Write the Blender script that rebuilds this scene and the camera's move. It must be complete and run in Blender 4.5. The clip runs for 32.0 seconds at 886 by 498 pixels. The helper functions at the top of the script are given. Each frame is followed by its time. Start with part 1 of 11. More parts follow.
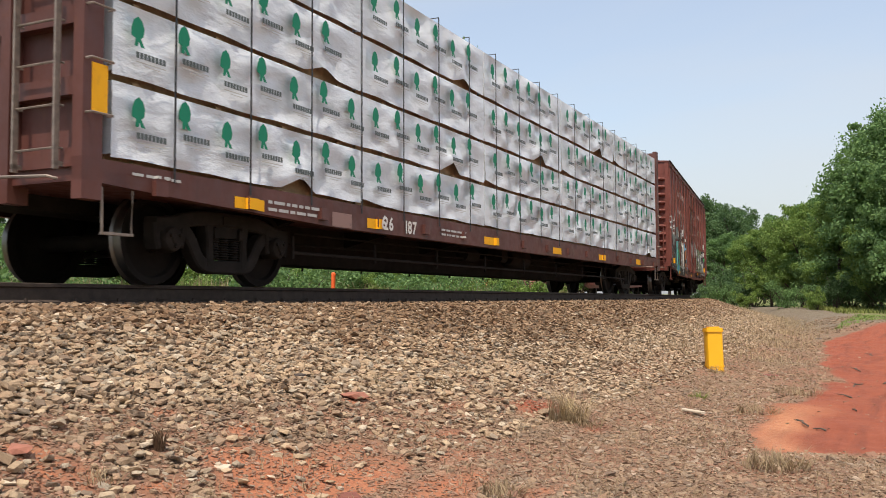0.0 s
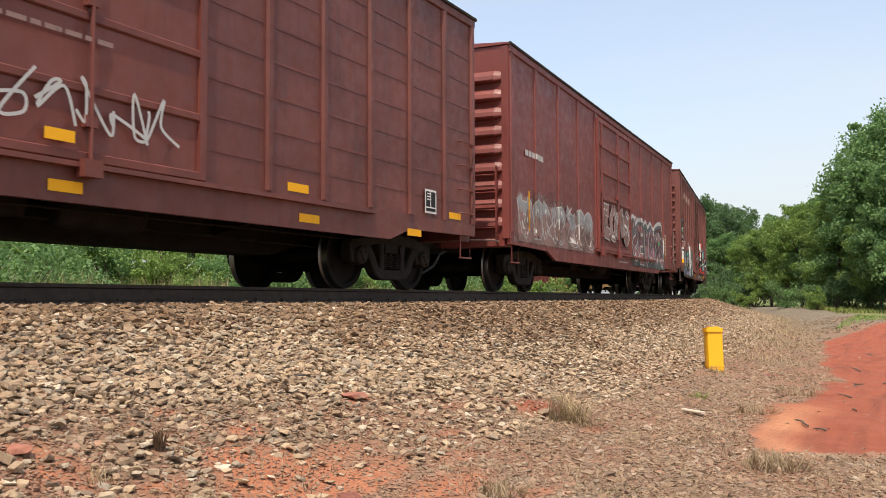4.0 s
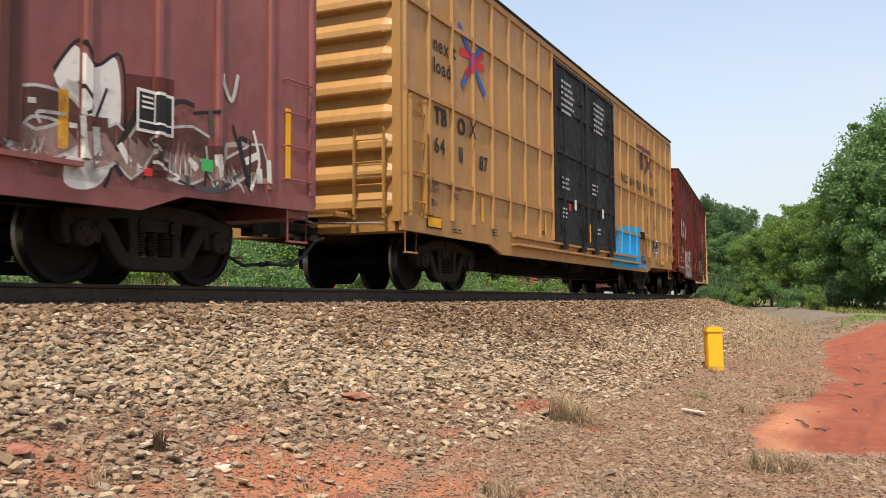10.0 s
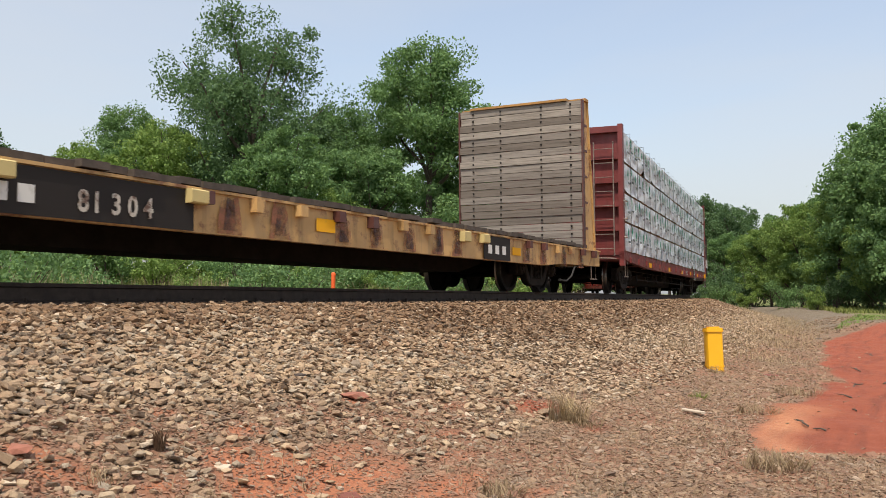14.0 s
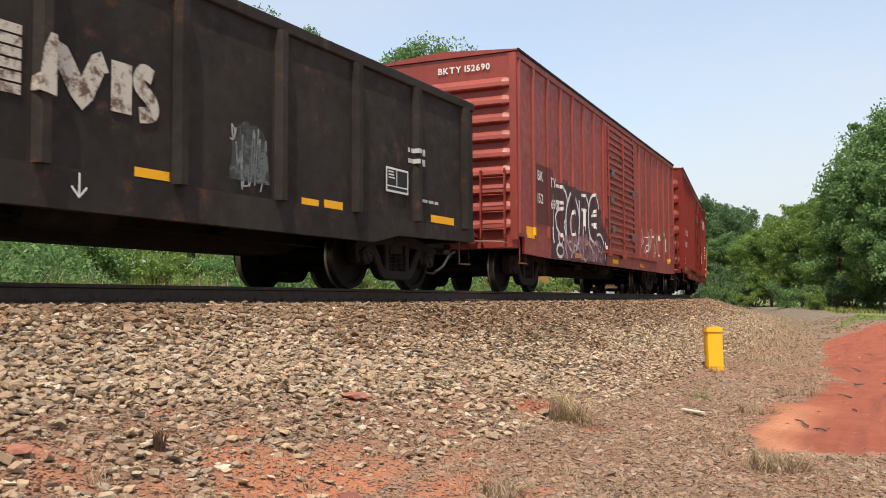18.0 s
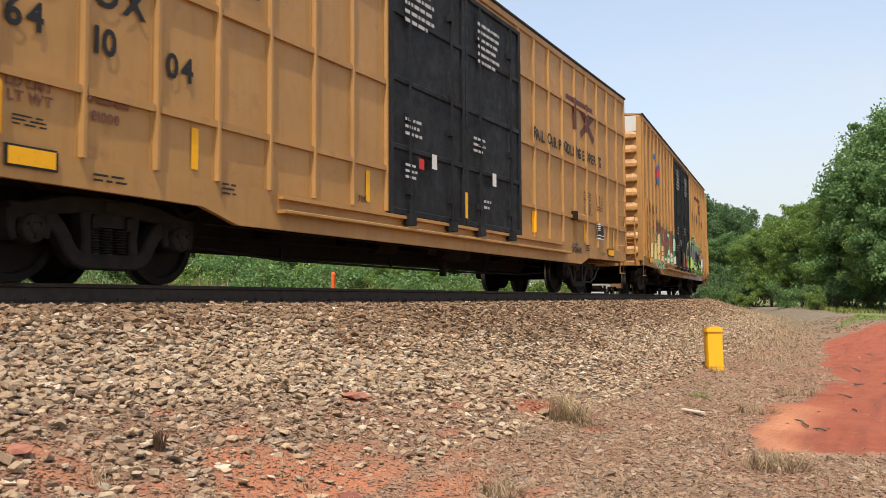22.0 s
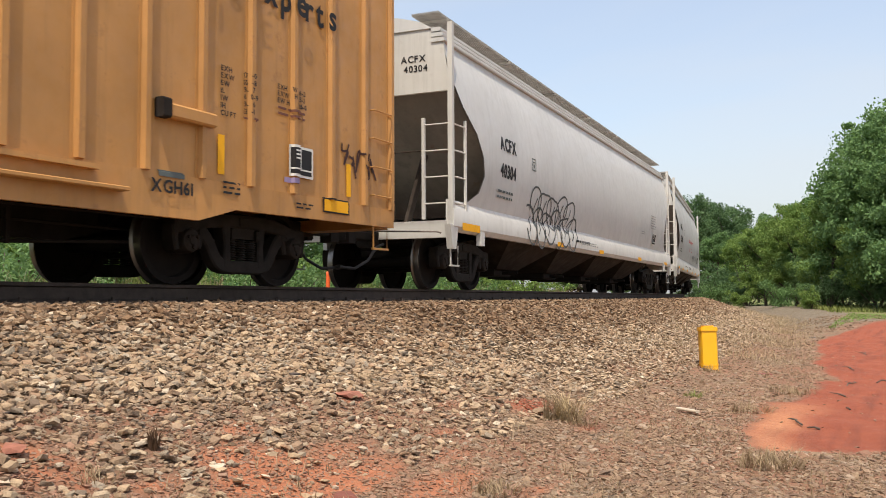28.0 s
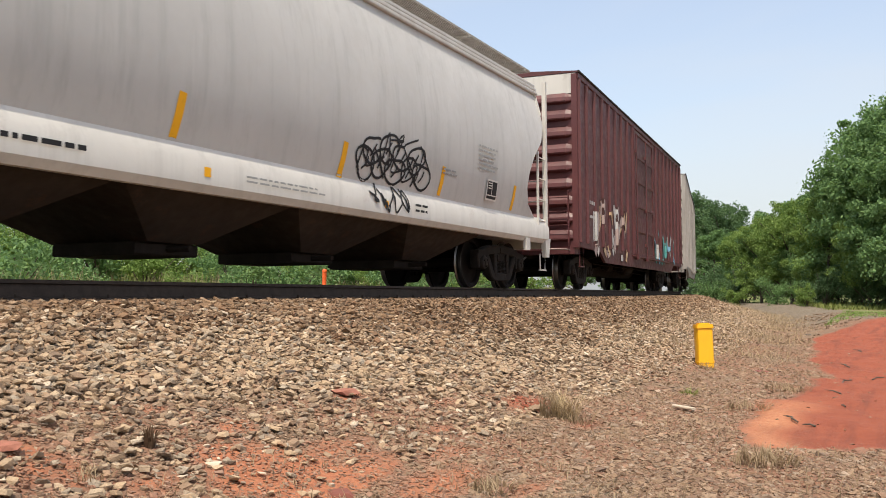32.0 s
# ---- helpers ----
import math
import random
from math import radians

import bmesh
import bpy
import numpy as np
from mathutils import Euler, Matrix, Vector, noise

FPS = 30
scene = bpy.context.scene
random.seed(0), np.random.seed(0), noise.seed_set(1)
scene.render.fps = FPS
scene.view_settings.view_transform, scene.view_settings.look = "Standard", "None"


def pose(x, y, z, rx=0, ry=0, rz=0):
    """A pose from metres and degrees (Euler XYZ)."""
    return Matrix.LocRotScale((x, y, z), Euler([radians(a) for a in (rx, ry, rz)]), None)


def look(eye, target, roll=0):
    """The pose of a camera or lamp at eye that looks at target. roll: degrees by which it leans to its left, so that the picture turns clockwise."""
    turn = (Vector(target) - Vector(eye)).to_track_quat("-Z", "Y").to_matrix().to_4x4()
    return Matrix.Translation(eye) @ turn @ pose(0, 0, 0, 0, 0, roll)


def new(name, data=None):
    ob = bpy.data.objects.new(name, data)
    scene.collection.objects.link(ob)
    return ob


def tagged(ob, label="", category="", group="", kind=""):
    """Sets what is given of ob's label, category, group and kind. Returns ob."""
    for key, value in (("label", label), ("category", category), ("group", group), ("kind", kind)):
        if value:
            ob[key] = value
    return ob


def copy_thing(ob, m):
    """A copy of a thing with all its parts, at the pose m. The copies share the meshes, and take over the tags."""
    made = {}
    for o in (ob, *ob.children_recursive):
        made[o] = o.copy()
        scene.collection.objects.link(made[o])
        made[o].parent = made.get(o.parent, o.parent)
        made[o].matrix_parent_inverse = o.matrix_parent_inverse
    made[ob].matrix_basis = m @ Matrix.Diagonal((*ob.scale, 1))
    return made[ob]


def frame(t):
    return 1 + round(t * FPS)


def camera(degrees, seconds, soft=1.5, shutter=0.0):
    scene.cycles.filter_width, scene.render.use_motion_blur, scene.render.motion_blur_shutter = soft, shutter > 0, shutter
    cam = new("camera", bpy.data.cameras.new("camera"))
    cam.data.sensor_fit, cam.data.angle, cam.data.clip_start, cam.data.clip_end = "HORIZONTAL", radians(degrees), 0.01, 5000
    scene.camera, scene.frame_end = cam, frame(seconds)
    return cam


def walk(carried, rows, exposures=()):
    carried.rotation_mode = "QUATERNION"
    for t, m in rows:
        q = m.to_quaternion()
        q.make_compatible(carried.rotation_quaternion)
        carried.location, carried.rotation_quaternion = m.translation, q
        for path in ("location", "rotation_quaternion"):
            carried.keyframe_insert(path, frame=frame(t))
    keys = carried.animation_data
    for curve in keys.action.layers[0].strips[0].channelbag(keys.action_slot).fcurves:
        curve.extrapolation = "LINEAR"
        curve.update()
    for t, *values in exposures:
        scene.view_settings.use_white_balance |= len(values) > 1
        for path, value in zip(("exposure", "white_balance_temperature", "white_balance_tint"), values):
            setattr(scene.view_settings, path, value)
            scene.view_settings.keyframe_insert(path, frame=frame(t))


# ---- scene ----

F_PX = 1595.74
cam = camera(math.degrees(2 * math.atan(784 / F_PX)), 32.0, soft=0.8, shutter=0.05)
EYE = Vector((0.0, -7.8004, -0.0398))
YAW, PITCH, ROLL = 1.07609, 0.04846, 0.7528


def camera_pose(dx=0.0, dy=0.0):
    """The hand-held camera's pose, swung by small angles to the right and up."""
    yaw, pitch = YAW + dx, PITCH + dy
    way = Vector((math.sin(yaw) * math.cos(pitch), math.cos(yaw) * math.cos(pitch), math.sin(pitch)))
    return look(EYE, EYE + 10 * way, ROLL)


walk(cam, [(0.0, camera_pose()), (12.0, camera_pose()), (24.5, camera_pose()), (25.5, camera_pose()),
           (27.5, camera_pose(0.0047, -0.0008)), (28.0, camera_pose(0.0057, -0.0010)), (29.0, camera_pose(0.0074, -0.0023)),
           (29.6, camera_pose(0.0078, -0.0037)), (30.2, camera_pose(0.0082, -0.0038)), (30.6, camera_pose(0.0096, -0.0038)),
           (32.0, camera_pose(0.0098, -0.0038))],
     [(0.0, 0.71), (1.2, 0.75), (3.0, 0.89), (7.0, 0.90), (9.0, 0.87), (12.0, 0.86), (13.0, 0.82), (14.0, 0.68), (17.0, 0.68), (18.0, 0.84), (19.0, 0.94), (21.0, 0.86), (25.0, 0.84), (28.0, 0.81), (29.2, 0.72), (30.0, 0.76), (32.0, 0.82)])

# ---- world and light ----
SUN_ELEVATION, SUN_FROM = 66.0, Vector((-0.96, -0.28, 0.0))
world = bpy.data.worlds.new("sky")
scene.world = world
world.use_nodes = True
sky = world.node_tree.nodes.new("ShaderNodeTexSky")
sky.sky_type, sky.sun_disc = "NISHITA", False
sky.sun_elevation, sky.sun_rotation = radians(SUN_ELEVATION), math.atan2(SUN_FROM.x, SUN_FROM.y)
sky.air_density, sky.dust_density, sky.ozone_density = 1.0, 3.0, 1.0
background = world.node_tree.nodes["Background"]
background.inputs["Strength"].default_value = 0.15
# thin summer haze with faint wisps of cloud over the clear sky
nodes, links = world.node_tree.nodes, world.node_tree.links
where, stretch, wisps, spread, haze = (nodes.new("ShaderNode" + k) for k in ("TexCoord", "Mapping", "TexNoise", "ValToRGB", "Mix"))
stretch.inputs["Scale"].default_value = (1.0, 1.0, 3.0)
wisps.inputs["Scale"].default_value, wisps.inputs["Detail"].default_value, wisps.inputs["Distortion"].default_value = 1.6, 5.0, 0.4
spread.color_ramp.elements[0].position, spread.color_ramp.elements[0].color = 0.35, (0.30, 0.30, 0.30, 1)
spread.color_ramp.elements[1].position, spread.color_ramp.elements[1].color = 0.68, (0.72, 0.72, 0.72, 1)
haze.data_type = "RGBA"
haze.inputs[7].default_value = (2.85, 3.05, 3.35, 1)
links.new(where.outputs["Generated"], stretch.inputs["Vector"])
links.new(stretch.outputs[0], wisps.inputs["Vector"])
links.new(wisps.outputs["Fac"], spread.inputs["Fac"])
links.new(spread.outputs["Color"], haze.inputs[0])
links.new(sky.outputs[0], haze.inputs[6])
links.new(haze.outputs[2], background.inputs[0])
sun = new("sun", bpy.data.lights.new("sun", "SUN"))
sun.data.energy, sun.data.angle, sun.data.color = 2.9, radians(0.6), (1.0, 0.93, 0.82)
sun_way = SUN_FROM.normalized() * math.cos(radians(SUN_ELEVATION)) + Vector((0, 0, math.sin(radians(SUN_ELEVATION))))
sun.matrix_world = look(sun_way * 60, (0, 0, 0))
scene.view_settings.use_white_balance = True
scene.view_settings.white_balance_temperature = 6900

# ---- the track's line: distance along it (s) to place and heading ----
K0, K1, LEAN = 0.001852, 0.00010183, 0.02035
SPEED, GAIN = 12.5156, 0.01084
STEP = 0.25
line_s = np.arange(-520.0, 640.0, STEP)


def curvature(s):
    if s < 0:
        return K0 * max(0.0, 1 + s / 18)
    if s < 85:
        return K0 + K1 * s
    return (K0 + K1 * 85) * max(0.0, 1 - (s - 85) / 45)


line_k = np.array([curvature(s) for s in line_s])
line_th = np.cumsum(line_k) * STEP
line_th -= np.interp(0.0, line_s, line_th)
line_x = np.cumsum(np.cos(line_th)) * STEP
line_y = np.cumsum(np.sin(line_th)) * STEP
line_x -= np.interp(0.0, line_s, line_x)
line_y -= np.interp(0.0, line_s, line_y)


def on_line(s, side=0.0):
    """The point of the track's line at s, side metres towards the camera's side of it, and the heading there."""
    x, y, th = (float(np.interp(s, line_s, a)) for a in (line_x, line_y, line_th))
    return x + side * math.sin(th), y - side * math.cos(th), th


def run(t):
    """How far the train has run at t seconds, counted from 16 s."""
    return SPEED * (t - 16) + GAIN * (t - 16) ** 2 / 2

# ---- materials ----
def tree_of(name):
    m = bpy.data.materials.new(name)
    m.use_nodes = True
    nt = m.node_tree
    return m, nt, nt.nodes["Principled BSDF"]


def node(nt, kind, **values):
    n = nt.nodes.new(kind)
    for key, value in values.items():
        n.inputs[key].default_value = value
    return n


def coords(nt, scale=(1, 1, 1), shuffle=True):
    """Object coordinates in metres, shifted for each object so that repeats differ."""
    tc = nt.nodes.new("ShaderNodeTexCoord")
    mp = nt.nodes.new("ShaderNodeMapping")
    mp.inputs["Scale"].default_value = scale
    if shuffle:
        info = nt.nodes.new("ShaderNodeObjectInfo")
        mul = nt.nodes.new("ShaderNodeMath")
        mul.operation = "MULTIPLY"
        mul.inputs[1].default_value = 37.0
        add = nt.nodes.new("ShaderNodeVectorMath")
        add.operation = "ADD"
        nt.links.new(info.outputs["Random"], mul.inputs[0])
        nt.links.new(tc.outputs["Object"], add.inputs[0])
        nt.links.new(mul.outputs[0], add.inputs[1])
        nt.links.new(add.outputs[0], mp.inputs["Vector"])
    else:
        nt.links.new(tc.outputs["Object"], mp.inputs["Vector"])
    return mp.outputs[0]


def noise_of(nt, vector, scale, detail=4.0, rough=0.6):
    n = node(nt, "ShaderNodeTexNoise", Scale=scale, Detail=detail, Roughness=rough)
    nt.links.new(vector, n.inputs["Vector"])
    return n.outputs["Fac"]


def ramp_of(nt, fac, stops):
    r = nt.nodes.new("ShaderNodeValToRGB")
    els = r.color_ramp.elements
    while len(els) < len(stops):
        els.new(0.5)
    for e, (p, c) in zip(els, stops):
        e.position = p
        e.color = (c, c, c, 1) if isinstance(c, (int, float)) else (*c, 1)
    nt.links.new(fac, r.inputs["Fac"])
    return r.outputs["Color"]


def mix_of(nt, fac, a, b):
    m = nt.nodes.new("ShaderNodeMix")
    m.data_type = "RGBA"
    for value, slot in ((fac, m.inputs[0]), (a, m.inputs[6]), (b, m.inputs[7])):
        if isinstance(value, tuple):
            slot.default_value = (*value, 1)
        elif isinstance(value, (int, float)):
            slot.default_value = value
        else:
            nt.links.new(value, slot)
    return m.outputs[2]


def bump_of(nt, bsdf, height, strength, distance=0.02):
    b = node(nt, "ShaderNodeBump", Strength=strength, Distance=distance)
    nt.links.new(height, b.inputs["Height"])
    nt.links.new(b.outputs[0], bsdf.inputs["Normal"])


def scaled(nt, fac, k):
    m = nt.nodes.new("ShaderNodeMath")
    m.operation = "MULTIPLY"
    m.inputs[1].default_value = k
    nt.links.new(fac, m.inputs[0])
    return m.outputs[0]


def paint(name, color, rust=0.35, grime=0.45, rough=0.5, fade=0.25, rust_color=(0.13, 0.045, 0.02), dents=0.15, spread=0.0, shine=0.5):
    """Weathered paint on steel: faded patches, grime streaks that run down, rust blooms, shallow dents."""
    m, nt, bsdf = tree_of(name)
    v = coords(nt)
    vs = coords(nt, (5.0, 5.0, 0.35))
    pale = tuple(min(1.0, c * (1 + fade) + 0.03 * fade) for c in color)
    deep = tuple(c * (1 - fade) for c in color)
    base = mix_of(nt, ramp_of(nt, noise_of(nt, v, 0.8, 5), [(0.3, 0.0), (0.7, 1.0)]), deep, pale)
    streak = ramp_of(nt, noise_of(nt, vs, 1.0, 6, 0.7), [(0.5, 0.0), (0.75, 1.0)])
    base = mix_of(nt, scaled(nt, streak, grime), base, tuple(c * 0.35 + 0.012 for c in color))
    spots = ramp_of(nt, noise_of(nt, v, 3.2, 9, 0.72), [(0.58 - spread, 0.0), (0.68 - spread, 1.0)])
    base = mix_of(nt, scaled(nt, spots, rust), base, rust_color)
    nt.links.new(base, bsdf.inputs["Base Color"])
    rg = ramp_of(nt, noise_of(nt, v, 6.0, 4), [(0.3, rough - 0.1), (0.7, min(1.0, rough + 0.2))])
    nt.links.new(rg, bsdf.inputs["Roughness"])
    bsdf.inputs["Specular IOR Level"].default_value = shine
    bump_of(nt, bsdf, noise_of(nt, v, 1.6, 7, 0.62), dents, 0.03)
    return m


def plain(name, color, rough=0.6, metal=0.0, var=0.2, scale=9.0, bump=0.1, shine=0.5):
    m, nt, bsdf = tree_of(name)
    v = coords(nt)
    n = noise_of(nt, v, scale, 6, 0.65)
    base = mix_of(nt, ramp_of(nt, n, [(0.3, 0.0), (0.7, 1.0)]), tuple(c * (1 - var) for c in color), tuple(min(1, c * (1 + var)) for c in color))
    nt.links.new(base, bsdf.inputs["Base Color"])
    bsdf.inputs["Roughness"].default_value, bsdf.inputs["Metallic"].default_value = rough, metal
    bsdf.inputs["Specular IOR Level"].default_value = shine
    if bump:
        bump_of(nt, bsdf, n, bump, 0.01)
    return m


def stencil(name, color, wear=0.35, under=None, spread=0.0):
    """Flat sign paint with chips through which the dull ground shows."""
    m, nt, bsdf = tree_of(name)
    v = coords(nt)
    chips = ramp_of(nt, noise_of(nt, v, 7.0, 9, 0.78), [(0.54 - spread, 0.0), (0.64 - spread, 1.0)])
    base = mix_of(nt, scaled(nt, chips, wear), color, under or tuple(c * 0.4 + 0.03 for c in color))
    nt.links.new(base, bsdf.inputs["Base Color"])
    bsdf.inputs["Roughness"].default_value, bsdf.inputs["Specular IOR Level"].default_value = 0.65, 0.25
    return m


def mist(name, color, lo=0.42, hi=0.60, most=0.92, grain=3.0):
    """Sprayed haze of paint: specks that let the wall show between them."""
    m, nt, bsdf = tree_of(name)
    v = coords(nt)
    bsdf.inputs["Base Color"].default_value, bsdf.inputs["Roughness"].default_value = (*color, 1), 0.65
    gap = nt.nodes.new("ShaderNodeBsdfTransparent")
    both = nt.nodes.new("ShaderNodeMixShader")
    nt.links.new(ramp_of(nt, noise_of(nt, v, grain, 9, 0.8), [(lo, 0.0), (hi, most)]), both.inputs[0])
    nt.links.new(gap.outputs[0], both.inputs[1])
    nt.links.new(bsdf.outputs[0], both.inputs[2])
    nt.links.new(both.outputs[0], nt.nodes["Material Output"].inputs["Surface"])
    return m


M = {}
M["brown"] = paint("brown_paint", (0.128, 0.030, 0.021), 0.45, 0.55, fade=0.3)
M["redbrown"] = paint("red_brown_paint", (0.140, 0.031, 0.021), 0.4, 0.45, fade=0.28)
M["darkbrown"] = paint("dark_brown_paint", (0.132, 0.036, 0.027), 0.35, 0.5, fade=0.3)
M["oxide"] = paint("oxide_red_paint", (0.165, 0.032, 0.025), 0.25, 0.35, fade=0.2)
M["oxide2"] = paint("oxide_brown_paint", (0.155, 0.038, 0.029), 0.3, 0.35, fade=0.2)
M["mauve"] = paint("sun_bleached_mauve_paint", (0.215, 0.062, 0.055), 0.3, 0.4, fade=0.25)
M["maroon"] = paint("maroon_paint", (0.104, 0.014, 0.010), 0.25, 0.35, fade=0.15, rough=0.6, shine=0.22, rust_color=(0.09, 0.022, 0.015))
M["wine"] = paint("dark_wine_paint", (0.085, 0.020, 0.022), 0.35, 0.45, fade=0.2)
M["scarlet"] = paint("scarlet_paint", (0.240, 0.034, 0.022), 0.3, 0.35, fade=0.2)
M["red"] = paint("deep_red_paint", (0.165, 0.016, 0.009), 0.15, 0.28, rough=0.5, fade=0.15, shine=0.25, rust_color=(0.11, 0.022, 0.012))
M["yellow"] = paint("ochre_yellow_paint", (0.375, 0.195, 0.055), 0.25, 0.3, fade=0.12)
M["yellow2"] = paint("faded_ochre_paint", (0.370, 0.185, 0.050), 0.5, 0.5, fade=0.2)
M["orange"] = paint("orange_ochre_paint", (0.440, 0.215, 0.062), 0.35, 0.45, fade=0.2)
M["flatyellow"] = paint("rusting_yellow_paint", (0.500, 0.305, 0.120), 0.85, 0.8, fade=0.25, rust_color=(0.15, 0.055, 0.028), spread=0.05)
M["blackdoor"] = paint("black_door_paint", (0.008, 0.009, 0.011), 0.10, 0.3, rough=0.6, fade=0.3, shine=0.22)
M["black"] = paint("sooty_black_paint", (0.017, 0.012, 0.009), 0.5, 0.5, rough=0.78, fade=0.35, shine=0.3)
M["grey"] = paint("pale_grey_paint", (0.520, 0.518, 0.508), 0.04, 0.22, rough=0.42, fade=0.06, dents=0.06)
M["grey2"] = paint("dusty_grey_paint", (0.465, 0.463, 0.453), 0.06, 0.30, rough=0.45, fade=0.08, dents=0.06)
M["whitegrey"] = paint("off_white_paint", (0.550, 0.538, 0.508), 0.15, 0.3, rough=0.45, fade=0.08)
M["roofdull"] = paint("dull_galvanised_roof", (0.300, 0.280, 0.260), 0.3, 0.4)
# end slope sheets: a streaked grey-brown, darker than the shell
M["hopperend"] = paint("dark_end_sheet", (0.190, 0.172, 0.155), 0.4, 0.5, rough=0.6)
# brown dirt taken near black: shade under the car is in this colour
M["hopperbelly"] = paint("dirty_shaded_hopper_sheet", (0.030, 0.021, 0.016), 0.5, 0.6, rough=0.8, rust_color=(0.075, 0.035, 0.020), shine=0.2)
M["gonend"] = paint("sooty_brown_end_paint", (0.062, 0.036, 0.026), 0.5, 0.6, rough=0.75, fade=0.3, shine=0.3)
M["cbrown"] = paint("centre_beam_brown_paint", (0.092, 0.028, 0.021), 0.5, 0.5)
M["cred"] = paint("centre_beam_red_paint", (0.155, 0.025, 0.024), 0.35, 0.45)
M["truck"] = plain("greasy_cast_steel", (0.017, 0.014, 0.012), 0.8, 0.0, 0.45, 5.0, 0.3, shine=0.2)
M["under"] = plain("sooty_underframe_steel", (0.021, 0.017, 0.015), 0.9, 0.0, 0.35, 4.0, 0.2, shine=0.12)
M["wheel"] = plain("rusty_wheel_plate", (0.013, 0.0105, 0.009), 0.8, 0.0, 0.35, 4.0, 0.2, shine=0.12)
M["bearing"] = plain("rusty_bearing_cap", (0.022, 0.017, 0.014), 0.8, 0.0, 0.35, 6.0, 0.2, shine=0.2)
M["tread"] = plain("polished_wheel_tread", (0.200, 0.190, 0.180), 0.38, 1.0, 0.1, 20.0, 0.0)
M["iron"] = plain("worn_grab_iron", (0.230, 0.190, 0.165), 0.55, 0.4, 0.3, 12.0, 0.1)
M["hose"] = plain("rubber_hose", (0.020, 0.020, 0.020), 0.7, 0.0, 0.2, 10.0, 0.0)
M["railtop"] = plain("polished_rail_head", (0.300, 0.280, 0.265), 0.32, 1.0, 0.15, 14.0, 0.0)
M["railside"] = plain("rusty_rail_web", (0.052, 0.036, 0.028), 0.85, 0.1, 0.35, 10.0, 0.3)
M["tie"] = plain("creosoted_tie_wood", (0.060, 0.048, 0.040), 0.9, 0.0, 0.4, 12.0, 0.4)


def plank_material():
    """Weathered boards: grain along the board, each board of its own shade."""
    m, nt, bsdf = tree_of("weathered_grey_plank")
    grain = noise_of(nt, coords(nt, (26.0, 1.1, 26.0)), 1.0, 7, 0.7)
    shade = ramp_of(nt, nt.nodes.new("ShaderNodeObjectInfo").outputs["Random"], [(0.0, (0.15, 0.125, 0.105)), (0.5, (0.24, 0.21, 0.185)), (1.0, (0.33, 0.29, 0.25))])
    base = mix_of(nt, scaled(nt, ramp_of(nt, grain, [(0.45, 0.0), (0.7, 1.0)]), 0.75), shade, (0.07, 0.055, 0.045))
    nt.links.new(base, bsdf.inputs["Base Color"])
    bsdf.inputs["Roughness"].default_value = 0.9
    bump_of(nt, bsdf, grain, 0.6, 0.01)
    return m


M["plank"] = plank_material()
M["deckplank"] = plain("dark_worn_deck_plank", (0.070, 0.055, 0.045), 0.9, 0.0, 0.4, 7.0, 0.5)
M["lumber"] = plain("fresh_sawn_lumber", (0.330, 0.220, 0.120), 0.8, 0.0, 0.3, 9.0, 0.3)
M["strap"] = plain("black_steel_strap", (0.022, 0.022, 0.024), 0.5, 0.2, 0.1, 9.0, 0.0)
M["galv"] = plain("galvanised_grating", (0.340, 0.325, 0.300), 0.6, 0.4, 0.25, 8.0, 0.1)
M["post"] = plain("yellow_moulded_plastic", (0.800, 0.420, 0.012), 0.45, 0.0, 0.06, 3.0, 0.05)
M["orangepost"] = plain("orange_plastic", (0.800, 0.130, 0.030), 0.5, 0.0, 0.08, 3.0, 0.0)
INK, MIST = {}, {}
for ink, rgb in dict(white=(0.66, 0.65, 0.62), cream=(0.56, 0.47, 0.34), black=(0.018, 0.018, 0.020), amber=(0.82, 0.40, 0.015), grey=(0.30, 0.31, 0.31),
                     palegrey=(0.46, 0.46, 0.45), teal=(0.10, 0.34, 0.33), skyblue=(0.20, 0.42, 0.58), blue=(0.035, 0.115, 0.36), vividblue=(0.015, 0.34, 0.72), green=(0.05, 0.40, 0.12),
                     lime=(0.24, 0.50, 0.13), mint=(0.36, 0.55, 0.42), purple=(0.055, 0.030, 0.036), lilac=(0.30, 0.24, 0.40), red=(0.55, 0.035, 0.030), brown=(0.10, 0.040, 0.034),
                     tan=(0.52, 0.38, 0.24), rust=(0.27, 0.105, 0.055), chalk=(0.38, 0.30, 0.28), paleochre=(0.55, 0.44, 0.20), smoke=(0.075, 0.080, 0.080), peach=(0.60, 0.36, 0.22), slate=(0.10, 0.12, 0.12), signgreen=(0.01, 0.21, 0.12), pink=(0.45, 0.20, 0.26), orange=(0.65, 0.22, 0.05),
                     dullteal=(0.16, 0.20, 0.21), soot=(0.022, 0.018, 0.016), ochre=(0.36, 0.18, 0.05), sage=(0.15, 0.19, 0.14), darkred=(0.105, 0.028, 0.023), umber=(0.16, 0.065, 0.045), pine=(0.03, 0.16, 0.075), mauvepink=(0.30, 0.15, 0.17), plum=(0.13, 0.070, 0.080), rustwhite=(0.50, 0.46, 0.40), moss=(0.16, 0.19, 0.13), darkbrown=(0.055, 0.026, 0.024), ghost=(0.27, 0.17, 0.15)).items():
    INK[ink] = stencil(ink + "_sign_paint", rgb, {"ghost": 0.75, "rustwhite": 0.9, "soot": 0.1}.get(ink, 0.3), (0.085, 0.034, 0.020) if ink == "rustwhite" else None, 0.055 if ink == "rustwhite" else 0.0)
    MIST[ink] = mist(ink + "_spray_mist", rgb)

MIST["grime"] = mist("road_grime_film", (0.050, 0.030, 0.024), 0.46, 0.74, 0.75, 2.2)


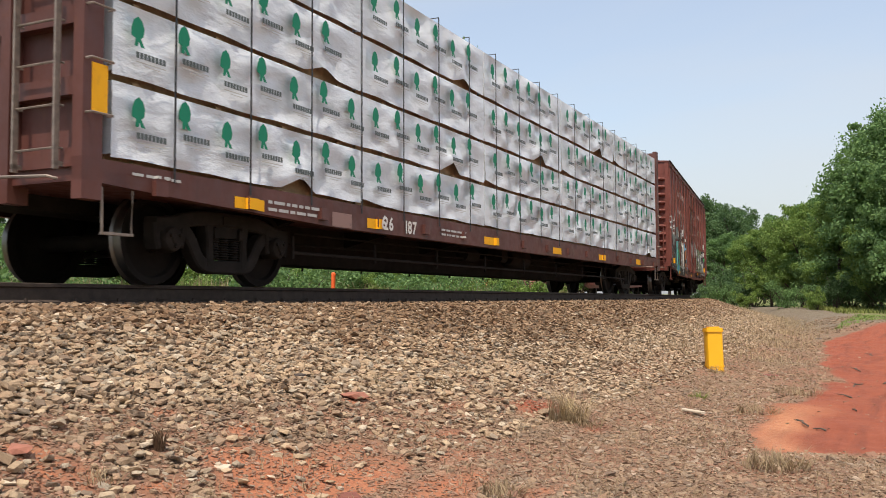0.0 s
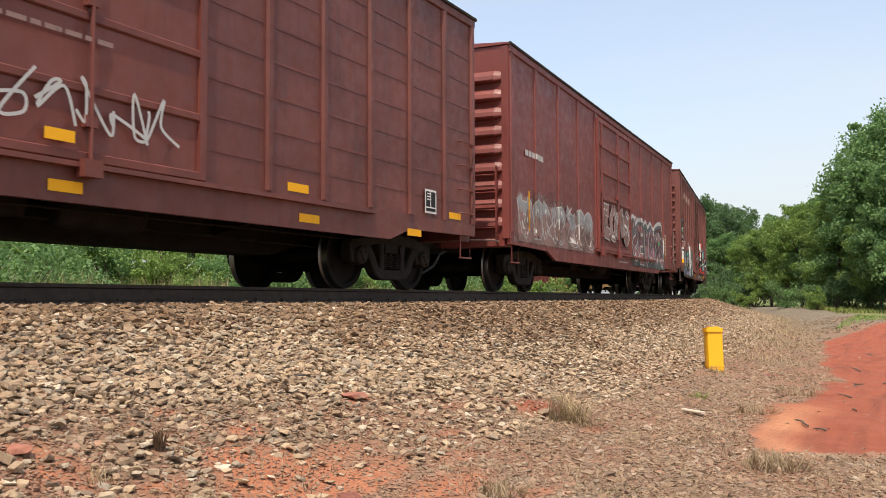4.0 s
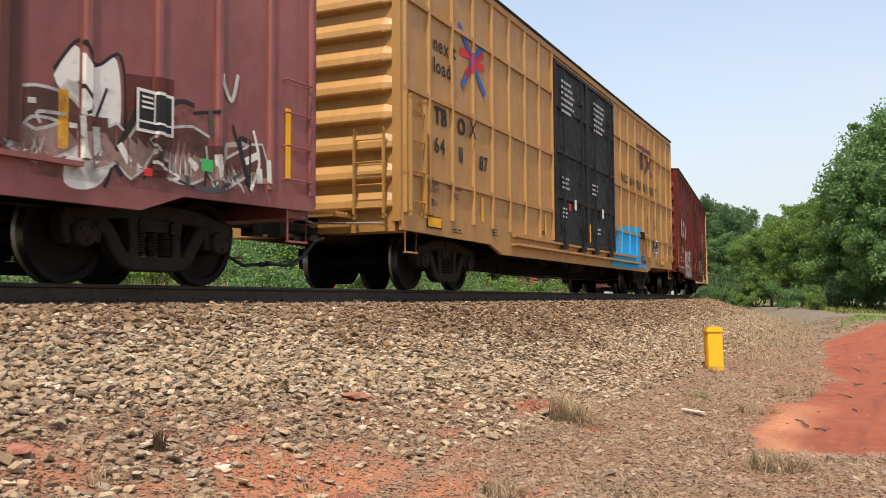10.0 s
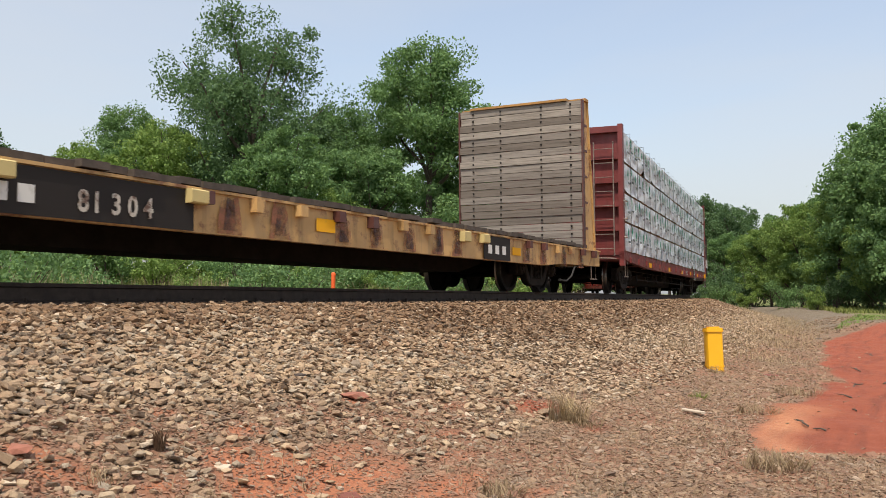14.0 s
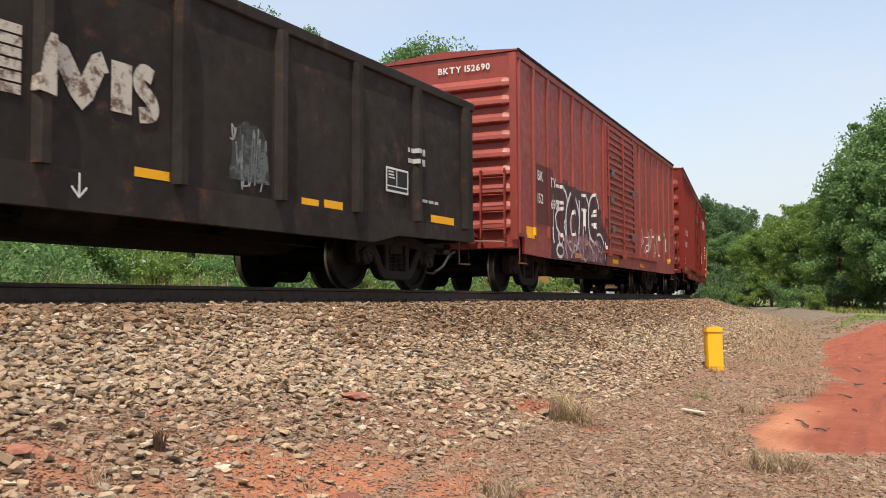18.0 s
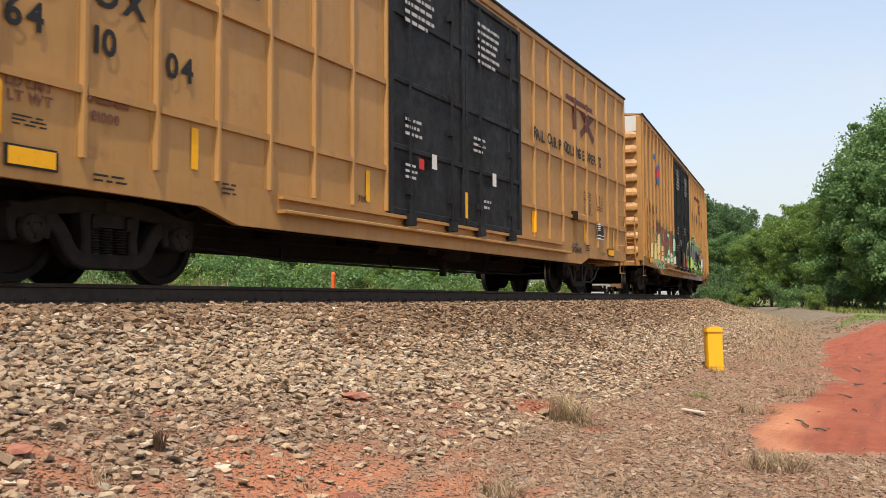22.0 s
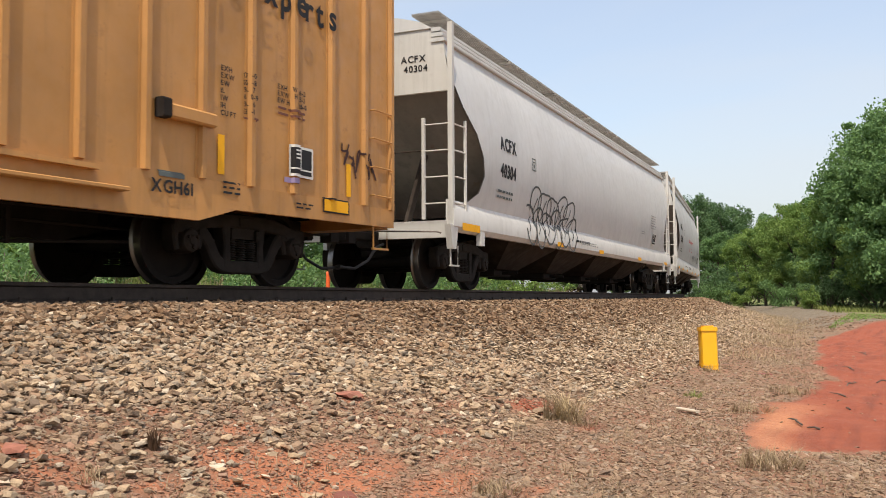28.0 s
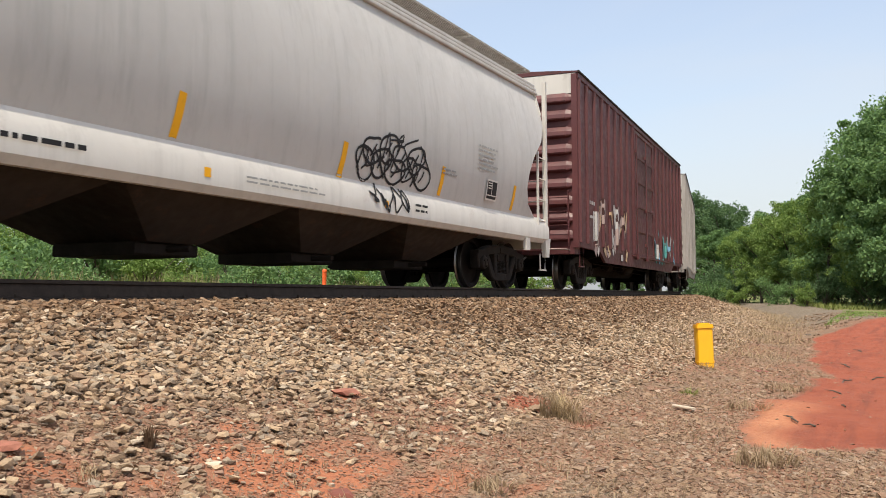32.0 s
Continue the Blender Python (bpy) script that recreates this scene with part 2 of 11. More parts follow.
def film_wrap():
    """White plastic film, thin and crumpled, with a soft sheen."""
    m, nt, bsdf = tree_of("white_lumber_wrap")
    v = coords(nt)
    vd = coords(nt, (1.0, 1.0, 2.2))
    big = noise_of(nt, vd, 1.6, 5, 0.6)
    base = mix_of(nt, ramp_of(nt, noise_of(nt, v, 2.5, 6), [(0.35, 0.0), (0.7, 1.0)]), (0.60, 0.64, 0.69), (0.70, 0.74, 0.79))
    nt.links.new(base, bsdf.inputs["Base Color"])
    bsdf.inputs["Roughness"].default_value = 0.30
    bump_of(nt, bsdf, big, 0.28, 0.12)
    return m


M["wrap"] = film_wrap()


def stone_material(name, stops, rough=0.9):
    m, nt, bsdf = tree_of(name)
    geo = nt.nodes.new("ShaderNodeNewGeometry")
    r = nt.nodes.new("ShaderNodeValToRGB")
    els = r.color_ramp.elements
    while len(els) < len(stops):
        els.new(0.5)
    for e, (p, c) in zip(els, stops):
        e.position, e.color = p, (*c, 1)
    nt.links.new(geo.outputs["Random Per Island"], r.inputs["Fac"])
    tc = nt.nodes.new("ShaderNodeTexCoord")
    n = noise_of(nt, tc.outputs["Object"], 22.0, 5)
    base = mix_of(nt, scaled(nt, ramp_of(nt, n, [(0.35, 0.0), (0.7, 1.0)]), 0.35), r.outputs["Color"], (0.13, 0.092, 0.060))
    pits = noise_of(nt, tc.outputs["Object"], 95.0, 4, 0.7)
    base = mix_of(nt, scaled(nt, ramp_of(nt, pits, [(0.50, 0.0), (0.66, 1.0)]), 0.34), base, (0.125, 0.090, 0.062))
    nt.links.new(base, bsdf.inputs["Base Color"])
    bsdf.inputs["Roughness"].default_value = rough
    bump_of(nt, bsdf, pits, 0.85, 0.012)
    return m


BALLAST_STOPS = [(0.0, (0.31, 0.207, 0.126)), (0.16, (0.47, 0.34, 0.218)), (0.32, (0.254, 0.173, 0.111)), (0.46, (0.526, 0.39, 0.258)), (0.6, (0.31, 0.252, 0.186)), (0.72, (0.385, 0.246, 0.154)), (0.84, (0.169, 0.12, 0.085)), (0.92, (0.395, 0.331, 0.252)), (1.0, (0.658, 0.536, 0.404))]
GRIT_STOPS = [(p, (0.58 * c[0] + 0.060, 0.565 * c[1] + 0.031, 0.55 * c[2] + 0.022)) for p, c in BALLAST_STOPS]
M["ballast"] = stone_material("tan_crushed_stone", BALLAST_STOPS)
M["ballast_stained"] = stone_material("rust_stained_stone", [(p, (0.58 * c[0], 0.485 * c[1], 0.415 * c[2])) for p, c in BALLAST_STOPS])
M["grit"] = stone_material("grey_brown_pebbles", GRIT_STOPS)
M["claygrit"] = stone_material("clay_dusted_pebbles", [(p, (0.42 * c[0] + 0.170, 0.37 * c[1] + 0.078, 0.34 * c[2] + 0.055)) for p, c in BALLAST_STOPS])
M["bed"] = plain("dark_stone_dust", (0.105, 0.076, 0.054), 0.95, 0.0, 0.4, 18.0, 0.5)


def single_stone_material():
    m, nt, bsdf = tree_of("tan_ballast_stone")
    info = nt.nodes.new("ShaderNodeObjectInfo")
    col = ramp_of(nt, info.outputs["Random"], BALLAST_STOPS)
    v = coords(nt)
    n = noise_of(nt, v, 18.0, 5)
    nt.links.new(mix_of(nt, scaled(nt, ramp_of(nt, n, [(0.35, 0.0), (0.7, 1.0)]), 0.35), col, (0.13, 0.092, 0.060)), bsdf.inputs["Base Color"])
    bsdf.inputs["Roughness"].default_value = 0.9
    bump_of(nt, bsdf, n, 0.5, 0.01)
    return m


M["stone"] = single_stone_material()
M["palestone"] = plain("pale_quartz_stone", (0.480, 0.400, 0.310), 0.85, 0.0, 0.2, 14.0, 0.4)
M["redstone"] = plain("red_clay_clod", (0.270, 0.108, 0.074), 0.95, 0.0, 0.25, 14.0, 0.4)
M["darkstone"] = plain("dark_burnt_stone", (0.060, 0.045, 0.040), 0.9, 0.0, 0.3, 14.0, 0.4)
M["brickclod"] = plain("brick_red_clod", (0.170, 0.056, 0.040), 0.9, 0.0, 0.25, 14.0, 0.4)


def leaf_material(name, dark, light, through_color):
    """Leaves: colour by leaf, some light through them."""
    m, nt, bsdf = tree_of(name)
    geo = nt.nodes.new("ShaderNodeNewGeometry")
    base = ramp_of(nt, geo.outputs["Random Per Island"], [(0.0, dark), (0.55, tuple((a + b) / 2 for a, b in zip(dark, light))), (1.0, light)])
    nt.links.new(base, bsdf.inputs["Base Color"])
    bsdf.inputs["Roughness"].default_value, bsdf.inputs["Specular IOR Level"].default_value = 0.7, 0.2
    tr = nt.nodes.new("ShaderNodeBsdfTranslucent")
    tr.inputs["Color"].default_value = (*through_color, 1)
    mixer = nt.nodes.new("ShaderNodeMixShader")
    mixer.inputs[0].default_value = 0.32
    nt.links.new(bsdf.outputs[0], mixer.inputs[1])
    nt.links.new(tr.outputs[0], mixer.inputs[2])
    nt.links.new(mixer.outputs[0], nt.nodes["Material Output"].inputs["Surface"])
    return m


M["leaf"] = leaf_material("broadleaf_foliage", (0.056, 0.118, 0.050), (0.185, 0.300, 0.118), (0.205, 0.345, 0.100))
M["leafdark"] = leaf_material("dark_oak_foliage", (0.044, 0.092, 0.044), (0.130, 0.210, 0.092), (0.142, 0.245, 0.088))
M["leaflight"] = leaf_material("fresh_green_foliage", (0.094, 0.166, 0.043), (0.234, 0.330, 0.096), (0.228, 0.348, 0.072))
M["grassblade"] = leaf_material("green_grass_blades", (0.095, 0.132, 0.034), (0.260, 0.280, 0.095), (0.22, 0.27, 0.065))
M["drygrass"] = leaf_material("dry_straw_blades", (0.230, 0.165, 0.100), (0.400, 0.310, 0.200), (0.30, 0.22, 0.13))
M["weedstraw"] = leaf_material("bleached_weed_stalks", (0.250, 0.185, 0.120), (0.420, 0.330, 0.225), (0.30, 0.23, 0.15))
M["deadbrown"] = leaf_material("brown_dead_weed", (0.130, 0.080, 0.050), (0.240, 0.155, 0.100), (0.17, 0.11, 0.07))
M["browngrass"] = leaf_material("tan_dead_grass", (0.350, 0.260, 0.150), (0.560, 0.440, 0.270), (0.42, 0.32, 0.18))
M["bark"] = plain("grey_brown_bark", (0.090, 0.070, 0.055), 0.95, 0.0, 0.35, 8.0, 0.6)


def ground_material():
    """Brown gravelly earth; the attributes red, grass and grit say where clay, turf and pale grit lie."""
    m, nt, bsdf = tree_of("gravelly_earth_and_clay")
    tc = nt.nodes.new("ShaderNodeTexCoord")
    v = tc.outputs["Object"]
    fine, mid, wide = noise_of(nt, v, 26.0, 6, 0.7), noise_of(nt, v, 5.0, 6, 0.65), noise_of(nt, v, 0.6, 5)
    vor = node(nt, "ShaderNodeTexVoronoi", Scale=26.0)
    nt.links.new(v, vor.inputs["Vector"])
    grit_hue = ramp_of(nt, noise_of(nt, vor.outputs["Position"], 31.0, 2), [(0.3, (0.10, 0.070, 0.046)), (0.5, (0.19, 0.135, 0.088)), (0.7, (0.28, 0.215, 0.150))])
    grit = mix_of(nt, scaled(nt, ramp_of(nt, wide, [(0.36, 0.0), (0.56, 1.0)]), 0.85), grit_hue, (0.250, 0.116, 0.070))
    # clay: deep orange-red, darker wheel streaks drawn along the road, small pale and dark crumbs
    clay = mix_of(nt, ramp_of(nt, mid, [(0.3, 0.0), (0.75, 1.0)]), (0.235, 0.053, 0.025), (0.335, 0.090, 0.044))
    along_road = nt.nodes.new("ShaderNodeMapping")
    along_road.inputs["Scale"].default_value = (0.35, 3.2, 1.0)
    nt.links.new(v, along_road.inputs["Vector"])
    streak = ramp_of(nt, noise_of(nt, along_road.outputs[0], 1.3, 6, 0.7), [(0.48, 0.0), (0.66, 1.0)])
    clay = mix_of(nt, scaled(nt, streak, 0.6), clay, (0.125, 0.032, 0.019))
    clay = mix_of(nt, scaled(nt, ramp_of(nt, fine, [(0.58, 0.0), (0.72, 1.0)]), 0.5), clay, (0.160, 0.048, 0.028))
    turf = mix_of(nt, ramp_of(nt, mid, [(0.35, 0.0), (0.7, 1.0)]), (0.090, 0.120, 0.034), (0.220, 0.230, 0.085))
    a_red, a_grass, a_grit, a_lip = (nt.nodes.new("ShaderNodeAttribute") for _ in range(4))
    a_red.attribute_name, a_grass.attribute_name, a_grit.attribute_name, a_lip.attribute_name = "red", "grass", "grit", "lip"
    pale = mix_of(nt, ramp_of(nt, fine, [(0.35, 0.0), (0.65, 1.0)]), (0.62, 0.30, 0.155), (0.46, 0.18, 0.090))
    lip = mix_of(nt, a_lip.outputs["Fac"], clay, pale)
    # the clay's edge is ragged and crumbly
    ragged = nt.nodes.new("ShaderNodeMath")
    ragged.operation = "MULTIPLY_ADD"
    ragged.inputs[1].default_value, ragged.inputs[2].default_value = 0.9, -0.45
    nt.links.new(noise_of(nt, v, 7.0, 8, 0.75), ragged.inputs[0])
    reach = nt.nodes.new("ShaderNodeMath")
    nt.links.new(a_red.outputs["Fac"], reach.inputs[0])
    nt.links.new(ragged.outputs[0], reach.inputs[1])
    base = mix_of(nt, ramp_of(nt, reach.outputs[0], [(0.28, 0.0), (0.62, 1.0)]), grit, lip)
    base = mix_of(nt, a_grit.outputs["Fac"], base, mix_of(nt, ramp_of(nt, mid, [(0.35, 0.0), (0.65, 1.0)]), (0.105, 0.086, 0.060), (0.200, 0.168, 0.124)))
    base = mix_of(nt, a_grass.outputs["Fac"], base, turf)
    nt.links.new(base, bsdf.inputs["Base Color"])
    bsdf.inputs["Roughness"].default_value = 0.95
    bump_of(nt, bsdf, fine, 0.9, 0.04)
    return m


M["ground"] = ground_material()

# ---- mesh building ----
class Geo:
    """Vertices and faces of one mesh, with a material number for each face."""

    def __init__(self):
        self.v, self.f, self.k = [], [], []

    def face(self, *idx, k=0):
        self.f.append(idx)
        self.k.append(k)

    def box(self, a, b, k=0, c=0.0):
        """A box from corner a to corner b; c chamfers its long edges seen in the y-z section."""
        (x0, y0, z0), (x1, y1, z1) = a, b
        if c:
            return self.prism([(y0 + c, z0), (y1 - c, z0), (y1, z0 + c), (y1, z1 - c), (y1 - c, z1), (y0 + c, z1), (y0, z1 - c), (y0, z0 + c)], x0, x1, "x", k)
        n = len(self.v)
        self.v += [(x0, y0, z0), (x1, y0, z0), (x1, y1, z0), (x0, y1, z0), (x0, y0, z1), (x1, y0, z1), (x1, y1, z1), (x0, y1, z1)]
        for q in ((0, 3, 2, 1), (4, 5, 6, 7), (0, 1, 5, 4), (1, 2, 6, 5), (2, 3, 7, 6), (3, 0, 4, 7)):
            self.face(*(n + i for i in q), k=k)
        return self

    def prism(self, outline, a, b, axis="x", k=0):
        """An outline (counter-clockwise) drawn along an axis from a to b. x: (y, z); y: (x, z); z: (x, y)."""
        n, m = len(self.v), len(outline)
        for s in (a, b):
            for p, q in outline:
                self.v.append((s, p, q) if axis == "x" else (p, s, q) if axis == "y" else (p, q, s))
        for i in range(m):
            j = (i + 1) % m
            self.face(n + i, n + j, n + m + j, n + m + i, k=k)
        self.face(*(n + i for i in reversed(range(m))), k=k)
        self.face(*(n + m + i for i in range(m)), k=k)
        return self

    def tube(self, pts, r, sides=6, k=0, r_end=None):
        """A round bar through points; r_end tapers it."""
        pts = [Vector(p) for p in pts]
        n = len(self.v)
        for i, p in enumerate(pts):
            d = (pts[min(i + 1, len(pts) - 1)] - pts[max(i - 1, 0)]).normalized()
            u = d.cross(Vector((0.13, 0.31, 0.94)) if abs(d.z) < 0.9 else Vector((1, 0.1, 0))).normalized()
            w = d.cross(u)
            rr = r if r_end is None else r + (r_end - r) * i / max(1, len(pts) - 1)
            for j in range(sides):
                a = 2 * math.pi * j / sides
                self.v.append(tuple(p + rr * (math.cos(a) * u + math.sin(a) * w)))
        for i in range(len(pts) - 1):
            for j in range(sides):
                a, b = n + i * sides + j, n + i * sides + (j + 1) % sides
                self.face(a, b, b + sides, a + sides, k=k)
        self.face(*(n + j for j in reversed(range(sides))), k=k)
        self.face(*(n + (len(pts) - 1) * sides + j for j in range(sides)), k=k)
        return self

    def lathe(self, profile, centre, axis="y", sides=28, k=0, ks=None):
        """A profile of (radius, along) turned about an axis through centre."""
        n, m = len(self.v), len(profile)
        cx, cy, cz = centre
        for r, s in profile:
            for j in range(sides):
                a = 2 * math.pi * j / sides
                p, q = r * math.cos(a), r * math.sin(a)
                self.v.append((cx + p, cy + s, cz + q) if axis == "y" else (cx + p, cy + q, cz + s) if axis == "z" else (cx + s, cy + p, cz + q))
        for i in range(m - 1):
            for j in range(sides):
                a, b = n + i * sides + j, n + i * sides + (j + 1) % sides
                self.face(a, b, b + sides, a + sides, k=(ks[i] if ks else k))
        return self

    def strip(self, low, high, k=0):
        """A band between two rows of points."""
        n, m = len(self.v), len(low)
        self.v += [tuple(p) for p in low] + [tuple(p) for p in high]
        for i in range(m - 1):
            self.face(n + i, n + i + 1, n + m + i + 1, n + m + i, k=k)
        return self

    def mesh(self, name, mats, angle=32):
        me = bpy.data.meshes.new(name)
        me.from_pydata(self.v, [], self.f)
        for m in mats if isinstance(mats, (list, tuple)) else [mats]:
            me.materials.append(m)
        me.polygons.foreach_set("material_index", self.k)
        if angle:
            me.polygons.foreach_set("use_smooth", [True] * len(self.f))
            me.set_sharp_from_angle(angle=radians(angle))
        me.update()
        return me


def hang(name, me, parent, m=None, label=""):
    """Links a mesh as one part under its thing or part."""
    ob = new(name, me)
    ob.parent = parent
    if m is not None:
        ob.matrix_basis = m
    if label:
        ob["label"] = label
    return ob


def part(name, geo, mats, parent, label="", m=None, angle=32):
    return hang(name, geo.mesh(name, mats, angle), parent, m, label)


def at(x, y, z):
    return Matrix.Translation((x, y, z))


# ---- letters, from the built-in font ----
LETTERS = {}


def letters(word):
    """A flat mesh of the word, capital height 1, starting at the origin, in the x-z plane facing -y."""
    if word not in LETTERS:
        cu = bpy.data.curves.new("letters", "FONT")
        cu.body, cu.resolution_u, cu.offset = word, 3, 0.026
        ob = bpy.data.objects.new("letters", cu)
        scene.collection.objects.link(ob)
        bpy.context.view_layer.update()
        me = bpy.data.meshes.new_from_object(ob.evaluated_get(bpy.context.evaluated_depsgraph_get()))
        bpy.data.objects.remove(ob)
        co = [v.co.copy() for v in me.vertices]
        lo = min((c.x for c in co), default=0)
        LETTERS[word] = ([((c.x - lo) / 0.69, c.y / 0.69) for c in co], [tuple(p.vertices) for p in me.polygons])
        bpy.data.meshes.remove(me)
    return LETTERS[word]


for char in "ABCDEGHIKLMNOPRSTUVXW0123456789abcdegilnoprtux":
    letters(char)


def end_sign(car, text, x, y, z, h, mat):
    """A word on a car's leading end, reading towards the near side."""
    g = Geo()
    for char in text:
        if char == " ":
            y -= 0.42 * h
            continue
        pts, faces = letters(char)
        n = len(g.v)
        g.v += [(x, y - a * h, z + b * h) for a, b in pts]
        for f in faces:
            g.face(*(n + i for i in f))
        y -= max(a for a, _ in pts) * h + 0.15 * h
    return part("end_lettering", g, mat, car, "small stencilled number on the end", angle=0)


class Side:
    """The outer face of a car's near side: signs and paint are laid on it, over its posts and door."""

    def __init__(self, car, length, width, raised=(), lean=None, low=1.045):
        self.car, self.half, self.y, self.raised, self.lean = car, length / 2, -width / 2, sorted(raised), lean
        self.low = low

    def out(self, u, z=2.0):
        """How far the surface stands out at u metres from the car's leading end."""
        if self.lean:
            return self.lean(u, z)
        if z < self.low:
            return 0.013
        return max((d for a, b, d in self.raised if a <= u <= b), default=0.0)

    def cuts(self, u0, u1, step=0.12):
        us = set(np.linspace(u0, u1, max(2, int((u1 - u0) / step) + 2)))
        for a, b, d in self.raised:
            for e in (a - 0.002, a + 0.002, b - 0.002, b + 0.002):
                if u0 < e < u1:
                    us.add(e)
        return sorted(us)

    def point(self, u, z, lift):
        return (u - self.half, self.y - self.out(u, z) - lift, z)

    def band(self, geo, us, lows, highs, k, lift):
        """A band between two lines over the surface; it follows the shell's round or steps from the sill to the posts."""
        if self.lean:
            cuts = [[a + (b - a) * r / 6 for r in range(7)] for a, b in zip(lows, highs)]
        elif min(lows) < self.low < max(highs):
            cuts = [[a, min(max(self.low - 0.002, a), b), min(max(self.low + 0.002, a), b), b] for a, b in zip(lows, highs)]
        else:
            cuts = [[a, b] for a, b in zip(lows, highs)]
        n, m, rows = len(geo.v), len(us), len(cuts[0])
        for r in range(rows):
            geo.v += [self.point(u, c[r], lift) for u, c in zip(us, cuts)]
        for r in range(rows - 1):
            for i in range(m - 1):
                a = n + r * m + i
                geo.face(a, a + 1, a + m + 1, a + m, k=k)

    def rect(self, geo, u0, u1, z0, z1, k=0, lift=0.005):
        us = self.cuts(u0, u1)
        self.band(geo, us, [z0] * len(us), [z1] * len(us), k, lift)

    def word(self, geo, text, u, z, h, k=0, wide=1.0, lift=0.008):
        """Letter by letter; a letter that meets a post lies on the post's face."""
        for char in text:
            if char == " ":
                u += 0.42 * h * wide
                continue
            pts, faces = letters(char)
            w = max(x for x, _ in pts) * h * wide
            if self.lean:
                spots = [self.point(u + x * h * wide, z + y * h, lift) for x, y in pts]
            else:
                out = max([self.out(u + w * i / 6, z + h * 0.5) for i in range(7)])
                spots = [(u + x * h * wide - self.half, self.y - out - lift, z + y * h) for x, y in pts]
            n = len(geo.v)
            geo.v += spots
            for f in faces:
                geo.face(*(n + i for i in f), k=k)
            u += w + 0.15 * h * wide

    def bars(self, geo, u, z, w, h, rows, k=0, rng=None, lift=0.007):
        """Lines of lettering too small to read, as plain bars."""
        rng = rng or random.Random(5)
        for r in range(rows):
            top = z + h - r * h / rows
            x = u
            while x < u + w * rng.uniform(0.75, 1.0):
                bw = rng.uniform(0.05, 0.2)
                self.rect(geo, x, min(x + bw, u + w), top - h / rows * 0.55, top - h / rows * 0.12, k, lift)
                x += bw + 0.035

    def stroke(self, geo, pts, width, k=0, lift=0.010):
        """A brushed line through (u, z) points."""
        dense = []
        for (a, b), (c, d) in zip(pts, pts[1:]):
            steps = max(1, int(math.hypot(c - a, d - b) / 0.06))
            dense += [(a + (c - a) * i / steps, b + (d - b) * i / steps) for i in range(steps)]
        dense.append(pts[-1])
        low, high = [], []
        for i, (u, z) in enumerate(dense):
            p, q = dense[max(i - 1, 0)], dense[min(i + 1, len(dense) - 1)]
            d = math.hypot(q[0] - p[0], q[1] - p[1]) or 1.0
            nx, nz = -(q[1] - p[1]) / d * width / 2, (q[0] - p[0]) / d * width / 2
            low.append((u - nx, z - nz))
            high.append((u + nx, z + nz))
        for i in range(len(dense) - 1):
            self.fill(geo, [low[i], low[i + 1], high[i + 1], high[i]], k, lift)


    def fill(self, geo, pts, k=0, lift=0.010):
        """A patch of flat paint inside an outline of (u, z) points, laid over the surface in narrow columns."""
        us = sorted(set(self.cuts(min(p[0] for p in pts), max(p[0] for p in pts), 0.09)) | {p[0] for p in pts})
        edges = list(zip(pts, pts[1:] + pts[:1]))

        def crossings(u):
            return sorted(a[1] + (b[1] - a[1]) * (u - a[0]) / (b[0] - a[0]) for a, b in edges if (a[0] > u) != (b[0] > u))

        for ua, ub in zip(us, us[1:]):
            if ub - ua < 1e-6:
                continue
            e = (ub - ua) * 1e-3
            low, high = crossings(ua + e), crossings(ub - e)
            if len(low) == len(high):
                for i in range(0, len(low) - 1, 2):
                    self.band(geo, [ua, ub], [low[i], high[i]], [low[i + 1], high[i + 1]], k, lift)


def curve_points(ctrl, n=10):
    """A smooth line through control points."""
    out = []
    c = [ctrl[0]] + list(ctrl) + [ctrl[-1]]
    for i in range(1, len(c) - 2):
        for j in range(n):
            t = j / n
            out.append(tuple(0.5 * (2 * c[i][a] + (c[i + 1][a] - c[i - 1][a]) * t + (2 * c[i - 1][a] - 5 * c[i][a] + 4 * c[i + 1][a] - c[i + 2][a]) * t * t
                                    + (3 * c[i][a] - c[i - 1][a] - 3 * c[i + 1][a] + c[i + 2][a]) * t ** 3) for a in (0, 1)))
    out.append(ctrl[-1])
    return out


def spray(side, u0, u1, z0, z1, ink, seed, lift=0.0022):
    """A ragged haze of sprayed paint."""
    rng = random.Random(seed + 500)
    g = Geo()
    us = side.cuts(u0, u1, 0.06)
    p, q = rng.uniform(0, 9), rng.uniform(0, 9)
    mid = (u0 + u1) / 2
    hi, lo = [], []
    for u in us:
        edge = max(0.0, 1 - abs((u - mid) / (u1 - mid)) ** 6)
        hi.append(z0 + (z1 - z0) * (0.15 + 0.85 * edge) * (0.9 + 0.12 * math.sin(1.7 * u + p) * math.sin(3.1 * u + q)) + rng.uniform(-0.05, 0.07))
        lo.append(z0)
    side.band(g, us, lo, [max(a, b + 0.02) for a, b in zip(hi, lo)], 0, lift)
    ob = part("paint_haze", g, MIST[ink], side.car, "ragged haze of sprayed paint", angle=0)
    ob["kind"] = "stuff"


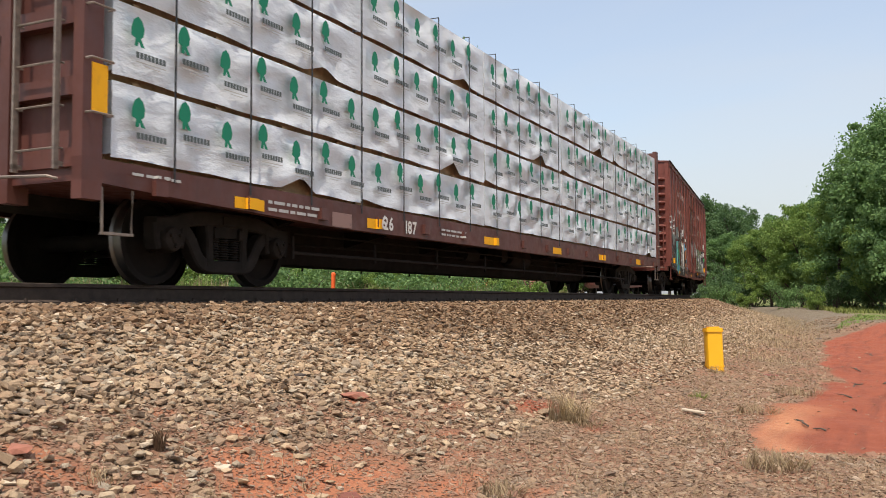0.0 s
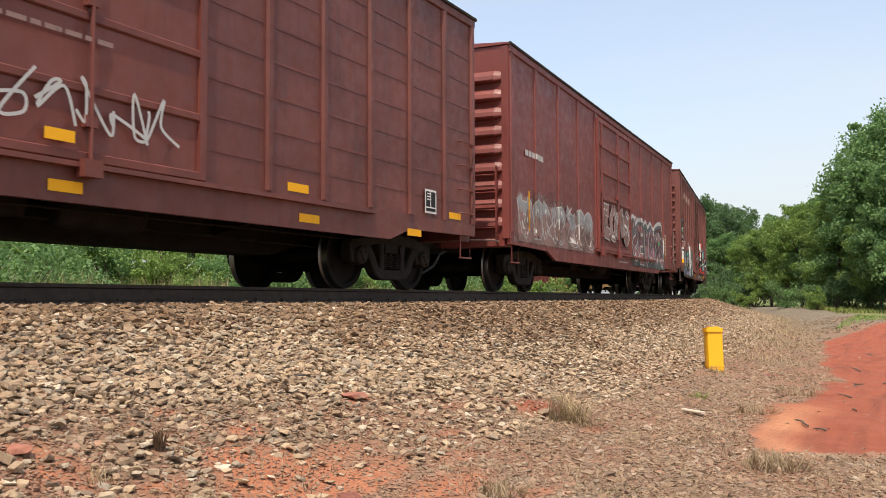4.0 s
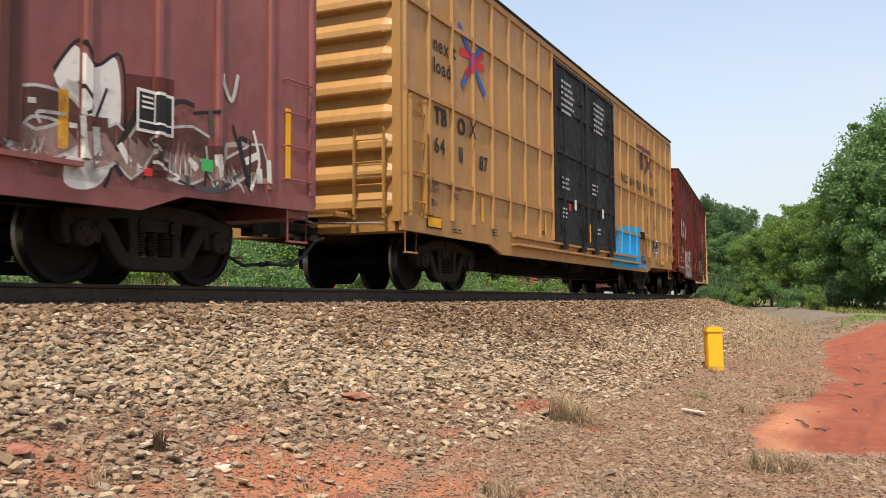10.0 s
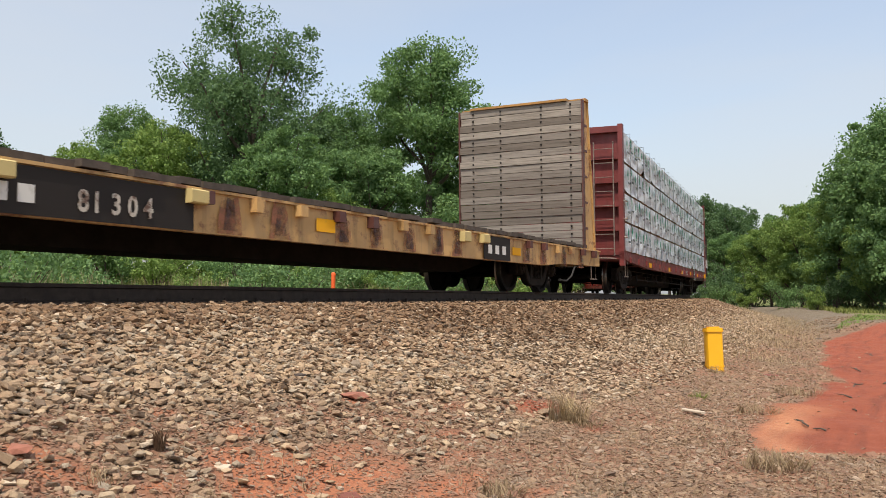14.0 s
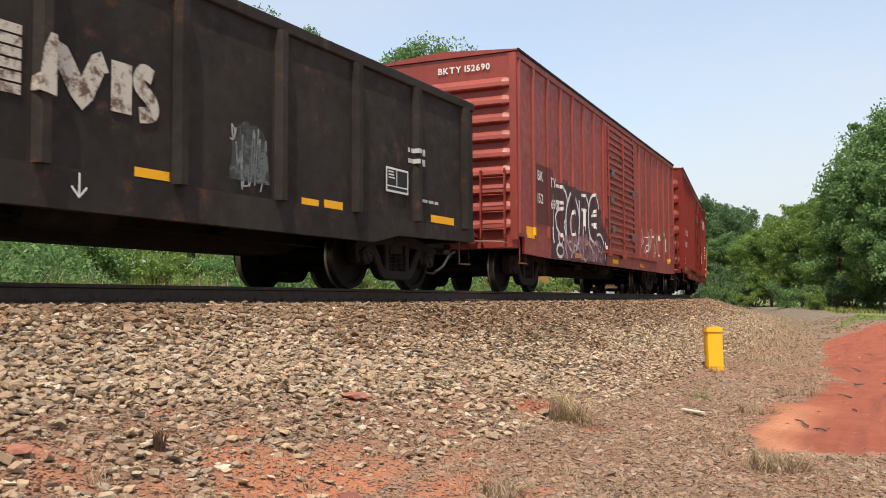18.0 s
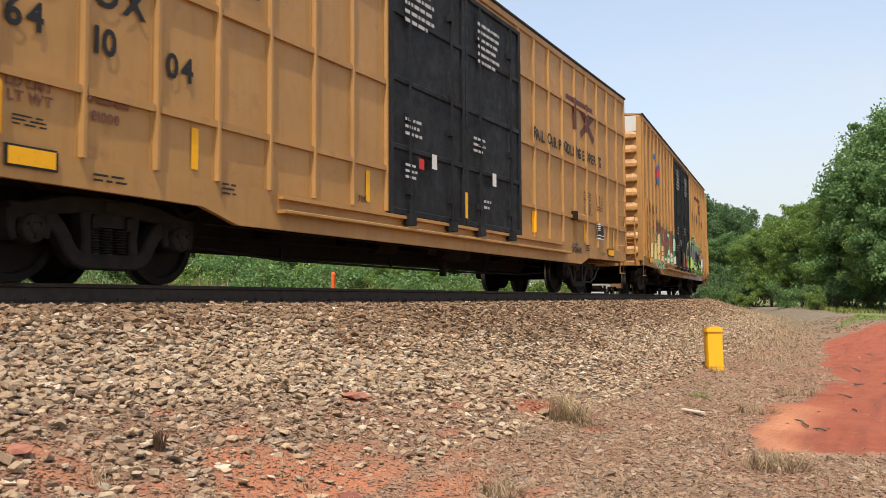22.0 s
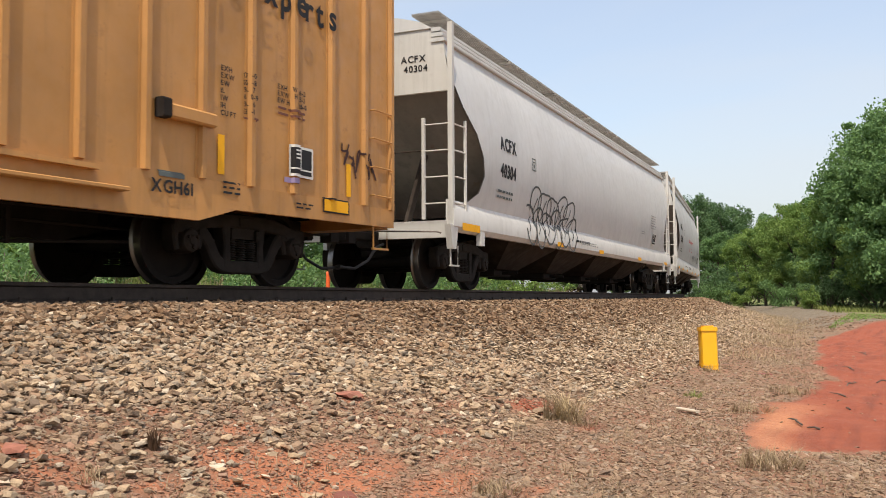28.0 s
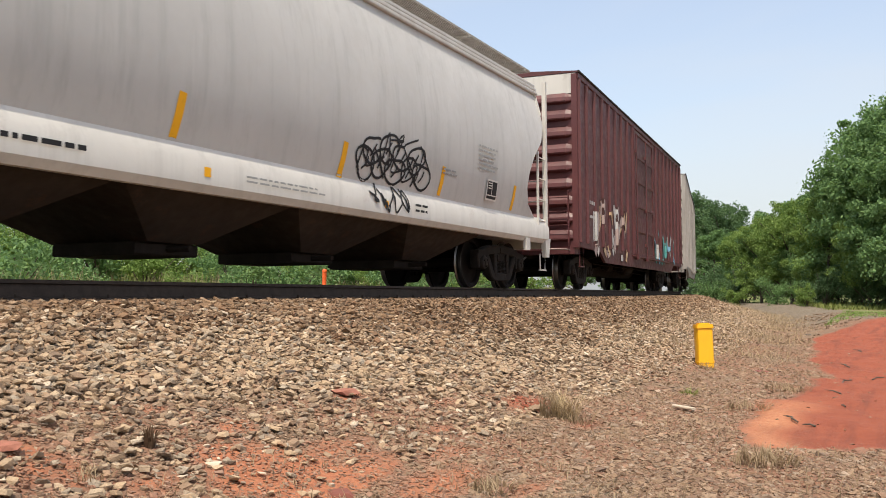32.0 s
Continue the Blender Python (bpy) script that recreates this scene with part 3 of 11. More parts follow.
BONES = [[[(0.15, 0), (0.15, 1)], [(0.2, 0.5), (0.85, 1)], [(0.25, 0.55), (0.9, 0)]],
         [[(0.8, 0.85), (0.5, 1), (0.15, 0.8), (0.45, 0.52), (0.85, 0.3), (0.5, 0), (0.12, 0.15)]],
         [[(0.15, 0), (0.18, 1)], [(0.15, 1), (0.85, 0.95)], [(0.15, 0.5), (0.75, 0.52)], [(0.15, 0.02), (0.9, 0)]],
         [[(0.05, 0), (0.45, 1), (0.9, 0)], [(0.25, 0.35), (0.7, 0.35)]],
         [[(0.15, 0), (0.15, 1), (0.8, 0.8), (0.2, 0.5), (0.9, 0)]],
         [[(0.5, 1), (0.12, 0.6), (0.3, 0.05), (0.75, 0.05), (0.9, 0.6), (0.5, 1)]],
         [[(0.1, 1), (0.25, 0.1), (0.5, 0.6), (0.75, 0.05), (0.95, 1)]],
         [[(0.1, 0), (0.12, 1), (0.85, 0.05), (0.9, 1)]]]


def graffiti(side, u0, u1, z0, z1, fills, line, seed, letters_n=5, accents=(), halo=None, line_w=0.05, label="", cloud=None, jag=0.5, loose=0.11, grime=True):
    """Sprayed lettering: a cloud of paint, then overlapping letter-like forms with edges, bands of colour and inner strokes."""
    rng = random.Random(seed)
    inks = list(dict.fromkeys(list(fills) + [line] + list(accents) + ([halo] if halo else []) + ([] if not cloud else [cloud] if isinstance(cloud, str) else list(cloud))))
    num = {c: i for i, c in enumerate(inks)}
    g = Geo()
    w = (u1 - u0) / letters_n
    hgt = z1 - z0
    lift = 0.003
    if cloud:
        for ink, rise in ([(cloud, 1.0)] if isinstance(cloud, str) else [(cloud[0], 1.0), (cloud[1], 0.45)]):
            spray(side, u0 - 0.25, u1 + 0.25, z0 - 0.02, z0 + hgt * rise, ink, seed)
            us = side.cuts(u0, u1, 0.07)
            ph = rng.uniform(0, 9)
            hi = [z0 + hgt * rise * (0.74 + 0.16 * math.sin(2.1 * u + ph) * math.sin(0.9 * u + 2 * ph)) + rng.uniform(-0.05, 0.05) for u in us]
            side.band(g, us, [z0] * len(us), [max(h, z0 + 0.05) for h in hi], num[ink], lift)
            lift += 0.0012
    # letter-like forms: fat bent strokes with a dark edge, leaning into one another, colour shaded in bands from foot to head
    layer = 0.0003
    for i in range(letters_n):
        bones = rng.choice(BONES)
        flip, over, shear = rng.random() < 0.5, rng.random() < 0.5, rng.uniform(-0.22, 0.22)
        c, wide = u0 + w * i - 0.08 * w, w * 1.16
        base, top = z0 + hgt * rng.uniform(0.02, 0.10), z1 - hgt * rng.uniform(0.02, 0.16)
        fat = min(0.36, max(0.09, w * rng.uniform(0.28, 0.38)))
        lines = []
        for bone in bones:
            pts = []
            for x, z in bone:
                x, z = (1 - x if flip else x) + rng.uniform(-loose, loose), min(1.0, max(0.0, (1 - z if over else z) + rng.uniform(-loose, loose) * 0.8))
                pts.append((c + wide * (0.1 + 0.8 * x) + shear * (z - 0.5) * wide, base + fat * 0.5 + (top - base - fat) * z))
            lines.append(curve_points(pts, 4) if rng.random() > jag * 0.6 else pts)
        if halo:
            for pts in lines:
                side.stroke(g, pts, fat + 2.8 * line_w, num[halo], lift)
            lift += layer
        for pts in lines:
            side.stroke(g, pts, fat + 1.1 * line_w, num[line], lift)
        lift += layer
        for pts in lines:
            mark = len(g.k)
            side.stroke(g, pts, fat, 0, lift)
            start = rng.uniform(-0.12, 0.12)
            for f in range(mark, len(g.k)):
                z = sum(g.v[j][2] for j in g.f[f]) / len(g.f[f])
                band = int(len(fills) * min(0.999, max(0.0, (z - z0) / hgt + start)))
                g.k[f] = num[fills[band]]
        lift += layer
        for _ in range(3):
            pts = rng.choice(lines)
            j = rng.randrange(len(pts) - 1) if len(pts) > 1 else 0
            (p, q), (p2, q2) = pts[j], pts[min(j + 1, len(pts) - 1)]
            f = rng.uniform(0.3, 1.0)
            side.stroke(g, [(p, q), (p + (p2 - p) * f, q + (q2 - q) * f + 0.01)], fat * rng.uniform(0.15, 0.4), num[rng.choice(list(accents) or [line])], lift)
        lift += layer
    for _ in range(letters_n):
        x, z = rng.uniform(u0, u1), rng.uniform(z0, z1 - 0.1)
        side.stroke(g, curve_points([(x, z), (x + rng.uniform(-0.15, 0.15), z + 0.12 * rng.random()), (x + rng.uniform(-0.25, 0.25), min(z1, z + rng.uniform(0.1, 0.3)))], 5), line_w * 0.6, num[rng.choice([line] + list(accents))], lift)
    if grime:
        spray(side, u0 - 0.1, u1 + 0.1, z0 - 0.05, z1 + 0.1, "grime", seed + 1, lift + 0.003)
    ob = part("graffiti", g, [INK[c] for c in inks], side.car, label or "sprayed graffiti lettering", angle=0)
    ob["kind"] = "stuff"
    return ob


class Mural:
    """A sprayed piece laid on a car's side, coat over coat."""

    def __init__(self, side, lift=0.004):
        self.side, self.geo, self.inks, self.lift = side, Geo(), [], lift

    def coat(self, ink):
        if ink not in self.inks:
            self.inks.append(ink)
        self.lift += 0.00035
        return self.inks.index(ink)

    def fill(self, ink, *pts):
        k = self.coat(ink)
        self.side.fill(self.geo, list(pts), k, self.lift)

    def blob(self, ink, *pts):
        """A fill with a rounded outline."""
        self.fill(ink, *curve_points(list(pts) + [pts[0]], 5)[:-1])

    def oval(self, ink, u, z, ru, rz, edge=None, w=0.05):
        ring = [(u + ru * math.cos(i * math.pi / 8), z + rz * math.sin(i * math.pi / 8)) for i in range(16)]
        self.fill(ink, *ring)
        if edge:
            self.line(edge, w, *(ring + ring[:1]), bend=False)

    def line(self, ink, width, *pts, edge=None, w=0.05, bend=True):
        """A brushed line, rounded at its points unless bend is off; edge adds an outline of width w."""
        pts = curve_points(list(pts), 5) if bend and len(pts) > 2 else list(pts)
        if edge:
            self.side.stroke(self.geo, pts, width + 2 * w, self.coat(edge), self.lift)
        self.side.stroke(self.geo, pts, width, self.coat(ink), self.lift)

    def shards(self, seed, u0, u1, z0, z1, n, inks, edge, wide=(0.08, 0.22), w=0.03, reach=0.6):
        """Bent strokes thrown across one another, each with an edge."""
        rng = random.Random(seed)
        for i in range(n):
            u, z = u0 + (u1 - u0) * (i + rng.random()) / n, rng.uniform(z0, z1)
            pts = [(u, z)]
            for _ in range(rng.choice((1, 2, 2))):
                u, z = u + rng.uniform(-0.5, 0.5) * reach, z + rng.uniform(-1, 1) * reach
                pts.append((min(max(u, u0), u1), min(max(z, z0), z1)))
            self.line(rng.choice(inks), rng.uniform(*wide), *pts, edge=edge, w=w, bend=rng.random() < 0.4)

    def done(self, label):
        ob = part("graffiti", self.geo, [INK[c] for c in self.inks], self.side.car, label, angle=0)
        ob["kind"] = "stuff"


def tag(side, u0, u1, z0, z1, ink, seed, n=6, width=0.03):
    """A quick one-line tag of loops."""
    rng = random.Random(seed)
    g = Geo()
    w = (u1 - u0) / n
    for i in range(n):
        c = u0 + w * (i + 0.5)
        pts = [(c + rng.uniform(-0.55, 0.55) * w, rng.uniform(z0, z1)) for _ in range(4)]
        pts = [(c - w * 0.5, rng.uniform(z0, z1))] + pts + [(c + w * 0.5, rng.uniform(z0, z1))]
        side.stroke(g, curve_points(pts, 6), width, 0, 0.011)
    ob = part("graffiti_tag", g, INK[ink], side.car, "thin sprayed tag", angle=0)
    ob["kind"] = "stuff"
    return ob


def bubbles(side, u0, u1, z0, z1, ink, seed, n=6, width=0.035):
    """Outlined bubble letters in one colour, two rows that overlap."""
    rng = random.Random(seed)
    g = Geo()
    w = (u1 - u0) / n
    hgt = z1 - z0
    for row in range(2):
        for i in range(n if row == 0 else n - 1):
            c = u0 + w * (i + 0.5 + 0.45 * row)
            m = z0 + hgt * (0.32 if row == 0 else 0.66) + rng.uniform(-0.05, 0.05)
            ph = rng.uniform(0, 6.3)
            pts = []
            stop = 24 if rng.random() < 0.5 else 19
            for j in range(stop + 1):
                a = 2 * math.pi * j / 24 + ph
                r = 1 + 0.16 * math.sin(2 * a + ph) + 0.08 * math.sin(3 * a)
                pts.append((c + w * 0.62 * r * math.cos(a), m + hgt * 0.33 * r * math.sin(a)))
            side.stroke(g, pts, width, 0, 0.008)
            side.stroke(g, curve_points([(c - 0.2 * w, m - 0.15 * hgt), (c + rng.uniform(-0.1, 0.1) * w, m), (c + 0.15 * w, m + 0.15 * hgt)], 6), width * 0.8, 0, 0.009)
    ob = part("graffiti_tag", g, INK[ink], side.car, "outlined bubble-letter tag", angle=0)
    ob["kind"] = "stuff"
    return ob

# ---- running gear ----
WHEEL_R, AXLES = 0.457, 0.889
FLIP = Matrix.Rotation(math.pi, 4, "Z")
SPINNING = {-1: [], 1: []}


def wheelset_mesh():
    g = Geo()
    for sgn in (-1, 1):
        # tread, flange on the inner side, dished plate and hub
        prof = [(0.085, 0.10), (0.125, 0.10), (0.135, 0.045), (0.20, 0.020), (0.37, 0.010), (0.385, 0.065), (0.452, 0.068), (WHEEL_R, 0.055),
                (0.459, -0.030), (0.487, -0.050), (0.487, -0.066), (0.385, -0.066), (0.37, -0.015), (0.20, -0.020), (0.135, -0.055), (0.085, -0.060)]
        prof = [(r, sgn * s) for r, s in prof]
        ks = [0] * 15
        ks[6] = ks[7] = 1
        ks[8] = 1
        g.lathe(prof if sgn < 0 else prof, (0, sgn * 0.775, 0), "y", 32, ks=ks)
    g.lathe([(0.02, -1.02), (0.075, -1.02), (0.075, -0.86), (0.085, -0.8), (0.085, 0.8), (0.075, 0.86), (0.075, 1.02), (0.02, 1.02)], (0, 0, 0), "y", 14)
    return g.mesh("wheelset", [M["wheel"], M["tread"]], 40)


def cast_bar(g, path, width, y0, y1, c=0.018):
    """A cast bar of chamfered section along (x, z) points; width may change from point to point."""
    n, m = len(g.v), len(path)
    widths = width if isinstance(width, (list, tuple)) else [width] * m
    for i, (x, z) in enumerate(path):
        (xa, za), (xb, zb) = path[max(i - 1, 0)], path[min(i + 1, m - 1)]
        d = math.hypot(xb - xa, zb - za) or 1.0
        nx, nz, hw = -(zb - za) / d, (xb - xa) / d, widths[i] / 2
        for a, y in ((-hw, y0 + c), (-hw + c, y0), (hw - c, y0), (hw, y0 + c), (hw, y1 - c), (hw - c, y1), (-hw + c, y1), (-hw, y1 - c)):
            g.v.append((x + nx * a, y, z + nz * a))
    for i in range(m - 1):
        for j in range(8):
            a, b = n + i * 8 + j, n + i * 8 + (j + 1) % 8
            g.face(a, b, b + 8, a + 8)
    g.face(*(n + j for j in reversed(range(8))))
    g.face(*(n + (m - 1) * 8 + j for j in range(8)))


def side_frame_mesh():
    """One cast side frame: a thick arched top member, a bellied lower member, columns, and jaws over the bearings."""
    g = Geo()
    y0, y1 = -0.085, 0.085
    cast_bar(g, curve_points([(-1.10, 0.60), (-0.86, 0.62), (-0.52, 0.70), (0.0, 0.72), (0.52, 0.70), (0.86, 0.62), (1.10, 0.60)], 4), 0.16, y0, y1)
    cast_bar(g, curve_points([(-0.74, 0.62), (-0.58, 0.48), (-0.44, 0.27), (-0.30, 0.205), (0.0, 0.20), (0.30, 0.205), (0.44, 0.27), (0.58, 0.48), (0.74, 0.62)], 4), 0.15, y0 * 0.9, y1 * 0.9)
    for s in (-1, 1):
        cast_bar(g, [(s * 0.285, 0.20), (s * 0.285, 0.45), (s * 0.30, 0.70)], [0.13, 0.10, 0.15], y0 * 0.95, y1 * 0.95)
        cast_bar(g, curve_points([(s * 1.085, 0.62), (s * 1.075, 0.46), (s * 1.05, 0.36)], 3), [0.09, 0.09, 0.09, 0.08, 0.08, 0.075, 0.07], y0, y1)
        cast_bar(g, curve_points([(s * 0.70, 0.62), (s * 0.715, 0.48), (s * 0.735, 0.38)], 3), [0.10, 0.09, 0.09, 0.08, 0.08, 0.075, 0.07], y0, y1)
        # adapter block over the bearing
        g.box((s * AXLES - 0.15, y0 * 0.9, 0.545), (s * AXLES + 0.15, y1 * 0.9, 0.60))
        # friction wedge cover and a cast lug on the belly
        g.box((s * 0.21 - 0.035, y0 - 0.012, 0.50), (s * 0.21 + 0.035, y0 + 0.03, 0.62), c=0.01)
    g.box((-0.10, y0 - 0.010, 0.655), (0.10, y0 + 0.02, 0.765), c=0.01)
    return g.mesh("side_frame", M["truck"], 30)


def spring_mesh():
    """A nest of coil springs beneath the bolster's end."""
    g = Geo()
    for x in (-0.165, 0.0, 0.165):
        prof = []
        for i in range(9):
            z = 0.28 + i * 0.026
            prof += [(0.052, z), (0.072, z + 0.008), (0.072, z + 0.016), (0.052, z + 0.024)]
        g.lathe(prof, (x, 0, 0), "z", 10)
    return g.mesh("spring_nest", M["truck"], 50)


def bolster_mesh():
    g = Geo()
    g.prism([(-0.20, 0.52), (0.20, 0.52), (0.20, 0.60), (0.16, 0.70), (-0.16, 0.70), (-0.20, 0.60)], -1.06, 1.06, "y")
    g.lathe([(0.02, 0.70), (0.2, 0.70), (0.2, 0.79), (0.02, 0.79)], (0, 0, 0), "z", 16)
    for s in (-1, 1):
        # brake beams and hangers between the wheels
        g.tube([(s * 0.36, -0.85, 0.36), (s * 0.36, 0.85, 0.36)], 0.035, 6)
        for y in (-0.75, 0.75):
            g.prism([(s * 0.40 - 0.04, 0.30), (s * 0.40 + 0.04, 0.30), (s * 0.43 + 0.04, 0.52), (s * 0.43 - 0.04, 0.52)], y - 0.05, y + 0.05, "y")
    return g.mesh("truck", M["truck"], 30)


def bearing_mesh():
    g = Geo()
    g.lathe([(0.0, 1.150), (0.045, 1.150), (0.055, 1.135), (0.095, 1.132), (0.118, 1.120), (0.128, 1.10), (0.135, 1.06), (0.135, 0.93), (0.09, 0.92)], (0, 0, 0), "y", 18)
    for i in range(3):
        a = 0.5 + i * 2.094
        g.lathe([(0.0, 1.160), (0.020, 1.158), (0.020, 1.13)], (0.072 * math.cos(a), 0, 0.072 * math.sin(a)), "y", 6)
    return g.mesh("roller_bearing", M["bearing"], 35)


WHEELSET, SIDE_FRAME, SPRING, BOLSTER, BEARING = wheelset_mesh(), side_frame_mesh(), spring_mesh(), bolster_mesh(), bearing_mesh()


def truck(car, x):
    """A two-axle truck under the car at x: bolster, side frames, springs, bearings and turning wheelsets."""
    b = hang("truck", BOLSTER, car, at(x, 0, 0), "greasy dark cast-steel truck")
    for s in (-1, 1):
        hang("side_frame", SIDE_FRAME, b, at(0, s * 1.0, 0))
        hang("spring_nest", SPRING, b, at(0, s * 1.0, 0))
        for turn in (Matrix(), FLIP):
            hang("roller_bearing", BEARING, b, at(s * AXLES, 0, WHEEL_R) @ turn)
        w = hang("wheelset", WHEELSET, b, at(s * AXLES, 0, WHEEL_R), "dark steel wheels with polished treads")
        SPINNING[s].append(w)


def coupler_mesh():
    """A knuckle coupler on its shank, with the draft gear's striker."""
    g = Geo()
    g.box((-0.02, -0.2, 0.68), (0.10, 0.2, 1.02), c=0.03)
    g.box((-0.62, -0.075, 0.78), (0.0, 0.075, 0.92), c=0.02)
    g.prism([(-0.98, -0.04), (-0.90, -0.17), (-0.72, -0.19), (-0.60, -0.09), (-0.60, 0.10), (-0.74, 0.15), (-0.82, 0.07), (-0.86, 0.02)], 0.70, 1.0, "z")
    g.prism([(-0.99, 0.03), (-0.93, -0.01), (-0.86, 0.02), (-0.82, 0.07), (-0.90, 0.15), (-0.97, 0.12)], 0.74, 0.97, "z")
    return g.mesh("coupler", M["truck"], 30)


def uncoupling_mesh():
    """Uncoupling lever across the end, and the brake hose that hangs beside the coupler."""
    g = Geo()
    g.tube([(-0.10, -1.35, 0.86), (-0.16, -1.3, 0.88), (-0.2, -0.25, 0.92), (-0.72, -0.10, 1.04)], 0.014, 6)
    return g.mesh("uncoupling_lever", M["iron"], 30)


def hose_mesh():
    g = Geo()
    g.tube([(0.0, -0.28, 0.72), (-0.22, -0.28, 0.66), (-0.48, -0.26, 0.44), (-0.78, -0.2, 0.31), (-1.08, -0.1, 0.33)], 0.024, 7)
    g.lathe([(0.01, -1.10), (0.034, -1.10), (0.034, -1.0), (0.01, -1.0)], (0, -0.1, 0.33), "x", 8)
    return g.mesh("air_hose", M["hose"], 40)


COUPLER, LEVER, HOSE = coupler_mesh(), uncoupling_mesh(), hose_mesh()


def end_gear(car, half):
    for m in (at(-half, 0, 0), at(half, 0, 0) @ FLIP):
        hang("coupler", COUPLER, car, m, "worn steel knuckle coupler")
        hang("uncoupling_lever", LEVER, car, m)
        hang("air_hose", HOSE, car, m, "black rubber air hose")


LADDERS = {}


def ladder(car, mat_name, m, width=0.42, z0=1.0, z1=2.6, rungs=4, stiles=True):
    """A ladder or a run of grab irons against a wall in the x-z plane, standing off towards -y."""
    if not stiles:
        key = (mat_name, width)
        if key not in LADDERS:
            LADDERS[key] = Geo().tube([(-width / 2, 0, 0), (-width / 2, -0.07, 0), (width / 2, -0.07, 0), (width / 2, 0, 0)], 0.011, 5).mesh("grab_iron", M[mat_name], 30)
        for i in range(rungs):
            hang("grab_iron", LADDERS[key], car, m @ at(0, 0, z0 + (z1 - z0) * (i + 0.5) / rungs))
        return None
    key = (mat_name, width, z0, z1, rungs, stiles)
    if key not in LADDERS:
        g = Geo()
        w = width / 2
        for i in range(rungs):
            z = z0 + (z1 - z0) * (i + 0.5) / rungs
            g.tube([(-w, 0, z), (-w, -0.07, z), (w, -0.07, z), (w, 0, z)], 0.011, 5)
        if stiles:
            for s in (-1, 1):
                g.box((s * w - 0.012, -0.10, z0), (s * w + 0.012, -0.045, z1))
                for z in (z0 + 0.05, z1 - 0.05):
                    g.box((s * w - 0.012, -0.1, z - 0.02), (s * w + 0.012, 0.0, z + 0.02))
        LADDERS[key] = g.mesh("ladder", M[mat_name], 30)
    return hang("ladder", LADDERS[key], car, m)


STIRRUPS = {}


def stirrup(car, mat_name, x, y, z=0.92, drop=0.42, w=0.36):
    key = (mat_name, drop, w)
    if key not in STIRRUPS:
        g = Geo()
        g.tube([(-w / 2, 0, 0), (-w / 2 + 0.01, 0, -drop), (w / 2 - 0.01, 0, -drop), (w / 2, 0, 0)], 0.014, 5)
        g.box((-w / 2 + 0.01, -0.03, -drop - 0.012), (w / 2 - 0.01, 0.03, -drop + 0.012))
        STIRRUPS[key] = g.mesh("sill_step", M[mat_name], 30)
    hang("sill_step", STIRRUPS[key], car, at(x, y, z))


CROSS_BEARER = Geo().prism([(-1.42, 0.90), (-0.25, 0.62), (0.25, 0.62), (1.42, 0.90), (1.42, 0.98), (-1.42, 0.98)], -0.05, 0.05, "x").mesh("cross_bearer", M["under"], 0)


def underframe(car, length, inset, depth=0.30, name="centre_sill", mat="under"):
    """The centre sill, cross-bearers, brake reservoir and rods below the floor."""
    g = Geo()
    h = length / 2
    a = h - inset - 1.3
    g.prism([(-h + 0.1, 0.92), (-h + 0.1, 0.72), (-a - 0.6, 0.70), (-a + 0.5, 0.92 - depth - 0.18), (a - 0.5, 0.92 - depth - 0.18), (a + 0.6, 0.70), (h - 0.1, 0.72), (h - 0.1, 0.92)], -0.25, 0.25, "y")
    part(name, g, M[mat], car, "sooty dark steel underframe")
    for i in range(7):
        hang("cross_bearer", CROSS_BEARER, car, at(-a + 2 * a * i / 6, 0, 0))
    g = Geo()
    g.lathe([(0.0, -0.55), (0.15, -0.53), (0.19, -0.45), (0.19, 0.45), (0.15, 0.53), (0.0, 0.55)], (0.9, -0.75, 0.68), "x", 14)
    part("air_reservoir", g, M["under"], car)
    g = Geo()
    g.lathe([(0.0, -0.3), (0.12, -0.28), (0.12, 0.28), (0.0, 0.3)], (-1.4, -0.7, 0.66), "x", 12)
    part("brake_cylinder", g, M["under"], car)
    part("brake_valve", Geo().box((-0.35, -0.95, 0.58), (-0.05, -0.65, 0.85), c=0.03), M["under"], car)
    g = Geo()
    g.tube([(-a, -0.62, 0.56), (-0.4, -0.75, 0.60), (a, -0.62, 0.56)], 0.016, 5)
    part("brake_rod", g, M["under"], car)
    g = Geo()
    g.tube([(-a, -1.05, 0.66), (a, -1.05, 0.66)], 0.014, 5)
    part("brake_rod", g, M["under"], car)


POSTS = {}


def hat_post(mat_name, w, d, z0, z1, flange=0.03):
    """A pressed hat-section post, bevelled, standing out towards -y from the origin."""
    key = (mat_name, w, d, z0, z1)
    if key not in POSTS:
        g = Geo()
        g.prism([(-w / 2 - flange, 0.0), (-w / 2 - flange, -0.006), (-w / 2, -0.006), (-w / 2 + d * 0.35, -d), (w / 2 - d * 0.35, -d), (w / 2, -0.006), (w / 2 + flange, -0.006), (w / 2 + flange, 0.0)], z0, z1, "z")
        POSTS[key] = g.mesh("side_post", M[mat_name], 25)
    return POSTS[key]


RIBS = {}


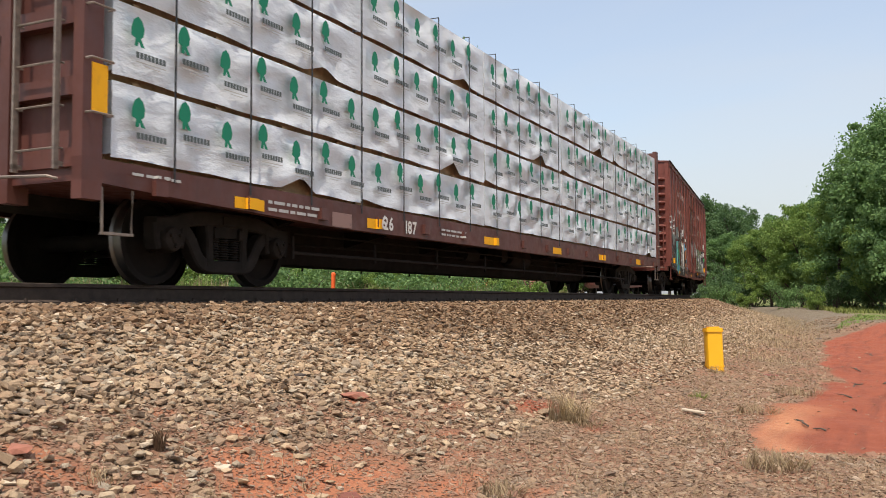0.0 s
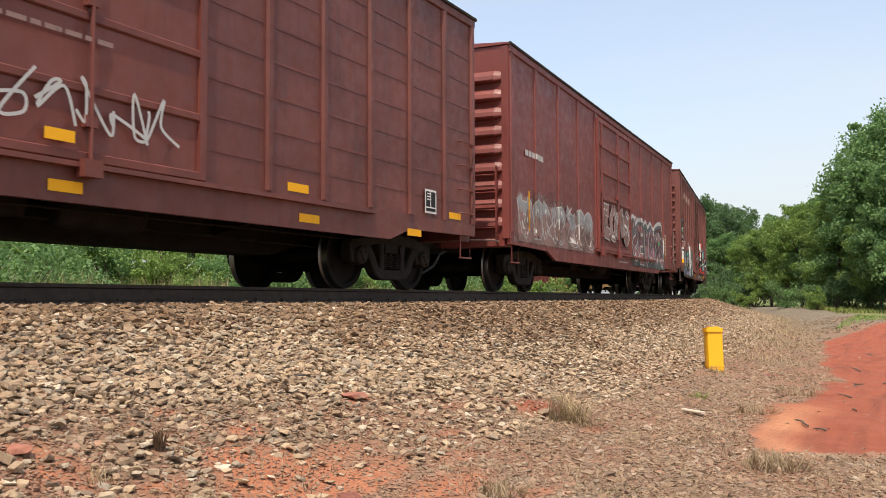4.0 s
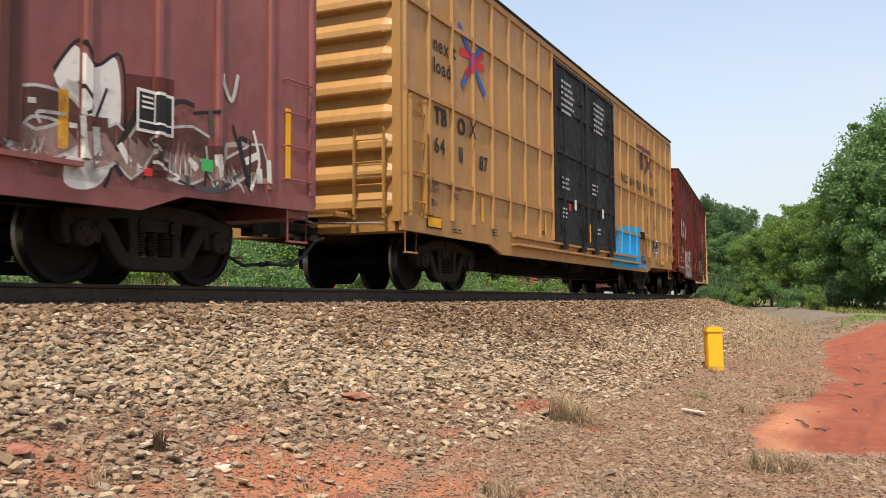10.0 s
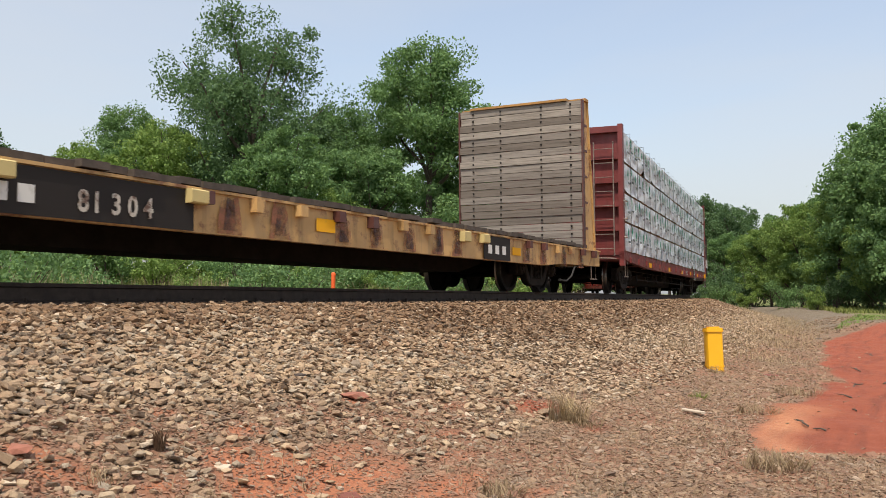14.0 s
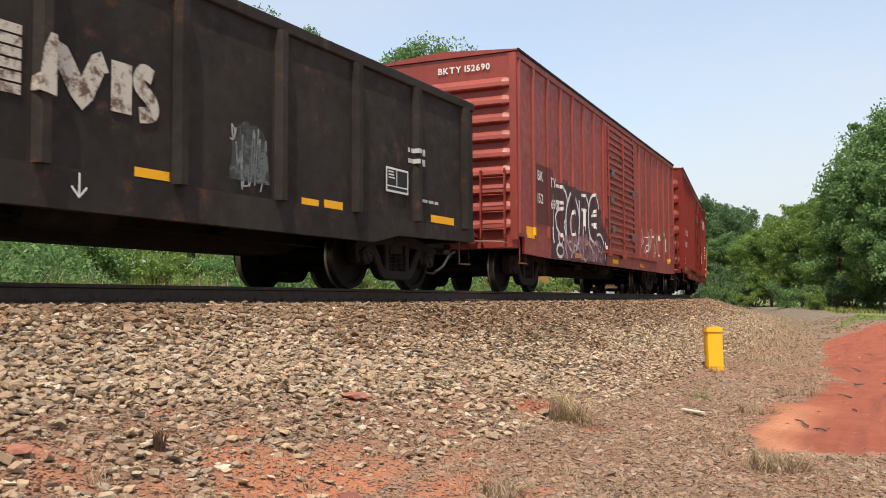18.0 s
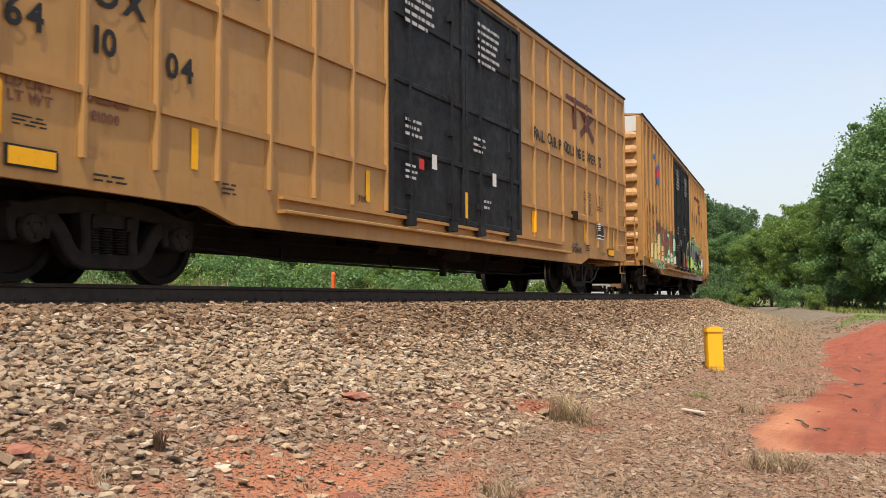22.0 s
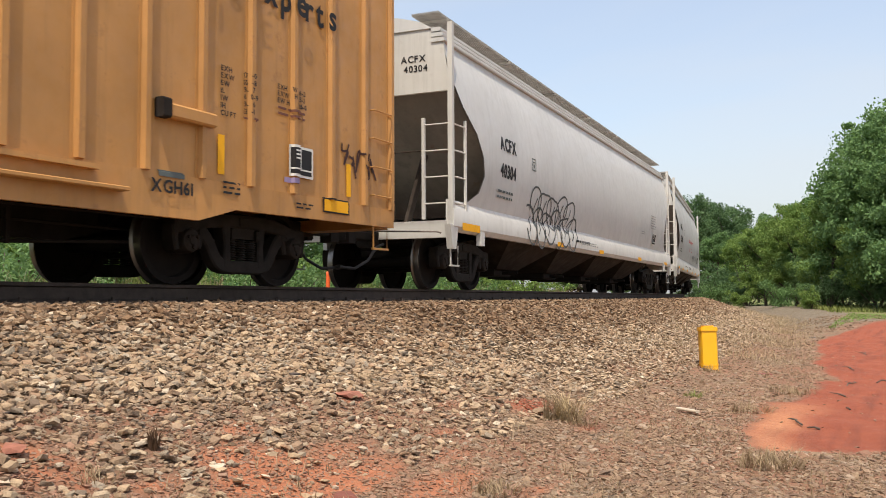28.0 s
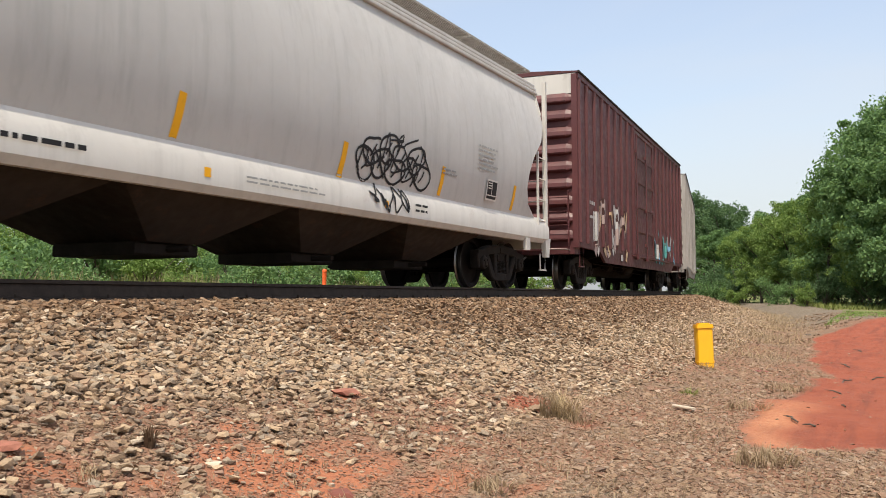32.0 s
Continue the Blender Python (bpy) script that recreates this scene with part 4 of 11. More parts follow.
def end_rib(mat_name, width, h=0.17, d=0.13):
    """A pressed corrugation across a car's end: rounded, with tapered tips."""
    key = (mat_name, width, h, d)
    if key not in RIBS:
        g = Geo()
        secs = []
        for y, f in ((-width / 2, 0.25), (-width / 2 + 0.14, 1.0), (width / 2 - 0.14, 1.0), (width / 2, 0.25)):
            if h > 0.21:
                # broad pressed step: long slope on top, short undercut below
                secs.append([(-d * f * a, y, h * b * (0.6 + 0.4 * f)) for a, b in ((0, -0.5), (0.9, -0.36), (1.0, -0.26), (0.85, 0.06), (0.12, 0.46), (0, 0.5))])
            else:
                secs.append([(-d * f * math.sin(math.pi * i / 8), y, -math.cos(math.pi * i / 8) * h / 2 * (0.5 + 0.5 * f)) for i in range(9)])
        for a, b in zip(secs, secs[1:]):
            g.strip(a, b)
        RIBS[key] = g.mesh("end_rib", M[mat_name], 16 if h > 0.21 else 40)
    return RIBS[key]


def brake_wheel(car, mat_name, x, y, z, sgn=-1):
    g = Geo()
    for i in range(20):
        a, b = 2 * math.pi * i / 20, 2 * math.pi * (i + 1) / 20
        g.tube([(x + sgn * 0.30, y + 0.27 * math.cos(a), z + 0.27 * math.sin(a)), (x + sgn * 0.30, y + 0.27 * math.cos(b), z + 0.27 * math.sin(b))], 0.016, 5)
    for i in range(5):
        a = 2 * math.pi * i / 5
        g.tube([(x + sgn * 0.30, y, z), (x + sgn * 0.30, y + 0.27 * math.cos(a), z + 0.27 * math.sin(a))], 0.012, 5)
    g.box((min(x, x + sgn * 0.26), y - 0.13, z - 0.2), (max(x, x + sgn * 0.26), y + 0.13, z + 0.16))
    g.tube([(x + sgn * 0.1, y, z - 0.2), (x + sgn * 0.1, y, 1.15)], 0.02, 5)
    part("brake_wheel", g, M[mat_name], car, "hand brake wheel and housing")


CARS = []


def start_car(name, s0, s1, inset, label, category):
    length = s1 - s0
    car = tagged(new(name), label, category, "train of freight cars")
    car.empty_display_size = 0.5
    CARS.append((car, (s0 + s1) / 2, length / 2 - inset))
    truck(car, -length / 2 + inset)
    truck(car, length / 2 - inset)
    end_gear(car, length / 2)
    return car, length


# ---- boxcars ----
def boxcar(s0, s1, eave, mat, label, inset=2.0, door=(6.4, 9.6), door_mat=None, door_kind="panel", post=(0.95, 0.10, 0.05), rows=(), width=3.06, ribs=9, end_mat=None,
           roof_mat=None, sill_low=0.66, sill_in=2.1, white_top=False, floor=0.98, steps_mat=None, double=False, far_posts=True, seams=(), end_text="", end_ink="white", placard=None, shift=0.0, end_low=0.94, side_ladder=False, notch=0.0):
    """An outside-post boxcar: walls, posts, corrugated ends, roof, door, sills, ladders and running gear. Returns its near side."""
    # marks and doors are placed from s0; the body itself begins shift metres behind it
    car, L = start_car("boxcar", s0 + shift, s1, inset, label, "railway boxcar")
    h, w = L / 2, width / 2
    end_mat, roof_mat, door_mat, steps_mat = end_mat or mat, roof_mat or mat, door_mat or mat, steps_mat or mat
    pitch, pw, pd = post
    d0, d1 = door[0] - shift, door[1] - shift
    t = 0.06
    for sgn in (-1, 1):
        # wall panels either side of the doorway and above it
        y0, y1 = sorted((sgn * w, sgn * (w - t)))
        for a, b, z0 in ((0.0, d0, floor), (d1, L, floor), (d0, d1, eave - 0.22)):
            part("side_wall" if z0 == floor else "door_header", Geo().box((a - h, y0, z0), (b - h, y1, eave)), M[mat], car)
        # side sill, deep between the trucks
        g = Geo()
        pts = [(-h, end_low), (-h + sill_in, end_low - 0.03), (-h + sill_in + 0.55, sill_low), (h - sill_in - 0.55, sill_low), (h - sill_in, end_low - 0.03), (h, end_low), (h, floor + 0.06), (-h, floor + 0.06)]
        if notch:
            # the sheet stops higher over the corner step
            pts[0:1] = [(-h, 0.99), (-h + notch, 0.99), (-h + notch + 0.03, end_low)]
        ys = sorted((sgn * (w + 0.012), sgn * (w - 0.05)))
        g.prism(pts, ys[0], ys[1], "y")
        part("side_sill", g, M[mat], car)
        # top chord
        g = Geo()
        ys = sorted((sgn * (w + 0.035), sgn * (w - 0.06)))
        g.box((-h, ys[0], eave - 0.10), (h, ys[1], eave + 0.03), c=0.012)
        part("top_chord", g, M[mat], car)
        # door
        g = Geo()
        leaves = [(d0, (d0 + d1) / 2), ((d0 + d1) / 2, d1)] if double else [(d0, d1)]
        for a, b in leaves:
            g = Geo()
            a, b = a - h + 0.012, b - h - 0.012
            z0, z1 = floor + 0.03, eave - 0.20
            ya, yb = sgn * (w - 0.03), sgn * (w + 0.045)
            g.box((a, min(ya, yb), z0), (b, max(ya, yb), z1))
            yo = sgn * (w + 0.045)
            leaf = part("door", g, M[door_mat], car, "black plug door" if door_mat == "blackdoor" else "")
            ribs_of = {}

            def rail(x0, x1, za, zb, dd, what="door_rib"):
                key = (round(x1 - x0, 3), round(zb - za, 3), dd)
                if key not in ribs_of:
                    c_ = 0.012
                    ribs_of[key] = Geo().box((0, min(0, sgn * dd), 0), (x1 - x0, max(0, sgn * dd), zb - za), c=c_).mesh(what, M[door_mat], 25)
                hang(what, ribs_of[key], leaf, at(x0, yo, za))

            rail(a, a + 0.09, z0, z1, 0.035, "door_edge")
            rail(b - 0.09, b, z0, z1, 0.035, "door_edge")
            rail(a + 0.09, b - 0.09, z0, z0 + 0.09, 0.035, "door_edge")
            rail(a + 0.09, b - 0.09, z1 - 0.09, z1, 0.035, "door_edge")
            if door_kind == "corrugated":
                n = 17
                for i in range(n):
                    zc = z0 + 0.15 + (z1 - z0 - 0.3) * (i + 0.5) / n
                    rail(a + 0.09, b - 0.09, zc - 0.035, zc + 0.035, 0.04)
            else:
                n = {"panel": 4, "plug": 3, "flat": 1}[door_kind]
                for i in range(1, n + 1):
                    zc = z0 + (z1 - z0) * i / (n + 1)
                    rail(a + 0.09, b - 0.09, zc - 0.04, zc + 0.04, 0.03)
            # locking bars and their handles
            for f in ((0.22, 0.78) if double else (0.06, 0.55)):
                g = Geo()
                x = a + (b - a) * f
                g.tube([(x, sgn * (w + 0.10), z0 - 0.06), (x, sgn * (w + 0.10), z1 - 0.1)], 0.020, 6)
                for zc in (z0 + 0.35, z0 + 1.4, z1 - 0.6):
                    g.box((x - 0.06, min(yo, yo + sgn * 0.07), zc - 0.05), (x + 0.06, max(yo, yo + sgn * 0.07), zc + 0.05))
                g.box((x - 0.10, min(yo, yo + sgn * 0.10), z0 - 0.13), (x + 0.10, max(yo, yo + sgn * 0.10), z0 + 0.02))
                part("locking_bar", g, M[door_mat], leaf)
        # door track below
        g = Geo()
        a, b = (d0 - h - 2.4, d1 - h + 2.4) if double else (d0 - h - 0.2, min(h - 0.3, d1 - h + 3.2))
        ys = sorted((sgn * w, sgn * (w + 0.09)))
        g.box((a, ys[0], floor - 0.02), (b, ys[1], floor + 0.025))
        part("door_track", g, M[mat], car)
        # posts
        raised = []
        if sgn < 0 or far_posts:
            n1 = max(1, round(d0 / pitch))
            n2 = max(1, round((L - d1) / pitch))
            us = [d0 * i / n1 for i in range(n1 + 1)] + [d1 + (L - d1) * i / n2 for i in range(n2 + 1)]
            for i, u in enumerate(us):
                u = min(max(u, pw / 2 + 0.035), L - pw / 2 - 0.035)
                me = hat_post(mat, pw, pd, floor + 0.06, eave - 0.1)
                hang("side_post", me, car, at(u - h, sgn * w, 0) @ (FLIP if sgn > 0 else Matrix()))
                raised.append((u - pw / 2, u + pw / 2, pd))
            for z in rows:
                for a, b in zip(us, us[1:]):
                    if b - a < pitch * 1.5:
                        g = Geo()
                        deep, tall = (pd * 0.8, 0.035) if len(rows) < 4 else (0.006, 0.014)
                        ys = sorted((sgn * w, sgn * (w + deep)))
                        g.box((a - h + pw / 2, ys[0], z - tall), (b - h - pw / 2, ys[1], z + tall))
                        part("side_rib", g, M[mat], car)
        if sgn < 0:
            raised.append((d0, d1, 0.085))
            near = raised
    # ends
    for sgn in (-1, 1):
        g = Geo()
        xs = sorted((sgn * h, sgn * (h - t)))
        g.box((xs[0], -w + t, floor - 0.05), (xs[1], w - t, eave + 0.02))
        end = part("end_wall", g, M[end_mat], car)
        top = eave - 0.42
        for i in range(ribs):
            z = floor + 0.22 + (top - floor - 0.34) * i / (ribs - 1)
            m = at(sgn * h, 0, z) @ (Matrix() if sgn < 0 else FLIP)
            hang("end_rib", end_rib(end_mat, width - 0.24, min(0.2, (top - floor) / ribs * 0.48) if ribs > 9 else (top - floor) / ribs * 0.70, 0.13 if ribs > 9 else 0.10), end, m)
        if white_top:
            g = Geo()
            xa = sorted((sgn * (h + 0.006), sgn * (h + 0.02)))
            g.box((xa[0], -w + 0.03, top - 0.02), (xa[1], w - 0.03, eave + 0.02))
            part("end_panel", g, M["whitegrey"], car, "white painted upper end panel")
        for s in (-1, 1):
            g = Geo()
            ys = sorted((s * w, s * (w - 0.13)))
            xs = sorted((sgn * (h + 0.035), sgn * (h - 0.05)))
            g.box((xs[0], ys[0], floor - 0.06), (xs[1], ys[1], eave))
            part("corner_post", g, M[end_mat], car)
        # end sill with its platform
        g = Geo()
        xs = sorted((sgn * (h + 0.02), sgn * (h - 0.35)))
        g.box((xs[0], -w + 0.1, 0.78), (xs[1], w - 0.1, floor - 0.051))
        part("end_sill", g, M[mat], car)
        g = Geo()
        xs = sorted((sgn * (h + 0.04), sgn * (h + 0.42)))
        key = ("bar", steps_mat)
        if key not in LADDERS:
            LADDERS[key] = Geo().box((-0.014, -0.75, 1.02), (0.014, 0.75, 1.06)).mesh("platform_bar", M[steps_mat], 0)
        for i in range(6):
            hang("platform_bar", LADDERS[key], car, at(xs[0] + (xs[1] - xs[0]) * i / 5, 0, 0))
        for y in (-0.75, 0.0, 0.75):
            part("platform_bracket", Geo().box((xs[0] - 0.04, y - 0.02, 0.98), (xs[1] + 0.02, y + 0.02, 1.018)), M[steps_mat], car)
    if end_text:
        end_sign(car, end_text, -h - 0.026, 0.02, eave - 0.26, 0.115, INK[end_ink])
    if placard:
        # a board bolted to the leading end near the ladder
        part("placard_board", Geo().box((-h - 0.16, -w + 0.62, 1.55), (-h - 0.135, -w + 1.08, 1.95)), M[placard], car, "blank wooden placard board")
        part("board_bracket", Geo().box((-h - 0.134, -w + 0.80, 1.50), (-h - 0.0, -w + 0.90, 1.62)), M[steps_mat], car)
    # roof with seams
    g = Geo()
    g.prism([(-w - 0.02, eave + 0.031), (w + 0.02, eave + 0.031), (w + 0.02, eave + 0.06), (0, eave + 0.17), (-w - 0.02, eave + 0.06)], -h - 0.03, h + 0.03, "x")
    for i in range(int(L / 1.25)):
        x = -h + 0.6 + i * 1.25
        g.prism([(-w, eave + 0.055), (0, eave + 0.165), (w, eave + 0.055), (w, eave + 0.09), (0, eave + 0.20), (-w, eave + 0.09)], x - 0.03, x + 0.03, "x")
    part("roof", g, M[roof_mat], car)
    # roof overhang lip in black: the eave's shadow line is painted in
    for sgn in (-1, 1):
        ys = sorted((sgn * (w + 0.022), sgn * (w + 0.062)))
        part("eave_lip", Geo().box((-h - 0.03, ys[0], eave + 0.022), (h + 0.03, ys[1], eave + 0.072), c=0.008), M["black"], car, "dark lip along the eave, shadow line put into its colour")
    underframe(car, L, inset)
    # ladders at the leading corner by the near side, and at the other diagonal corner
    if side_ladder:
        ladder(car, steps_mat, at(-h + 0.36, -w, 0), 0.46, 1.0, 2.7, 4)
    ladder(car, steps_mat, at(h - 0.36, -w, 0), 0.44, 1.0, 2.5, 4, False)
    turn = Matrix.Rotation(-math.pi / 2, 4, "Z")
    ladder(car, steps_mat, at(-h - 0.10, -w + 0.42, 0) @ turn, 0.46, 0.95, 2.2, 4)
    ladder(car, steps_mat, at(h + 0.10, -w + 0.42, 0) @ turn.inverted(), 0.44, 0.95, 2.2, 4)
    for x in (-h + 0.3, h - 0.3):
        for y in (-w + 0.02, w - 0.02):
            stirrup(car, steps_mat, x, y)
    brake_wheel(car, steps_mat, -h - 0.1, 0.35, 1.75)
    side = Side(car, L, width, [(a + shift, b + shift, d) for a, b, d in near])
    side.half += shift
    side.shift = shift
    return side


def yellow_marks(side, spots, name="reflector_strip"):
    """Yellow reflective strips: (u, z, width, height)."""
    for u, z, wd, ht in spots:
        g = Geo()
        side.rect(g, u, u + wd, z, z + ht, 0, 0.006)
        part(name, g, INK["amber"], side.car, "yellow reflective strip", angle=0)


def sign(side, ink, *words, name="lettering"):
    """Painted lettering: (text, u, z, height[, widen])."""
    for text, u, z, ht, *rest in words:
        g = Geo()
        side.word(g, text, u, z, ht, 0, rest[0] if rest else 1.0, 0.006 if side.lean else 0.019)
        part(name, g, INK[ink], side.car, angle=0)["kind"] = "stuff"


def small_print(side, ink, *blocks):
    g = Geo()
    rng = random.Random(len(blocks) * 7 + 1)
    for u, z, wd, ht, rows in blocks:
        side.bars(g, u, z, wd, ht, rows, 0, rng, 0.024)
    ob = part("small_print", g, INK[ink], side.car, "small stencilled data lettering", angle=0)
    ob["kind"] = "stuff"
    return ob


def patch(side, ink, u0, u1, z0, z1, lift=0.004, name="paint_patch", label=""):
    g = Geo()
    side.rect(g, u0, u1, z0, z1, 0, lift)
    return part(name, g, INK[ink], side.car, label, angle=0)


def box_mark(side, ink, u, z, wd=0.26, ht=0.30):
    """A small stencilled square with a plate letter too small to read."""
    g = Geo()
    for a, b, c, d in ((0, wd, 0, 0.02), (0, wd, ht - 0.02, ht), (0, 0.02, 0.021, ht - 0.021), (wd - 0.02, wd, 0.021, ht - 0.021), (wd * 0.3, wd * 0.7, ht * 0.66, ht * 0.74), (wd * 0.38, wd * 0.62, ht * 0.22, ht * 0.54)):
        side.rect(g, u + a, u + b, z + c, z + d, 0, 0.010)
    part("plate_mark", g, INK[ink], side.car, "small stencilled square mark", angle=0)


def end_print(side, *spots):
    """Rows of small stencilled print on a car's leading end: (y, z, width, rows)."""
    g = Geo()
    rng = random.Random(17)
    x = -(side.half - side.shift) - 0.112
    for y, z, wd, rows in spots:
        for r in range(rows):
            at_y = y
            while at_y < y + wd * rng.uniform(0.7, 1.0):
                bw = rng.uniform(0.05, 0.14)
                g.box((x, at_y, z - 0.055 * r), (x + 0.004, at_y + bw, z - 0.055 * r + 0.034))
                at_y += bw + 0.03
    part("end_print", g, INK["white"], side.car, "small stencilled data lettering", angle=0)["kind"] = "stuff"


def label_box(side, u, z, wd=0.6, ht=0.55):
    """A black inspection panel ruled with white."""
    g = Geo()
    side.rect(g, u, u + wd, z, z + ht, 0, 0.026)
    side.rect(g, u + 0.03, u + wd - 0.03, z + 0.03, z + ht - 0.03, 1, 0.028)
    for f in (0.45,):
        side.rect(g, u + wd * f, u + wd * f + 0.02, z + 0.1, z + ht - 0.03, 0, 0.030)
    side.rect(g, u + 0.03, u + wd - 0.03, z + ht * 0.22, z + ht * 0.27, 0, 0.030)
    side.bars(g, u + 0.06, z + ht * 0.5, wd * 0.3, ht * 0.36, 3, 0, random.Random(3), 0.031)
    wd, ht = wd * 0.85, ht * 0.85
    part("inspection_panel", g, [INK["white"], INK["black"]], side.car, "black and white inspection panel", angle=0)

# ---- lumber cars with a centre beam ----
def crumpled_panel(g, x0, x1, y, z0, z1, rng, sgn=-1, ragged=0.012, k=0):
    """A wrapped bundle's face: a film sheet that sags and billows, with an uneven lower hem."""
    nx, nz = max(8, int((x1 - x0) / 0.085)), 11
    ph = [rng.uniform(0, 6.3) for _ in range(6)]
    hem = [ragged * (0.5 + 0.5 * math.sin(ph[0] + 2.4 * i / nx * (x1 - x0)) + 0.5 * math.sin(ph[1] + 6.1 * i / nx * (x1 - x0))) for i in range(nx + 1)]
    flap_c, flap_w, flap_h = rng.uniform(x0, x1), rng.uniform(0.25, 0.6), rng.choice((0.0, 0.0, 0.05, 0.10, 0.16, 0.24))
    n = len(g.v)
    for j in range(nz + 1):
        f = j / nz
        for i in range(nx + 1):
            x = x0 + (x1 - x0) * i / nx
            lift = flap_h * max(0.0, 1 - abs(x - flap_c) / flap_w)
            lo = z0 + max(0.0, hem[i]) + lift
            z = lo + (z1 - lo) * f
            edge = min(1.0, 7 * min(f, 1 - f)) * min(1.0, 5 * min(i / nx, 1 - i / nx) + 0.15)
            d = noise.noise(Vector((x * 1.9 + ph[2], z * 2.6, ph[3]))) * 0.06 + noise.noise(Vector((x * 5.2 + z * 3.5, z * 4.0 - x * 2.0, ph[4]))) * 0.03
            out = d * edge + lift * 0.35 * (1 - f) ** 2
            g.v.append((x, y + sgn * (out + 0.012), z))
    m = nx + 1
    for j in range(nz):
        for i in range(nx):
            a = n + j * m + i
            q = (a, a + 1, a + m + 1, a + m)
            g.face(*(q if sgn < 0 else q[::-1]), k=k)


BUNDLES = {}
BEARER = Geo().box((0, -0.57, -0.03), (0.09, 0.57, 0.006)).mesh("bearer", M["lumber"], 0)


def bundle_mesh(length, height, seed):
    """A wrapped lumber bundle, 1.25 m deep, its outer face at y = 0 and its base at z = 0."""
    key = (round(length, 2), round(height, 2), seed)
    if key not in BUNDLES:
        rng = random.Random(seed)
        g = Geo()
        g.box((0.02, 0.10, 0.0), (length - 0.02, 1.22, height - 0.05), k=1)
        crumpled_panel(g, 0.0, length, 0.0, 0.015, height - 0.035, rng)
        # wrapped top and ends
        n = len(g.v)
        g.v += [(0, -0.012, height - 0.035), (length, -0.012, height - 0.035), (length, 1.2, height - 0.02), (0, 1.2, height - 0.02)]
        g.face(n, n + 1, n + 2, n + 3)
        for x, flip in ((0.0, False), (length, True)):
            n = len(g.v)
            g.v += [(x, -0.012, 0.05), (x, 1.2, 0.05), (x, 1.2, height - 0.02), (x, -0.012, height - 0.035)]
            g.face(*((n + 3, n + 2, n + 1, n) if flip else (n, n + 1, n + 2, n + 3)))
        BUNDLES[key] = g.mesh("wrapped_package", [M["wrap"], M["lumber"]], 45)
    return BUNDLES[key]


MARKS = {}


def wrap_marks(length, height, seed):
    """Printed marks of the wrap: green tree shapes, each over a dark bar in place of the maker's name."""
    key = (round(length, 2), round(height, 2), seed)
    if key not in MARKS:
        rng = random.Random(seed * 3 + 1)
        g = Geo()
        x = 0.18 + 0.25 * rng.random()
        i = 0
        while x < length - 0.3:
            z = height * 0.50 + (0.03 if i % 2 else -0.05)
            y = -0.075
            n = len(g.v)
            tree = [(-0.035, 0.0), (-0.03, 0.07), (-0.075, 0.09), (-0.07, 0.17), (-0.045, 0.24), (0.0, 0.275), (0.045, 0.24), (0.07, 0.17), (0.06, 0.10), (0.03, 0.075), (0.075, 0.0), (0.03, 0.0), (0.01, 0.045), (0.0, 0.0)]
            g.v += [(x + a * 1.15, y, z + b) for a, b in tree]
            g.face(*range(n, n + len(tree)), k=0)
            for bx, bw, bz, bh in [(0.048 * j, 0.040, -0.105, 0.058) for j in range(8)] + [(0.0, 0.38, -0.145, 0.010), (0.1, 0.2, -0.172, 0.008)]:
                n = len(g.v)
                bx -= 0.02
                bw = min(bw, length - 0.02 - x - bx)
                if bw > 0.01:
                    g.v += [(x + bx, y, z + bz), (x + bx + bw, y, z + bz), (x + bx + bw, y, z + bz + bh), (x + bx, y, z + bz + bh)]
                    g.face(n, n + 1, n + 2, n + 3, k=1 if bh > 0.02 else 2)
            x += 0.60 + 0.04 * rng.random()
            i += 1
        MARKS[key] = g.mesh("printed_marks", [INK["signgreen"], INK["slate"], INK["palegrey"]], 0)
    return MARKS[key]


